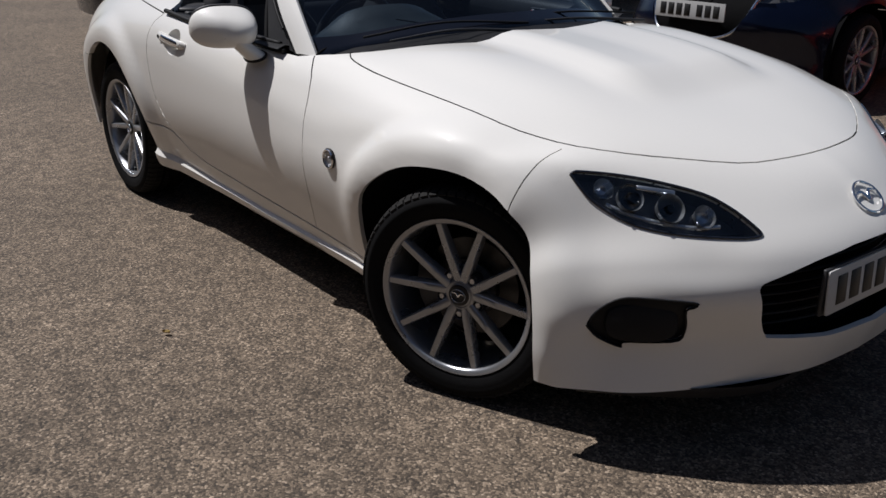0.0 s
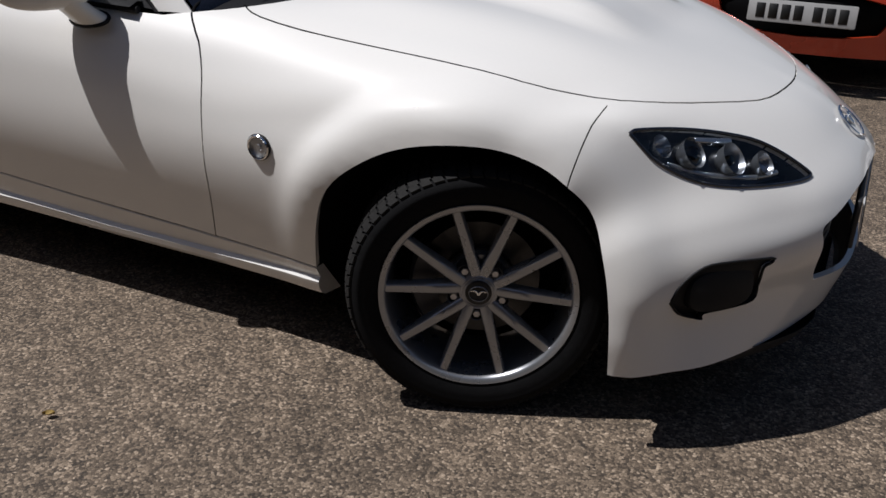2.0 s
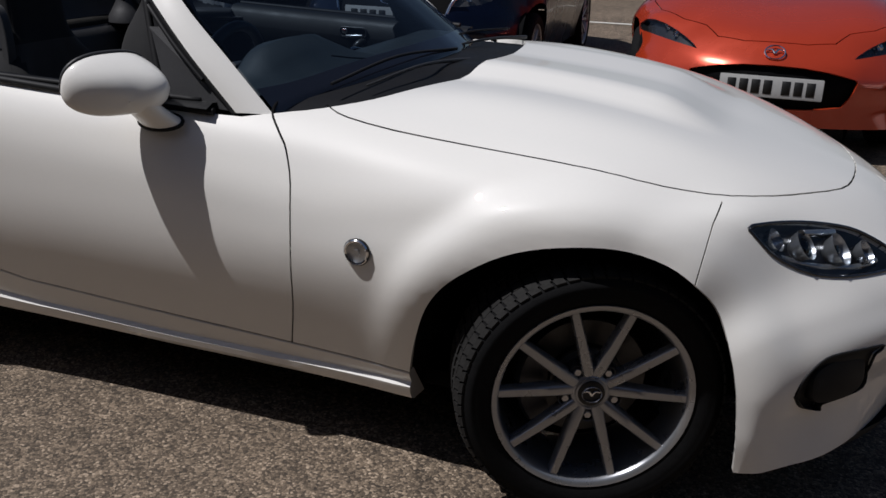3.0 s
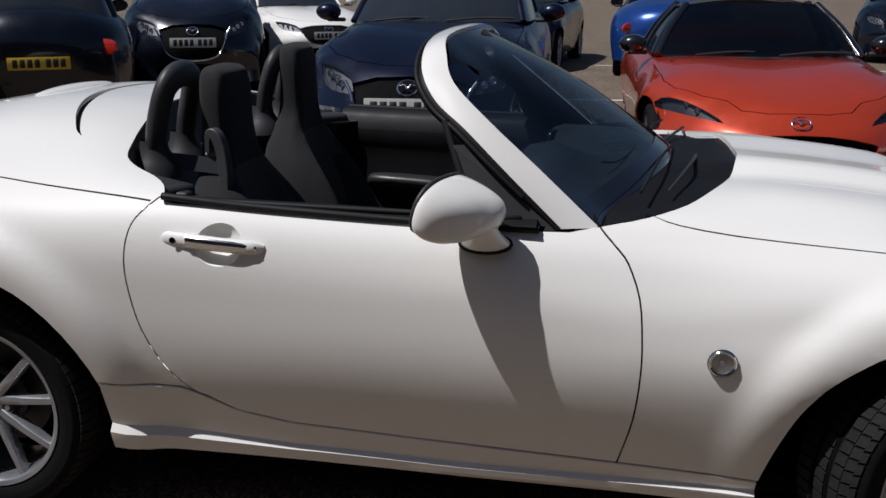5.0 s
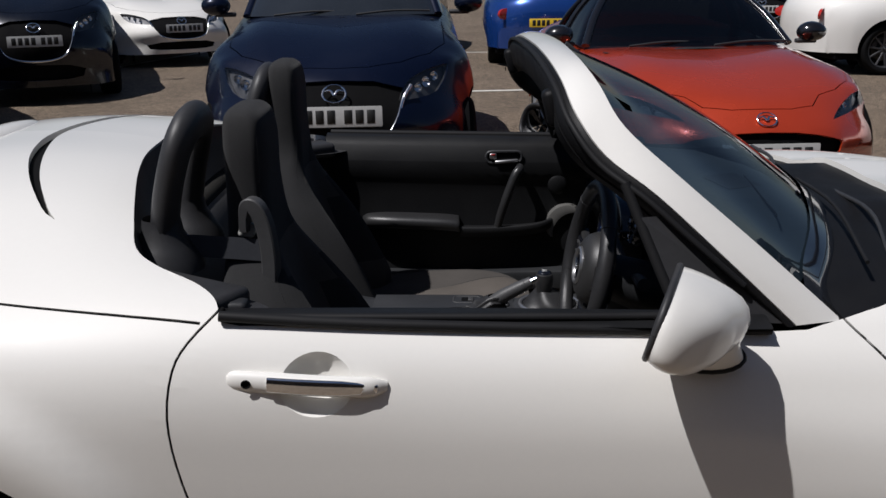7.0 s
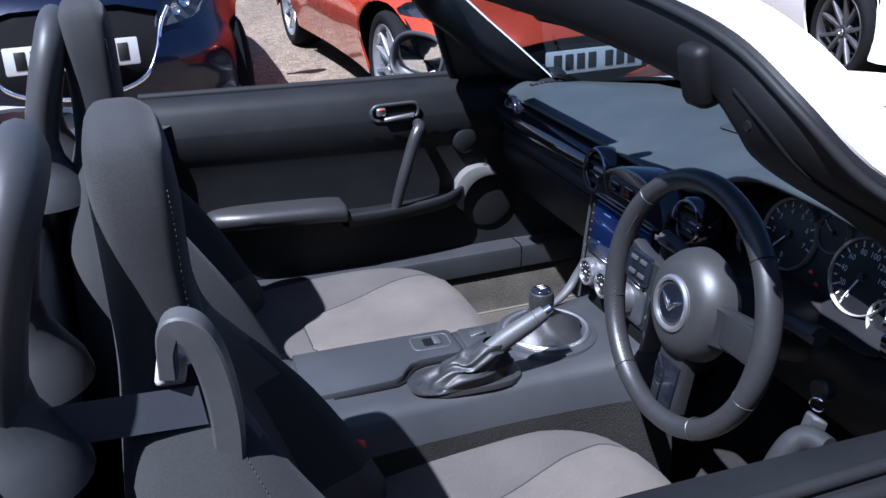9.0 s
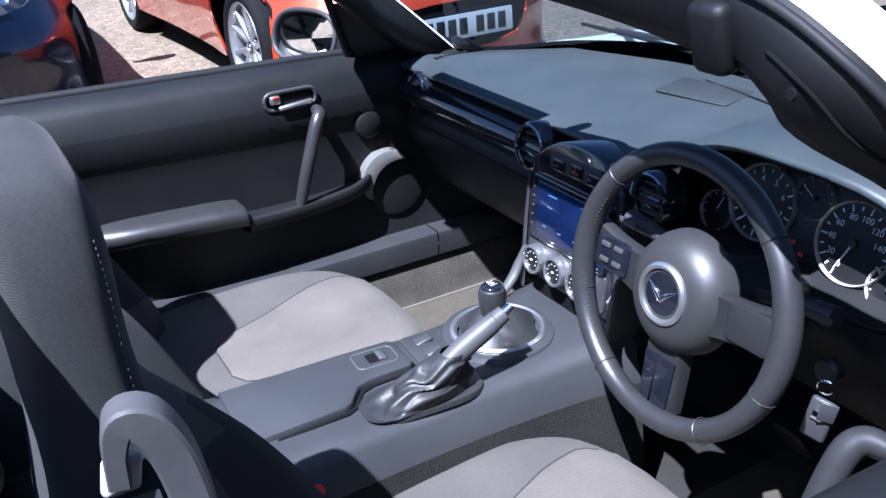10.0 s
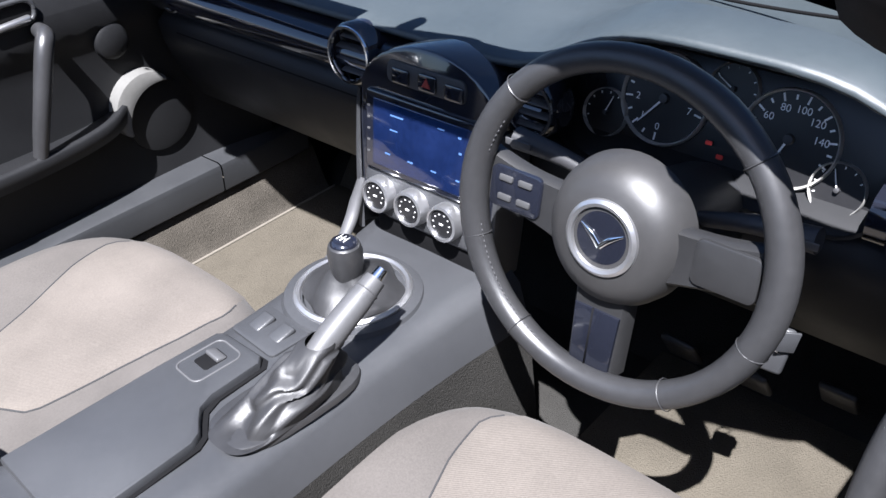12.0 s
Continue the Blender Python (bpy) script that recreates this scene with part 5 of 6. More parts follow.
for x, hw, zt in ((-1.80, .125, .60), (-1.70, .118, .585), (-1.62, .112, .566), (-1.45, .104, .560), (-1.28, .104, .562), (-1.15, .112, .565), (-1.08, .120, .570), (-1.02, .125, .575)):
    rows.append([(x, s * w, z) for s, w, z in ((1, hw + .045, .27), (1, hw + .022, .50), (1, hw + .006, zt - .016), (1, hw - .008, zt - .002), (1, hw - .035, zt + .001), (1, 0, zt + .002),
                                               (-1, hw - .035, zt + .001), (-1, hw - .008, zt - .002), (-1, hw + .006, zt - .016), (-1, hw + .022, .50), (-1, hw + .045, .27))])
rows = [catmull([r[k] for r in rows], 4) for k in range(len(rows[0]))]
part("centre_console", loft(rows[1:-1]), CONSOLE, car, "dark grey plastic centre console")
for side_rows in (rows[:2], rows[-2:]):
    part("tunnel_carpet", loft(side_rows), CARPET, car)
lid = [(-1.615, .100), (-1.425, .092), (-1.345, .086), (-1.338, .078), (-1.338, .010), (-1.348, .001), (-1.415, .001), (-1.436, -.006), (-1.448, -.020), (-1.460, -.036), (-1.475, -.043), (-1.60, -.045), (-1.622, -.042)]
part("console_lid_gap", plate([(x + .005 * (1 if x > -1.5 else -1), y + .005 * (1 if y > .03 else -1)) for x, y in lid], .004, Matrix.Translation((0, 0, .5605)), 0), DARK_VOID, car)
part("console_lid", plate(lid, .014, Matrix.Translation((0, 0, .5610)), .005), CONSOLE, car, "grey console lid")
rel = new("lid_catch")
rel.parent = car
part("catch_frame", plate(rounded(.070, .050, .010), .004, pose(-1.383, .050, .5705, 0, 0, -4), .002), CONSOLE, rel)
part("catch_ring", tube([pose(-1.383, .050, .5748, 0, 0, -4) @ Vector((x, y, 0)) for x, y in rounded(.066, .046, .010) + rounded(.066, .046, .010)[:1]], .0016, 6, smooth=0), GREY_PLASTIC, rel)
# flat near-black plate gives the pocket its shade
part("catch_pocket", plate(rounded(.032, .026, .004), .003, pose(-1.380, .050, .5728, 0, 0, -4), .0005), DARK_VOID, rel)
part("catch_tab", box((.014, .026, .006), (-1.372, .050, .5755), (0, 18, -4), .002), GREY_PLASTIC, rel)
swp = new("window_switches")
swp.parent = car
part("switch_base", plate(rounded(.060, .085, .008), .003, pose(-1.295, .045, .5635, 0, 0, -4), .001), CONSOLE, swp)
for y in (.065, .028):
    part("window_switch", box((.030, .022, .008), (-1.292, y, .5665), (0, -14, -4), .003), CONSOLE, swp)

# gear lever in its boot
gear = new("gear_lever")
gear.parent = car
gear["label"] = "gear lever with leather boot and silver ring"
GC = Vector((-1.178, .018, .567))
part("boot_plinth", lathe([(.066, .004), (.080, .0055), (.090, .003), (.094, -.004)], 48, "Z", at=GC), CONSOLE, gear)
part("boot_ring", lathe([(.067, .002), (.069, .009), (.073, .011), (.077, .008), (.078, .002)], 48, "Z", at=GC), SATIN, gear)
rows = []
for k, (r, z, dx) in enumerate(((.066, .003, 0), (.060, .012, 0), (.046, .026, -.003), (.030, .040, -.008), (.018, .052, -.012), (.013, .062, -.014))):
    rows.append([(GC.x + dx + r * (1 + .10 * math.sin(4 * a + k)) * math.cos(a), GC.y - .006 * k / 5 + r * (1 + .10 * math.sin(4 * a + k)) * math.sin(a), GC.z + z) for a in [2 * math.pi * i / 48 for i in range(48)]])
part("lever_boot", loft(rows, close_cols=True), BOOT_LEATHER, gear)
KN = Matrix.Translation((-1.193, .008, .660))
part("gear_knob", lathe([(0, .0), (.013, -.001), (.020, -.006), (.0225, -.016), (.0215, -.035), (.017, -.056), (.0145, -.066), (.012, -.070)], 32, "Z", m=KN), LEATHER, gear)
part("knob_collar", lathe([(.0125, -.066), (.0145, -.070), (.0145, -.076), (.011, -.080)], 24, "Z", m=KN), CHROME, gear)
part("shift_cap", lathe([(0, .0025), (.012, .0018), (.0165, -.001), (.0175, -.004)], 30, "Z", m=KN), GLOSS_BLACK, gear)
for u in (-.006, 0, .006):
    part("shift_line", box((.012, .0007, .001), (-1.193, .008 + u, .6632), bevel=0), DIAL_MARK, gear)
part("shift_line", box((.0007, .0128, .001), (-1.193, .008, .6632), bevel=0), DIAL_MARK, gear)

# handbrake with its creased boot
hbk = new("handbrake")
hbk.parent = car
hbk["label"] = "raised handbrake lever with leather boot"
part("boot_base", plate([(x * .092, y * .044) for x, y in [(math.copysign(abs(math.cos(a)) ** .6, math.cos(a)), math.copysign(abs(math.sin(a)) ** .6, math.sin(a))) for a in [2 * math.pi * k / 32 for k in range(32)]]], .010, pose(-1.360, -.060, .557, 0, 0, -4), .004), LEATHER, hbk)
rows = []
tri_wave = lambda v: 1 - 4 * abs((v / (2 * math.pi)) % 1 - .5)
for k in range(29):
    t = k / 28
    c = Vector((-1.375, -.062, .566)).lerp(Vector((-1.318, -.082, .632)), t ** .85)
    rx, ry = .064 * (1 - t) ** .9 + .0185, .023 * (1 - t) ** .8 + .0165
    live = min(1, t * 7) * min(1, (1 - t) * 4)
    row = []
    for a in [2 * math.pi * i / 56 for i in range(56)]:
        fold = 1 + live * (.10 * tri_wave(13 * t + 2.4 * math.cos(a + .5) + 1.3 * math.sin(2 * a)) + .10 * tri_wave(5 * a + 5 * math.sin(5 * t + .4)) - .04)
        sq = .62 + .38 * min(1, t * 2.5)
        ca, sa = math.copysign(abs(math.cos(a)) ** sq, math.cos(a)), math.copysign(abs(math.sin(a)) ** sq, math.sin(a))
        row.append(c + Vector((rx * fold * ca, ry * fold * sa, .016 * (1 - t) * math.cos(a) * live + .006 * live * tri_wave(3 * a + 11 * t))))
    rows.append(row)
part("boot", sharpen(loft(rows, close_cols=True), 60), BOOT_LEATHER, hbk, "creased black leather boot")
part("lever_grip", tube([(-1.332, -.081, .612), (-1.30, -.083, .632), (-1.262, -.086, .653), (-1.234, -.0875, .668)], [.015, .0165, .0155, .0125], 16, smooth=6), GREY_PLASTIC, hbk)
for k in range(12):
    t = .25 + .055 * k
    p = Vector((-1.332, -.081, .612)).lerp(Vector((-1.234, -.0875, .668)), t)
    part("grip_ring", lathe([(.0162 - .0022 * t, -.001), (.0172 - .0022 * t, 0), (.0162 - .0022 * t, .001)], 20, "Z", m=Matrix.Translation(p) @ Vector((.098, -.0065, .056)).to_track_quat("Z", "Y").to_matrix().to_4x4()), GREY_PLASTIC, hbk)
part("release_button", tube([(-1.236, -.0873, .667), (-1.222, -.088, .675)], [.0085, .007], 14, smooth=2), CHROME, hbk)

# steering wheel, built in its own plane: x to the car's left, y up, z to the driver
wheel = new("steering_wheel")
wheel.parent = car
wheel["label"] = "black leather three-spoke steering wheel"
SW = frame_axes((-1.150, -.334, .785), (0, -1, 0), (.18, 0, .984))
wheel.matrix_local = SW


def spin(points):
    return [Vector(p) for p in points]


ringb = bmesh.new()
rows = []
for i in range(72):
    a = 2 * math.pi * i / 72
    thick = .0143 + .0018 * (math.cos(2 * a - .0) ** 2 if abs(math.cos(a)) > .5 else 0)
    rows.append([((.167 + thick * math.cos(q)) * math.cos(a), (.167 + thick * math.cos(q)) * math.sin(a), thick * 1.08 * math.sin(q)) for q in [2 * math.pi * k / 14 for k in range(14)]])
part("rim", loft(rows, close_rows=True, close_cols=True), LEATHER, wheel)
for a0 in (42, 138, 200, 340, 238, 302):
    a = radians(a0)
    part("rim_seam", lathe([(.0158, -.0008), (.0166, 0), (.0158, .0008)], 18, "Z", m=Matrix.Translation((.167 * math.cos(a), .167 * math.sin(a), 0)) @ Vector((-math.sin(a), math.cos(a), 0)).to_track_quat("Z", "Y").to_matrix().to_4x4()), LEATHER, wheel)
for i in range(44):
    a = radians(150 + 100 * i / 44)
    b_ = radians(150 + 100 * (i + .55) / 44)
    part("rim_stitch", tube([(.1535 * math.cos(q), .1535 * math.sin(q), .0075) for q in (a, b_)], .0007, 4, smooth=0), STITCH, wheel)
hubp = lathe([(0, .018), (.03, .0175), (.050, .014), (.066, .003), (.074, -.014), (.076, -.03), (.065, -.045)], 48, "Z")
for v in hubp.verts:
    v.co.y *= 1.0 if v.co.y > 0 else 1.08
part("airbag_cover", hubp, mat("airbag_plastic", (0.026, 0.0255, 0.0255), 0.46, bump=0.08, bump_scale=1500, vary=0.10, spec=0.6), wheel, "round black airbag cover")
part("emblem_ring", lathe([(.0305, .0165), (.0315, .0205), (.0350, .0215), (.0385, .0190), (.0395, .0140)], 44, "Z"), SATIN, wheel)
part("emblem_disc", lathe([(0, .0185), (.020, .0182), (.0305, .0172)], 36, "Z"), GLOSS_BLACK, wheel)
wing = None
for s in (-1, 1):
    wing = tube([(0, -.008, .0195), (s * .010, .002, .0200), (s * .023, .010, .0188)], [.0030, .0030, .0010], 8, wing, 5, .4)
part("emblem", wing, CHROME, wheel, "winged silver stroke")
KEY_GREY = mat("key_grey", (0.045, 0.045, 0.046), 0.45)
# side spokes with switch pads
for s in (-1, 1):
    rows = []
    for t in np.linspace(0, 1, 7):
        t = float(t)
        x = s * (.060 + .100 * t)
        yc, h = -.004 + .014 * t, .030 - .004 * math.sin(math.pi * t)
        z = -.006 - .004 * t
        rows.append([(x, yc + h * u, z + w) for u, w in ((-1, -.014), (-1, -.002), (-.86, .003), (.86, .003), (1, -.002), (1, -.014))])
    part("side_spoke", sharpen(loft(rows, close_cols=True, caps=True), 40), SPOKE, wheel)
    part("switch_pad", plate(rounded(.064, .046, .008), .004, Matrix.Translation((s * .116, .004, -.005)), .002), GLOSS_BLACK if s < 0 else SPOKE, wheel)
for u, v, w in ((-.104, .015, .017), (-.128, .015, .017), (-.104, -.006, .017), (-.128, -.006, .017)):
    part("switch_key", plate(rounded(w, .0068, .0018), .0035, Matrix.Translation((u, v, -.0025)), .001), KEY_GREY, wheel)
# lower spoke with a dull silver insert
rows = []
for t in np.linspace(0, 1, 6):
    t = float(t)
    y = -.066 - .092 * t
    h = .031 - .002 * t
    z = -.010 - .002 * t
    rows.append([(-.002 + h * u, y, z + w) for u, w in ((-1.05, -.016), (-1, -.002), (-.85, .004), (.85, .004), (1, -.002), (1.05, -.016))])
part("lower_spoke", sharpen(loft(rows, close_cols=True, caps=True), 40), SPOKE, wheel)
part("spoke_insert", plate([(-.026, .034), (.026, .034), (.023, -.034), (-.023, -.034)], .004, Matrix.Translation((-.002, -.122, -.0075)), .002), GLOSS_BLACK, wheel)
part("spoke_split", box((.0015, .070, .002), (-.006, -.122, -.0032), bevel=0), DARK_VOID, wheel)

# column, stalks, ignition key
part("column_shroud", tube([(-1.115, -.332, .768), (-1.04, -.332, .742), (-.95, -.332, .712)], [.052, .062, .065], 16, smooth=4, flat=.85), DASH, car, "black steering column shroud")
for s, y in ((1, -.16), (-1, -.50)):
    part("column_stalk", tube([(-1.06, -.332 + s * .05, .775), (-1.065, -.332 + s * .11, .793), (-1.068, y, .800)], [.008, .010, .013], 12, smooth=4, flat=1.0), BLACK_PLASTIC, car)
    part("stalk_mark", box((.002, .034, .008), (-1.0815, y - s * .012, .801), bevel=.0005), GREY_PLASTIC, car)
key = new("ignition_key")
key.parent = car
key["label"] = "key fob hanging from the ignition on a ring"
part("lock_barrel", lathe([(.016, 0), (.016, .014), (.012, .018), (0, .018)], 24, "Z", m=frame_axes((-1.005, -.462, .690), (0, -1, 0), (.2, 0, 1))), BLACK_PLASTIC, key)
part("key_ring", lathe([(.009, -.001), (.0105, 0), (.009, .001)], 20, "Z", m=frame_axes((-1.028, -.472, .678), (.5, -1, 0), (0, 0, 1))), CHROME, key)
part("key_fob", box((.010, .032, .056), (-1.030, -.470, .632), (8, 10, 15), .005), CONSOLE, key)
part("fob_badge", box((.002, .014, .012), (-1.0362, -.472, .640), (8, 10, 15), .0008), CHROME, key)
part("key_tag", box((.003, .020, .026), (-1.034, -.484, .650), (10, 0, 40), .001), CONSOLE, key)

# instrument cluster
CL = frame_axes((-.942, -.334, .812), (0, -1, 0), (.30, 0, 1))
part("cluster_backplate", plate(rounded(.385, .138, .05), .006, CL @ Matrix.Translation((0, 0, -.030)), .001), DIAL_FACE, car, "black instrument cluster")
part("cluster_cowl", loft([[CL @ Vector((x * k, y * k, z)) for x, y in rounded(.39, .142, .06, 6)] for k, z in ((1.0, -.03), (1.01, -.01), (1.03, .018))], close_cols=True), DOOR_BLACK, car)


RING = mat("dial_rim", (0.55, 0.54, 0.51), 0.32, metal=0.5)


def dial(u, v, r, marks, name, sweep, needle, numerals=()):
    d = new(name)
    d.parent = car
    d["label"] = "round black dial with a silver ring and white marks"
    m = CL @ Matrix.Translation((u, v, -.022))
    part("dial_ring", lathe([(r * 1.05, -.004), (r * 1.05, .004), (r * 1.02, .007), (r * .985, .004), (r * .98, 0)], 48, "Z", m=m), RING, d)
    part("dial_plate", lathe([(0, .001), (r * .98, .001)], 40, "Z", m=m), DIAL_FACE, d)
    for k in range(marks):
        a = radians(sweep[0] + (sweep[1] - sweep[0]) * k / (marks - 1))
        ln = r * ((.17 if k % 2 == 0 else .10) if r > .04 else .09)
        part("dial_mark", plate([(-r * .02, -ln / 2), (r * .02, -ln / 2), (r * .02, ln / 2), (-r * .02, ln / 2)], .0006, m @ Matrix.Translation((r * .86 * math.sin(a), r * .86 * math.cos(a), .0014)) @ pose(0, 0, 0, 0, 0, -math.degrees(a)), 0), DIAL_MARK, d)
    for text, deg in numerals:
        a = radians(deg)
        cu = bpy.data.curves.new("numeral", "FONT")
        cu.body, cu.size, cu.align_x, cu.align_y = text, r * .22, "CENTER", "CENTER"
        tmp = new("numeral", cu)
        me = bpy.data.meshes.new_from_object(tmp.evaluated_get(bpy.context.evaluated_depsgraph_get()))
        bpy.data.objects.remove(tmp)
        me.materials.append(DIAL_MARK)
        o = new("numeral", me)
        o.parent = d
        o.matrix_local = m @ Matrix.Translation((r * .64 * math.sin(a), r * .64 * math.cos(a), .0016))
    a = radians(needle)
    part("needle", plate([(-r * .025, -r * .1), (r * .025, -r * .1), (r * .012, r * .80), (-r * .012, r * .80)], .001, m @ Matrix.Translation((0, 0, .004)) @ pose(0, 0, 0, 0, 0, -needle), 0), DIAL_MARK, d)
    part("needle_hub", lathe([(0, .007), (r * .10, .006), (r * .12, .001)], 20, "Z", m=m), BLACK_PLASTIC, d)
    return d


dial(-.076, .012, .052, 15, "rev_counter", (-178, 102), -142, (("0", -178), ("1", -138), ("2", -98), ("3", -58), ("4", -18), ("5", 22), ("6", 62), ("7", 102)))
dial(.072, .006, .052, 17, "speedometer", (-158, 114), -158, (("0", -158), ("20", -124), ("40", -90), ("60", -56), ("80", -22), ("100", 12), ("120", 46), ("140", 80)))
dial(-.146, -.022, .028, 7, "fuel_gauge", (-110, 60), 20)
dial(.0, .042, .028, 7, "oil_gauge", (-90, 90), -60)
dial(.134, -.030, .028, 7, "temperature_gauge", (-110, 60), -20)
for u, v in ((-.012, -.022), (.004, -.034), (-.002, -.046)):
    part("warning_lamp", plate(rounded(.008, .005, .001), .001, CL @ Matrix.Translation((u, v, -.0215)), 0), RED_BUTTON, car)


# seats
def seat(yc, dx, top, head=0.0):
    st_ = new("seat")
    st_.parent = car
    st_["label"] = "bucket seat in dark grey cloth with pale stitching"
    # backrest
    rows, crest = [], []
    for zz, xb, xf, hw, bol in ((.34, -1.86, -1.66, .235, .02), (.45, -1.895, -1.68, .245, .150), (.57, -1.905, -1.715, .245, .145), (.68, -1.90, -1.740, .236, .108),
                                (.76, -1.895, -1.758, .212, .070), (.82, -1.888, -1.770, .180, .038), (.87, -1.882, -1.780, .145, .016), (.92, -1.878, -1.788, .116, .006),
                                (1.0, -1.876, -1.793, .110, .0), (1.08, -1.876, -1.793, .108, .0), (1.125, -1.874, -1.80, .098, .0), (1.143, -1.865, -1.815, .080, .0), (1.149, -1.852, -1.828, .04, .0)):
        zz = zz + (top if zz > .9 else top * max(0, (zz - .4) / .5))
        row = []
        for k in range(40):
            a = 2 * math.pi * k / 40
            cy, cx = math.cos(a), math.sin(a)
            y = hw * math.copysign(abs(cy) ** .55, cy)
            g = max(0.0, min(1.0, (abs(y) / hw - .42) / .33))
            fx = xf + bol * g * g * (3 - 2 * g) * (1 - .45 * max(0, (abs(y) / hw - .85) / .15))
            e = abs(cx) ** .45
            x = (xf + xb) / 2 + ((fx - (xf + xb) / 2) * e if cx > 0 else -((xf - xb) / 2) * e)
            row.append((x + dx, yc + y, zz))
        rows.append([(x_ + head * min(1.0, max(0.0, (zz - .84) / .10)), y_, z_) for x_, y_, z_ in row])
    rows = [list(p) for p in zip(*[catmull([r[k] for r in rows], 3) for k in range(40)])]
    back_rows = rows
    b = loft(rows, close_cols=True, caps=True)
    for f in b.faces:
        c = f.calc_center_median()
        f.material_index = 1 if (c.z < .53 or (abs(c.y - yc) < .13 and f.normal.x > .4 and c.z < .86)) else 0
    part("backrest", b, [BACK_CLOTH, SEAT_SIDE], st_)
    # cushion
    rows = []
    for x, zt, hw, bol in ((-1.78, .44, .235, .02), (-1.62, .435, .245, .055), (-1.50, .445, .248, .058), (-1.38, .455, .248, .052), (-1.28, .468, .236, .036), (-1.21, .472, .214, .020), (-1.165, .466, .182, .008), (-1.138, .448, .140, .0), (-1.128, .415, .10, .0)):
        row = []
        for k in range(32):
            a = 2 * math.pi * k / 32
            y = hw * math.copysign(abs(math.cos(a)) ** .5, math.cos(a))
            s_ = math.sin(a)
            z = zt + bol * (abs(y) / hw) ** 4 * (1 if abs(y) < hw * .93 else .6) - (1 - abs(s_) ** .6) * .06 if s_ >= 0 else .30 + (1 - abs(s_) ** .6) * (zt - .30 - .06)
            row.append((x + dx, yc + y, z))
        rows.append(row)
    rows = [list(p) for p in zip(*[catmull([r[k] for r in rows], 3) for k in range(32)])]
    cu_ = loft(rows, close_cols=True, caps=True)
    cu_copy = cu_.copy()
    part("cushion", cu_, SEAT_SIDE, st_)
    over = BVHTree.FromBMesh(cu_copy)
    cu_copy.free()
    pan, sides = [], [[], []]
    for x in np.linspace(-1.495, -1.140, 22):
        x = float(x)
        w = float(np.interp(x, [-1.495, -1.488, -1.47, -1.44, -1.365, -1.27, -1.20, -1.14], [.045, .070, .088, .096, .114, .143, .152, .120]))
        row = []
        for u in (-1, -.92, -.6, -.2, .2, .6, .92, 1):
            q = over.ray_cast(Vector((x + dx, yc + w * u, 1)), Vector((0, 0, -1)))[0]
            row.append(q + Vector((0, 0, .0045 if abs(u) < .95 else .0)))
        pan.append(row)
        sides[0].append(row[0]), sides[1].append(row[-1])
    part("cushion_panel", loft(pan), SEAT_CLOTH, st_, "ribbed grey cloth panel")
    seam = sides[0][1:][::-1] + pan[0] + sides[1][1:]
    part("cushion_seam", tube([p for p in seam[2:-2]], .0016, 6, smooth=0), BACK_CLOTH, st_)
    # stitched seam along the bolster edges
    for k in (3, 17):
        seam = [Vector(r_[k]) for r_ in back_rows[6:30:2]]
        line = catmull(seam, 16)
        for i in range(0, len(line) - 2, 2):
            part("stitch", tube([Vector(line[i]) + Vector((.001, 0, 0)), Vector(line[i + 1]) + Vector((.001, 0, 0))], .0005, 4, smooth=0), STITCH, st_)
    part("seat_base", box((.50, .36, .07), (-1.45 + dx, yc, .29), bevel=.02), BLACK_PLASTIC, st_)
    return st_


seat(.375, -.045, 0.0, .025)
seat(-.345, .022, -.02)
bk = new("belt_buckle")
bk.parent = car
bk["label"] = "seat belt buckle with a red button"
part("buckle_stem", box((.03, .014, .12), (-1.60, -.135, .47), (0, 20, 0), .004), BLACK_PLASTIC, bk)
part("buckle_button", box((.026, .016, .014), (-1.565, -.137, .535), (0, 20, 0), .004), RED_BUTTON, bk)

# roll hoops and their bases, belt guide and belt
for yc in (-.415, .36):
    hp_ = new("roll_hoop")
    hp_.parent = car
    hp_["label"] = "padded black roll hoop behind the seat"
    part("hoop", tube([(-1.960, yc - .086, .84), (-1.942, yc - .088, .97), (-1.920, yc - .083, 1.055), (-1.906, yc - .058, 1.096), (-1.902, yc, 1.108), (-1.906, yc + .058, 1.096), (-1.920, yc + .083, 1.055), (-1.942, yc + .088, .97), (-1.960, yc + .086, .84)], .035, 18, smooth=6, flat=.72, up=(1, 0, 0)), BLACK_PLASTIC, hp_)
    for s in (-1, 1):
        part("hoop_base", lathe([(.034, .085), (.038, .060), (.052, .035), (.066, .012), (.072, -.01)], 24, "Z", at=(-1.955, yc + s * .086, .858)), BLACK_PLASTIC, hp_)
part("side_trim", box((.20, .10, .045), (-1.875, -.655, .845), (0, 0, -32), .012), BLACK_PLASTIC, car)
part("side_trim", box((.12, .035, .04), (-1.825, -.70, .835), (0, 0, 0), .008), DASH, car)
part("side_trim", box((.20, .10, .045), (-1.875, .655, .845), (0, 0, 32), .012), BLACK_PLASTIC, car)
loop = [Vector(p) for p in catmull([(-1.808, -.482, .912), (-1.806, -.484, .942), (-1.799, -.487, .962), (-1.784, -.490, .958), (-1.770, -.492, .925), (-1.763, -.493, .865), (-1.766, -.491, .80), (-1.772, -.488, .75)], 5)]
rows = []
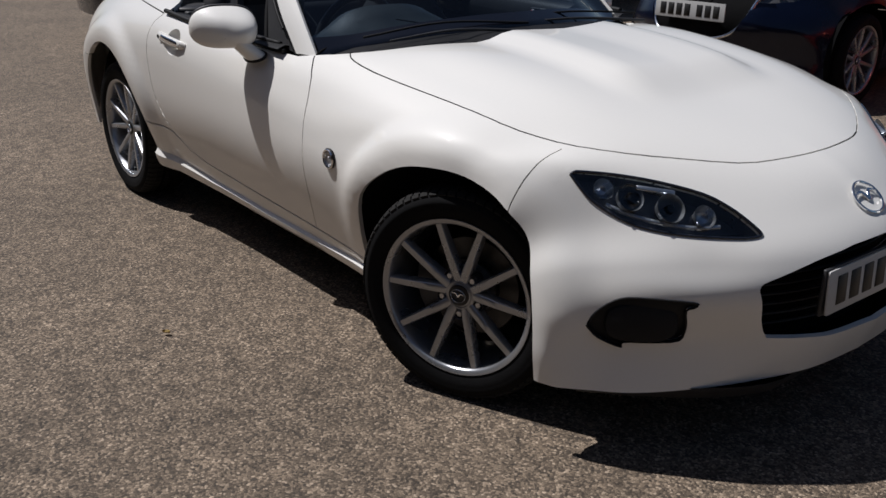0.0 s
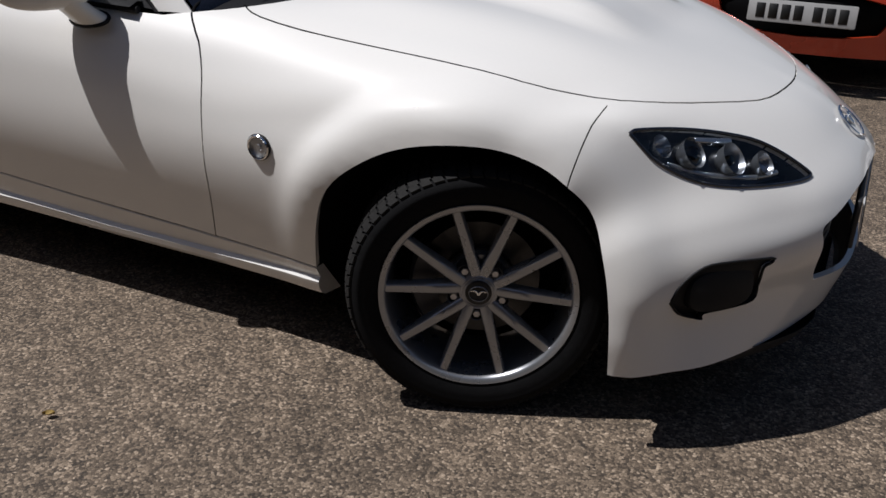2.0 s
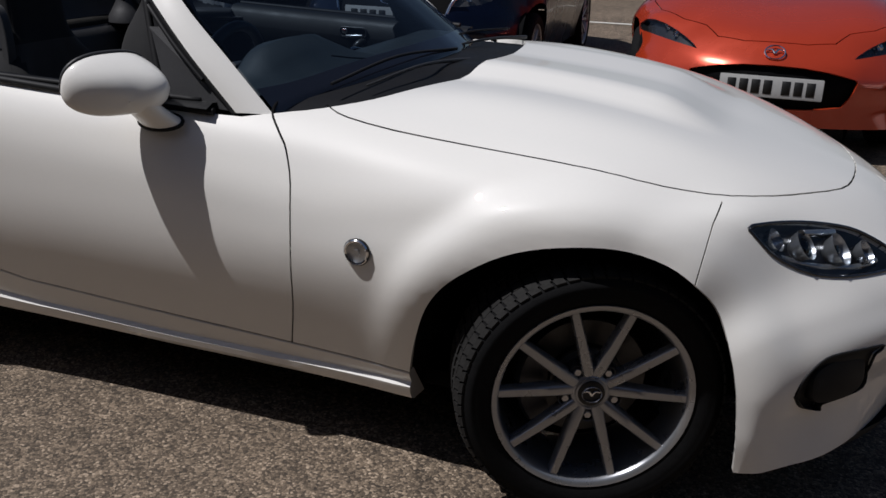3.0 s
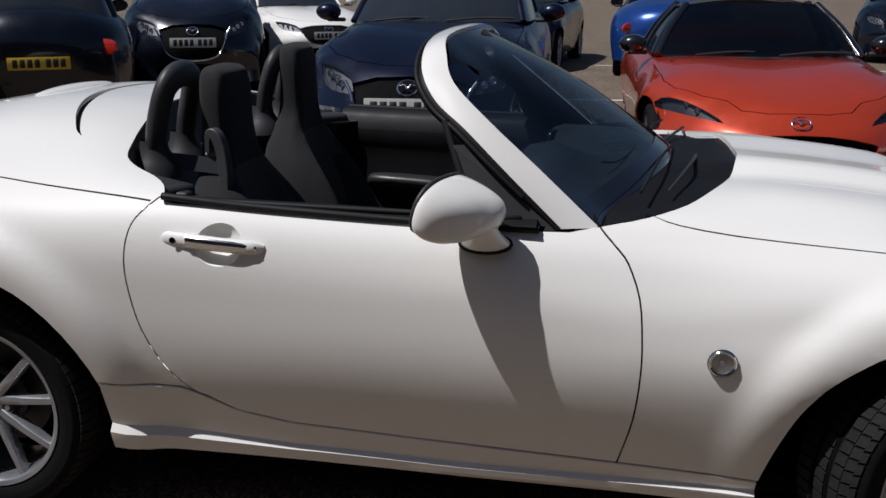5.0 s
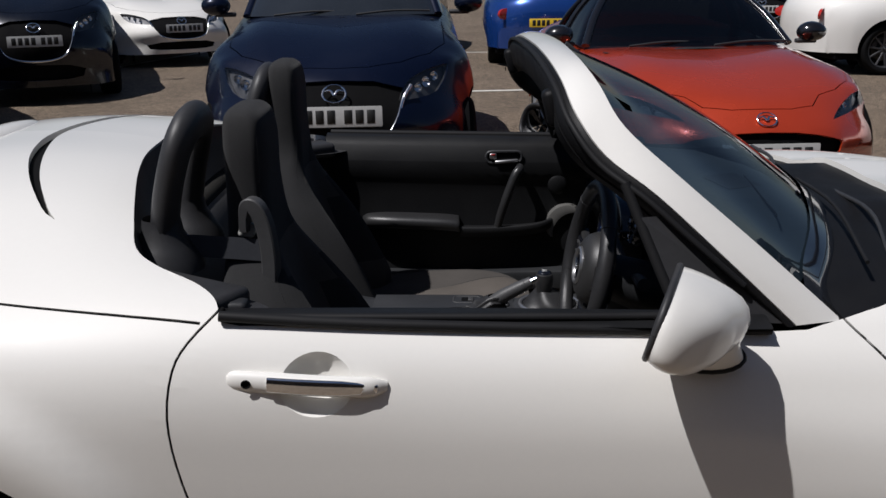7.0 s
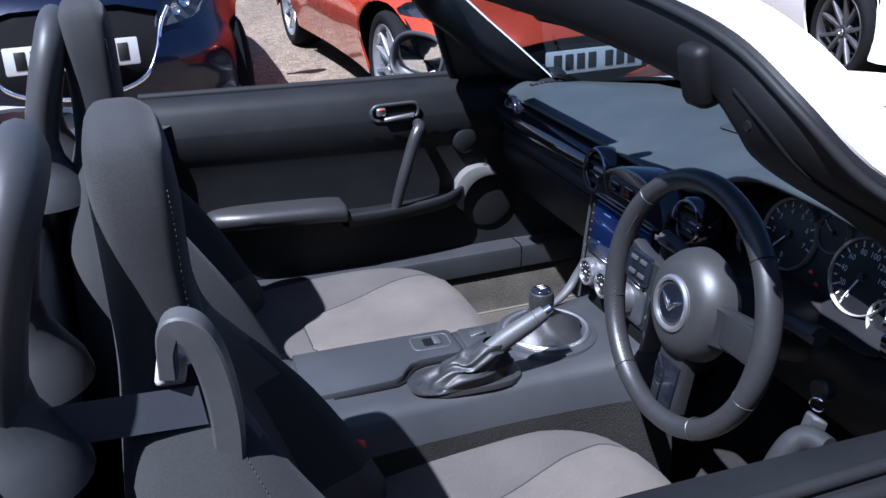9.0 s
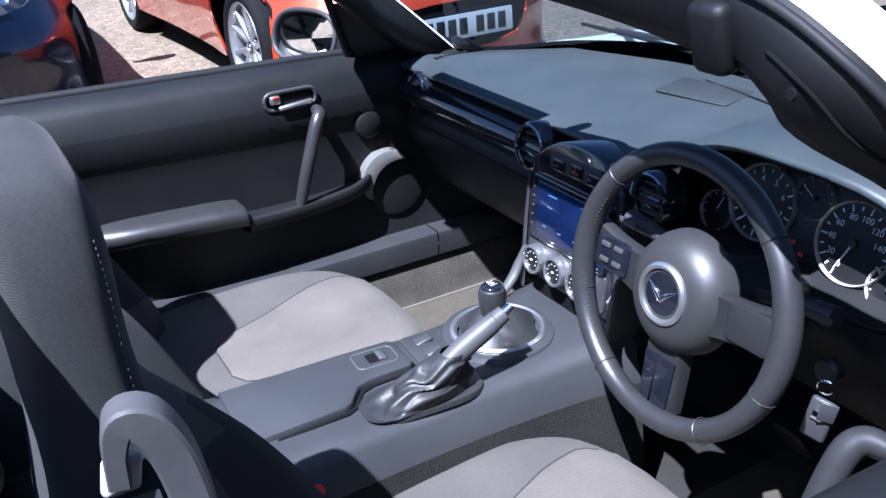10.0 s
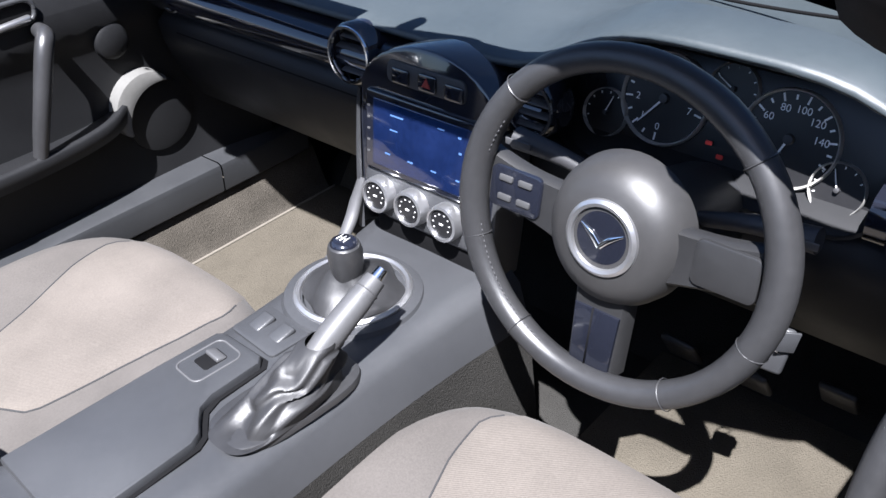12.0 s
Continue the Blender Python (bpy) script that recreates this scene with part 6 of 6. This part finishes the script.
for i, p in enumerate(loop):
    d = (loop[min(i + 1, len(loop) - 1)] - loop[max(i - 1, 0)]).normalized()
    wide = Vector((.2, 1, 0)).normalized() * .013
    n = d.cross(wide).normalized() * (.008 + .0065 * min(1, max(0, i - 4) / 11))
    rows.append([p + wide * u + n * v for u, v in ((-1, -.8), (-1, .8), (-.85, 1), (.85, 1), (1, .8), (1, -.8), (.85, -1), (-.85, -1))])
part("belt_guide", sharpen(loft(rows, close_cols=True, caps=True), 32), GREY_PLASTIC, car, "grey plastic belt guide")
blt = []
for x, y, z in ((-1.97, -.50, .875), (-1.92, -.497, .888), (-1.86, -.493, .884), (-1.785, -.488, .876)):
    blt.append([(x, y, z + .021), (x + .004, y - .003, z - .021)])
part("belt_web", loft([catmull([r[k] for r in blt], 4) for k in (0, 1)]), mat("belt_webbing", (0.052, 0.055, 0.064), 0.6, bump=0.12, bump_scale=1500), car, "dark woven seat belt")
part("buckle_tongue", box((.030, .012, .030), (-1.806, -.476, .912), (0, 15, 20), .005), mat("pale_plastic", (0.45, 0.45, 0.43), 0.5), car)


# door linings
def door_lining(s):
    d = new("door_lining")
    d.parent = car
    d["label"] = "black door panel with armrest and grip"
    f = lambda x, w, z: (x, s * w, z)
    xs = list(np.linspace(-1.80, -.80 if s > 0 else -.93, 21))
    dz = -.030 if s < 0 else 0.0
    prof = [(.790, .862 + dz), (.762, .872 + dz), (.725, .868 + dz), (.700, .845 + dz), (.688, .800), (.683, .765), (.692, .745), (.697, .70), (.694, .62), (.690, .54), (.685, .47), (.680, .425)]
    rows = []
    for w, z in prof:
        rows.append([f(x, w - .035 * max(0, (x + 1.0) / .2) ** 2 * (1 if z < .86 else .3) - .012 * (1 - abs((x + 1.3) / .5) ** 2), z + .012 * ((-x - 1.3) / .5) * (1 if z > .74 else .2)) for x in xs])
    part("top_pad", loft(rows[:5]), DOOR_BLACK, d)
    part("panel", loft(rows[4:]), DOOR_BLACK, d)
    part("top_seal", tube([f(-1.79, .775, .883 + dz), f(-1.4, .765, .874 + dz), f(-1.0, .752, .866 + dz), f(-.84 if s > 0 else -.98, .74, .862 + dz)], .010 if s > 0 else .007, 8, smooth=3), SEAL, d)
    # armrest
    rows = []
    for x, w, zt in ((-1.690, .655, .628), (-1.67, .635, .637), (-1.60, .612, .640), (-1.45, .604, .634), (-1.392, .604, .628), (-1.386, .61, .622)):
        rows.append([f(x, w_, z_) for w_, z_ in ((.70, zt), (w + .02, zt + .003), (w + .004, zt - .004), (w, zt - .016), (w + .006, zt - .034), (.70, zt - .055))])
    part("armrest", loft([catmull([r[k] for r in rows], 4) for k in range(6)]), LEATHER, d, "padded armrest")
    rows = []
    for x, w, zt in ((-1.384, .612, .606), (-1.30, .616, .604), (-1.20, .624, .606), (-1.13, .636, .612), (-1.09, .655, .622)):
        rows.append([f(x, w_, z_) for w_, z_ in ((.70, zt - .012), (w + .02, zt - .004), (w + .006, zt + .003), (w, zt - .004), (w + .004, zt - .03), (.70, zt - .055))])
    part("door_pocket_lip", loft([catmull([r[k] for r in rows], 4) for k in range(6)]), DOOR_BLACK, d)
    part("grip", tube([f(-1.196, .665, .785), f(-1.200, .640, .782), f(-1.213, .629, .765), f(-1.235, .624, .71), f(-1.255, .626, .65), f(-1.266, .632, .605)], [.012, .0145, .0145, .014, .013, .012], 14, smooth=5), LEATHER, d, "slanting pull grip")
    if s < 0:
        return d
    # latch handle in its bezel
    M = frame_axes((-1.245, .679, .815), (1, 0, 0), (0, 0, 1))
    part("latch_bezel", tube([M @ Vector((x, y, .004)) for x, y in rounded(.112, .036, .017, 4) + rounded(.112, .036, .017, 4)[:1]], .0042, 8, smooth=0), CONSOLE, d)
    # near-black plate drawn as the shaded hollow behind the lever
    part("latch_pocket", plate(rounded(.106, .031, .015), .003, M @ Matrix.Translation((0, 0, -.0005)), 0), DARK_VOID, d)
    part("latch_lever", box((.074, .010, .012), (-.010 + .018, -.012, .010), (0, 0, 4), .004), SATIN, d).matrix_local = M
    part("lock_knob", box((.022, .018, .010), (-.034, .004, .008), bevel=.004), SATIN, d).matrix_local = M
    part("lock_mark", box((.013, .005, .003), (-.034, .009, .0125), bevel=.001), RED_BUTTON, d).matrix_local = M
    # speaker pod with a pale crescent
    part("speaker_pod", lathe([(0, .006), (.050, .005), (.066, .002), (.070, -.03)], 40, "Z", m=frame_axes((-1.022, s * .675, .570), (s, 0, 0), (0, 0, 1))), DOOR_BLACK, d)
    cres = []
    for k in range(19):
        a, wd = radians(188 - 112 * k / 18), .031 * math.sin(math.pi * (k + .6) / 19.2) ** .7
        cres.append([(r * math.cos(a), r * math.sin(a), h) for r, h in ((.066, .006), (.068, .018), (.068 + wd * .5, .020), (.069 + wd, .016), (.071 + wd, -.02))])
    cres = sharpen(loft(cres), 45)
    cres.transform(frame_axes((-1.022, s * .675, .570), (s, 0, 0), (0, 0, 1)))
    part("speaker_trim", cres, mat("pale_trim", (0.105, 0.103, 0.097), 0.65), d, "pale grey trim round the loudspeaker")
    part("tweeter", lathe([(0, .004), (.024, .004), (.030, 0), (.032, -.01)], 28, "Z", m=frame_axes((-1.075, s * .676, .725), (s, 0, 0), (0, 0, 1))), DOOR_BLACK, d)
    return d


door_lining(1)
door_lining(-1)

# mirror, visors, roof catches on the screen header
rv = new("rear_view_mirror")
rv.parent = car
rv["label"] = "black rear-view mirror on the windscreen"
mb = plate(rounded(.235, .066, .026), .022, frame_axes((-1.130, .010, 1.128), (.20, -1, 0), (-.20, 0, 1)), .008)
part("mirror_case", mb, BLACK_PLASTIC, rv)
part("mirror_face", plate(rounded(.222, .054, .022), .001, frame_axes((-1.130, .010, 1.128), (.20, -1, 0), (-.20, 0, 1)) @ Matrix.Translation((0, 0, .0225)), 0), MIRROR, rv)
part("mirror_stalk", tube([(-1.118, .010, 1.14), (-1.115, .0, 1.165), (-1.16, .0, 1.205)], .010, 10, smooth=4), BLACK_PLASTIC, rv)
for s in (-1, 1):
    vis = loft([[(-1.205 + dx, y * s, 1.186 + dz) for y in (.10, .25, .38, .47)] for dx, dz in ((0, -.012), (.02, -.008), (.10, -.055), (.105, -.066), (.02, -.026), (-.01, -.020))], close_rows=True)
    part("sun_visor", vis, HEADLINING, car, "folded black sun visor")
    part("roof_catch", box((.028, .044, .068), (-1.243, s * .460, 1.128), (0, -14, 0), .010), HEADLINING, car)
    part("trim_button", lathe([(0, .002), (.005, .002), (.006, 0)], 14, "Z", m=frame_axes((-1.250, s * .555, 1.098), (0, -1, 0), (0, 0, 1))), DARK_VOID, car)

# pedals
for y, x in ((-.27, -.80), (-.38, -.80), (-.49, -.76)):
    part("pedal", box((.012, .055, .07), (x, y, .37), (0, -35, 0), .006), BLACK_PLASTIC, car)


# ---- the other parked cars ----
PANE = mat("car_window", (0.020, 0.023, 0.027), 0.05, coat=1.0, vary=0.3, scale=2)
SHIELD = [(.02, .640), (-.22, .632), (-.385, .600), (-.36, .50), (-.30, .41), (-.16, .372), (.02, .365)]
SLIM_HL = [(-.15, -.070), (-.10, -.032), (-.02, -.010), (.08, .006), (.2, .010), (.3, .005), (.38, -.004), (.425, -.016), (.36, -.030), (.26, -.050), (.15, -.068), (.05, -.082), (-.06, -.096), (-.12, -.096)]
LOW_MOUTH = [(.02, .345), (-.30, .335), (-.46, .30), (-.43, .25), (-.30, .238), (.02, .235)]


def parked_car(name, label, paint, place, heading, size, shield=True, soft_top=False, roof=(1.47, -1.30, -2.55), alloy=None, group="parked cars", front=True, rear=True):
    """A car in the same proportions as the skin net, stretched to size = (length, width, height factor)."""
    sx, sy, sz = size
    h = Vector((*heading, 0)).normalized()
    za, zb_ = rise(place[1]), rise(place[1] - 2.33 * sx * h.y)
    nose = Vector((h.x, h.y, (za - zb_) / (2.33 * sx))).normalized()
    left = Vector((-h.y, h.x, 0))
    up = nose.cross(left)
    at = Matrix(((nose.x, left.x, up.x, place[0]), (nose.y, left.y, up.y, place[1]), (nose.z, left.z, up.z, za), (0, 0, 0, 1)))
    c = thing(name, label, "car", group, at)
    grid = spline_grid([[(x, -w, z) for x, w, z in row] for row in NET], 4, 4)
    b = loft(grid)
    if sum(f.normal.z for f in b.faces if f.calc_center_median().z > 0.7) < 0:
        bmesh.ops.reverse_faces(b, faces=b.faces)
    lamps = cut(b, HL if shield else SLIM_HL, HL_VIEW, lambda q: q.x > .04 and q.z > .5)
    lamp_sheet = lift(b, lamps)
    bmesh.ops.delete(b, geom=lamps, context="FACES")
    grs = cut(b, SHIELD if shield else GRILLE, FRONT, lambda q: q.x > .5)
    gr_sheet = lift(b, grs)
    bmesh.ops.delete(b, geom=grs, context="FACES")
    low_sheet = None
    if shield:
        ls = cut(b, LOW_MOUTH, FRONT, lambda q: q.x > .5)
        low_sheet = lift(b, ls)
        bmesh.ops.delete(b, geom=ls, context="FACES")

    def fit_size(m):
        for v in m.verts:
            x, y, z = v.co
            zz = z if z < .18 else .18 + (z - .18) * sz
            v.co = (x * sx, y * sy, zz)
        return m

    for m in (b, lamp_sheet, gr_sheet) + ((low_sheet,) if low_sheet else ()):
        fit_size(m)
    ax0, ax1 = 0.0, -2.33 * sx
    r = .345 if shield else .328
    bmesh.ops.delete(b, geom=cut(b, circle(ax0 - .01, .31, r, 32), SIDE), context="FACES")
    bmesh.ops.delete(b, geom=cut(b, circle(ax1, .31, r, 32), SIDE), context="FACES")
    slit(b, [(-.72 * sx, .95 * sz), (-.70 * sx, .6), (-.74 * sx, .27)], .006, SIDE, lambda q: q.y < -.6)
    slit(b, [(-1.86 * sx, .95 * sz), (-1.88 * sx, .7), (-1.80 * sx, .45), (-1.7 * sx, .30)], .006, SIDE, lambda q: q.y < -.6)
    zc = lambda z: .18 + (z - .18) * sz
    slit(b, [(.495 * sx, .01), (.47 * sx, -.19 * sy), (.39 * sx, -.38 * sy), (.25 * sx, -.555 * sy), (.06 * sx, -.654 * sy), (-.62 * sx, -.676 * sy)] if shield else
         [(.60 * sx, .01), (.585 * sx, -.16 * sy), (.53 * sx, -.30 * sy), (.43 * sx, -.37 * sy), (.34 * sx, -.50 * sy), (.18 * sx, -.64 * sy), (.0, -.70 * sy), (-.62 * sx, -.72 * sy)], .005, TOP, lambda q: q.z > .56)
    rim(b, .012, lambda e: all(abs(v.co.y) < 2e-3 for v in e.verts))
    part("body", mirrored(b, True), paint, c)
    b.free()
    for s in (-1, 1):
        lm = new("headlight")
        lm.parent = c
        sheet = lamp_sheet.copy()
        sheet.normal_update()
        inner = sheet.copy()
        for v in inner.verts:
            v.co -= v.normal * .035
        walls = sheet.copy()
        front_ = walls.faces[:]
        rim(walls, .036)
        bmesh.ops.delete(walls, geom=front_, context="FACES")
        inner = merge(inner, walls)
        if s > 0:
            sheet2, inner2 = mirrored(sheet), mirrored(inner)
            sheet.free(), inner.free()
            sheet, inner = sheet2, inner2
        part("lens", sheet, CLEAR, lm).visible_shadow = False
        part("housing", inner, ALLOY_DARK if shield else LAMP_DARK, lm)
        for u, v, rr in ((.13, -.008, .026), (.215, -.010, .030), (.30, -.012, .026)) if shield else ((.10, -.004, .017), (.20, -.012, .018)):
            p = HL_VIEW @ Vector((u, v, -.040))
            p = Vector((p.x * sx, p.y * sy * -s, zc(p.z)))
            if s > 0:
                p.y = abs(p.y)
            part("reflector", lathe([(rr, 0), (rr * .8, -.012), (0, -.024)], 18, "Z", m=frame_axes(p, (.5 * -s * -1, .86, 0) if s < 0 else (-.5, .86, 0), (-.3, 0, .95))), CHROME, lm)
    # mouth sheets set back and coloured near-black for the shade inside
    for m in (gr_sheet,) + ((low_sheet,) if low_sheet else ()):
        for v in m.verts:
            v.co.x -= .035
        part("grille", mirrored(m, True), DARK_VOID, c)
        m.free()
    # frame bar of the grille, slats, badge and plate
    if shield:
        line = [(x * sx - .03, y * sy, zc(z)) for x, y, z in ((.555, -.43, .612), (.60, -.385, .56), (.65, -.350, .48), (.70, -.285, .41), (.735, -.17, .378), (.755, 0, .368), (.735, .17, .378), (.70, .285, .41), (.65, .350, .48), (.60, .385, .56), (.555, .43, .612))]
        part("grille_bar", tube([(x + .035, y, z) for x, y, z in line], .011, 8, smooth=4), CHROME, c, "curved chrome grille bar")
        for k in range(6):
            zz = .41 + .033 * k
            part("grille_slat", tube([((.70 - .9 * (zz - .45)) * sx - .05 - .2 * (y * y), y * sy, zc(zz)) for y in (-.24, -.12, 0, .12, .24)], .006, 6, smooth=2), GLOSS_BLACK, c)
    if front:
        bx = (.668 if not shield else .660) * sx
        part("badge", emblem(frame_axes((bx + .005, 0, zc(.585 if not shield else .590)), (0, 1, 0), (-.7 if not shield else -.5, 0, .7)), .068 if shield else .055), CHROME, c)
        number_plate(frame_axes(((.750 if shield else .755) * sx + .012, 0, zc(.505 if shield else .412)), (0, 1, 0), (-.05, 0, 1)), c, PLATE_WHITE)
        part("plate_mount", box((.03, .50, .10), ((.750 if shield else .755) * sx - .006, 0, zc(.505 if shield else .412)), bevel=.006), BLACK_PLASTIC, c)
    if rear:
        number_plate(frame_axes((-3.205 * sx, 0, zc(.56)), (0, -1, 0), (.03, 0, 1)), c, PLATE_YELLOW)
    # tail lamps
    for s in (-1, 1):
        tl = lathe([(0, .014), (.06, .012), (.10, .004), (.105, -.03)], 24, "Z")
        bmesh.ops.scale(tl, vec=(1.25, .72, 1), verts=tl.verts)
        tl.transform(frame_axes((-3.055 * sx, s * .555 * sy, zc(.66)), (.62 * s, -.78, 0), (.12, 0, 1)))
        part("tail_lamp", tl, RED_LENS, c)
    # greenhouse
    zb = zc(.84)
    zr, xr0, xr1 = roof
    if not soft_top:
        base = [(-.56, 0), (-.62, .35), (-.78, .66), (-1.3, .735), (-2.0, .735), (-2.55, .70), (-2.85, .55), (-2.95, 0)]
        top = [(xr0, 0), (xr0 - .015, .30), (xr0 - .06, .50), (xr0 - .35, .565), ((xr0 + xr1) / 2 - .2, .565), (xr1 + .1, .54), (xr1 - .02, .42), (xr1 - .06, 0)]
    else:
        base = [(-.56, 0), (-.62, .35), (-.80, .68), (-1.1, .72), (-1.5, .72), (-1.85, .70), (-2.10, .55), (-2.2, 0)]
        top = [(-1.22, 0), (-1.225, .30), (-1.24, .46), (-1.36, .50), (-1.5, .50), (-1.65, .48), (-1.75, .36), (-1.78, 0)]
        zr = 1.21
    base3 = [(x * sx, -w * sy, zb + .02 * (1 if i > 1 else 1.4)) for i, (x, w) in enumerate(base)]
    top3 = [(x * sx, -w * sy, zr - .06 * (w / .55) ** 2) for x, w in top]
    rows = []
    for t in np.linspace(0, 1, 7):
        t = float(t)
        row = []
        for i, (p, q) in enumerate(zip(base3, top3)):
            p, q = Vector(p), Vector(q)
            bow = Vector((.35 if i < 3 else 0, -.55 if 1 < i < 6 else 0, .5)) * .03 * math.sin(math.pi * t)
            row.append(p.lerp(q, t) + bow)
        rows.append(catmull(row, 4))
    g = loft(rows)
    part("glass_house", mirrored(g, True), PANE if not soft_top else DARK_GLASS, c, "dark tinted windows")
    g.free()
    roofm = loft([[(p[0] * k + (xr0 + xr1) / 2 * sx * (1 - k) if not soft_top else p[0], p[1] * k, p[2] + .045 * (1 - k * k) + .006) for p in catmull(top3, 3)] for k in (1.04, 1.0, .8, .5, .2, 0.0)])
    part("roof", mirrored(roofm, True), (BLACK_PLASTIC if soft_top else paint), c, "black fabric roof" if soft_top else "")
    roofm.free()
    # pillars
    for i0, wd in ((2, .030), (4, .028), (5, .045)):
        a, q = Vector(base3[i0]), Vector(top3[i0])
        pil = tube([a + Vector((0, -.004, 0)), a.lerp(q, .5) + Vector((.012 if i0 < 3 else 0, -.020, .016)), q + Vector((0, -.004, .01))], wd, 8, smooth=4, flat=.7)
        part("pillar", mirrored(pil), BLACK_PAINT if soft_top else paint, c)
        part("pillar", pil, BLACK_PAINT if soft_top else paint, c)
    # mirrors, wipers
    for s in (-1, 1):
        mbm = lathe([(0, .09), (.04, .08), (.07, .05), (.08, .0), (.075, -.01), (0, -.012)], 20, "X")
        bmesh.ops.scale(mbm, vec=(1, 1.25, .85), verts=mbm.verts)
        mbm.transform(Matrix.Translation((-.86 * sx, s * (.80 * sy + (.055 if soft_top else .085)), zb + .09)))
        part("door_mirror", mbm, BLACK_PAINT if soft_top else paint, c)
        part("mirror_foot", box((.05, .14, .03), (-.85 * sx, s * (.80 * sy + .02), zb + .03), bevel=.01), BLACK_PLASTIC, c)
    part("scuttle_panel", loft([[(x * sx, y * sy, zb + .022 - .02 * (y / .6) ** 2) for y in np.linspace(-.62, .62, 9)] for x in (-.47, -.60)]), BLACK_PLASTIC, c)
    for y0 in (-.45, .10):
        part("wiper", tube([(-.55 * sx, y0 * sy, zb + .035), (-.60 * sx, (y0 + .25) * sy, zb + .055), (-.63 * sx, (y0 + .5) * sy, zb + .05)], .008, 6, smooth=3), BLACK_PLASTIC, c)
    # underside and wheels
    part("underbody", box((3.3 * sx, 1.40 * sy, .12), (-1.25 * sx, 0, .23), bevel=.02), DARK_VOID, c)
    part("inner_block", box((.42 * sx, .9, .30), (.10, 0, .42), bevel=.05), DARK_VOID, c)
    for x in (ax0, ax1):
        for s in (-1, 1):
            lin = lathe([(r + .006, .0), (r + .01, -.28), (.05, -.30)], 28, "Z")
            lin.transform(Matrix.Translation((x, s * (.79 if shield else .745) * sy, .31)) @ (pose(0, 0, 0, 90, 0, 0) if s < 0 else pose(0, 0, 0, -90, 0, 0)))
            bmesh.ops.delete(lin, geom=[f for f in lin.faces if f.calc_center_median().z < .14], context="FACES")
            part("wheel_liner", lin, DARK_VOID, c)
            w = proto_wheel[alloy or "grey"]
            for_child = copy_thing(w, wheel_pose(x, s * (.825 if shield else .785) * sy, .296, 0, 11 * x + 20 * s, s))
            for_child.parent = c
    return c


proto_wheel = {}
_store = new("wheel_store")
for key_, am in (("grey", ALLOY), ("dark", ALLOY_DARK)):
    proto_wheel[key_] = make_wheel("wheel", "alloy wheel with a black tyre", _store, Matrix.Identity(4), am, detail=False)

parked_car("red_roadster", "orange-red roadster with black fabric roof, parked nose out", RED_PAINT, (.267, 3.318), (.031, -1), (1.0, 1.01, .97), shield=False, soft_top=True)
parked_car("blue_hatchback", "dark blue hatchback with chrome grille bar, parked nose out", BLUE_PAINT, (-2.046, 3.52), (.053, -.999), (1.0, .98, 1.29))
parked_car("navy_hatchback", "navy blue car standing across the lane", NAVY_PAINT, (-5.85, 8.05), (.40, -.91), (1.05, 1.0, 1.50), roof=(1.60, -1.35, -2.7))
parked_car("white_saloon", "white saloon with a dark grille in the far row", WHITE_PAINT, (-5.45, 11.60), (.55, -.83), (1.18, 1.07, 1.10), roof=(1.44, -1.35, -2.5))
parked_car("bright_blue_roadster", "bright blue roadster seen from behind", BRIGHT_BLUE, (.2, 13.3), (.05, 1), (1.0, 1.0, 1.1), shield=False, soft_top=True)
parked_car("black_hatchback", "black hatchback in the far row", NAVY_PAINT, (4.1, 13.8), (-.3, -.95), (1.0, 1.0, 1.20))
parked_car("white_hatchback", "white car with dark wheels standing across behind the red roadster", WHITE_PAINT, (6.28, 9.9), (.999, .04), (1.0, 1.0, 1.1), alloy="dark", rear=False)
parked_car("white_coupe", "white car with dark alloy wheels beside the red roadster", WHITE_PAINT, (2.93, 2.90), (-.16, -.99), (1.0, 1.0, 1.0), shield=False, soft_top=True, alloy="dark")
parked_car("dark_estate", "dark blue car seen from behind", NAVY_PAINT, (-7.65, 7.55), (-.55, .83), (1.05, 1.02, 1.25))
parked_car("dark_saloon", "dark car parked apart at the edge of the lane", NAVY_PAINT, (-7.0, 3.9), (.1, 1), (1.05, 1.02, 1.15))
parked_car("dark_hatchback", "dark blue hatchback in the far row", NAVY_PAINT, (-2.35, 11.5), (-.1, -1), (1.0, 1.0, 1.2))
for o in [_store, *_store.children_recursive]:
    bpy.data.objects.remove(o)

# painted bay lines and a few dry leaves on the ground
for a, q in (((-6.9, 8.3), (-5.2, 13.1)), ((-3.6, 7.9), (2.4, 8.3)), ((-1.0, 12.4), (4.0, 12.0))):
    a, q = Vector((*a, 0)), Vector((*q, 0))
    d = (q - a).normalized()
    n = Vector((-d.y, d.x, 0)) * .05
    ln = loft([[a.lerp(q, t) - n + Vector((0, 0, .005 + rise(a.lerp(q, t).y))), a.lerp(q, t) + n + Vector((0, 0, .005 + rise(a.lerp(q, t).y)))] for t in np.linspace(0, 1, 33).tolist()])
    tagged(link_mesh("bay_line", ln, LINE_PAINT, smooth=False), "worn white bay line painted on the tarmac", "road marking", kind="structure")


def dry_leaf(x, y, turn, size):
    b = loft([[(u * size, v * size * math.sin(math.pi * (u + .5)) * .32, .006 + .25 * size * abs(v) ** 2 + .1 * size * u * u) for v in (-1, -.5, 0, .5, 1)] for u in (-.5, -.3, -.1, .1, .3, .5)])
    b.transform(pose(x, y, .002, 0, 0, turn))
    return tagged(link_mesh("dry_leaf", b, LEAF), "small dry yellow leaf lying on the tarmac", "leaf", "fallen leaves")


dry_leaf(-.824, -1.274, 35, .028)
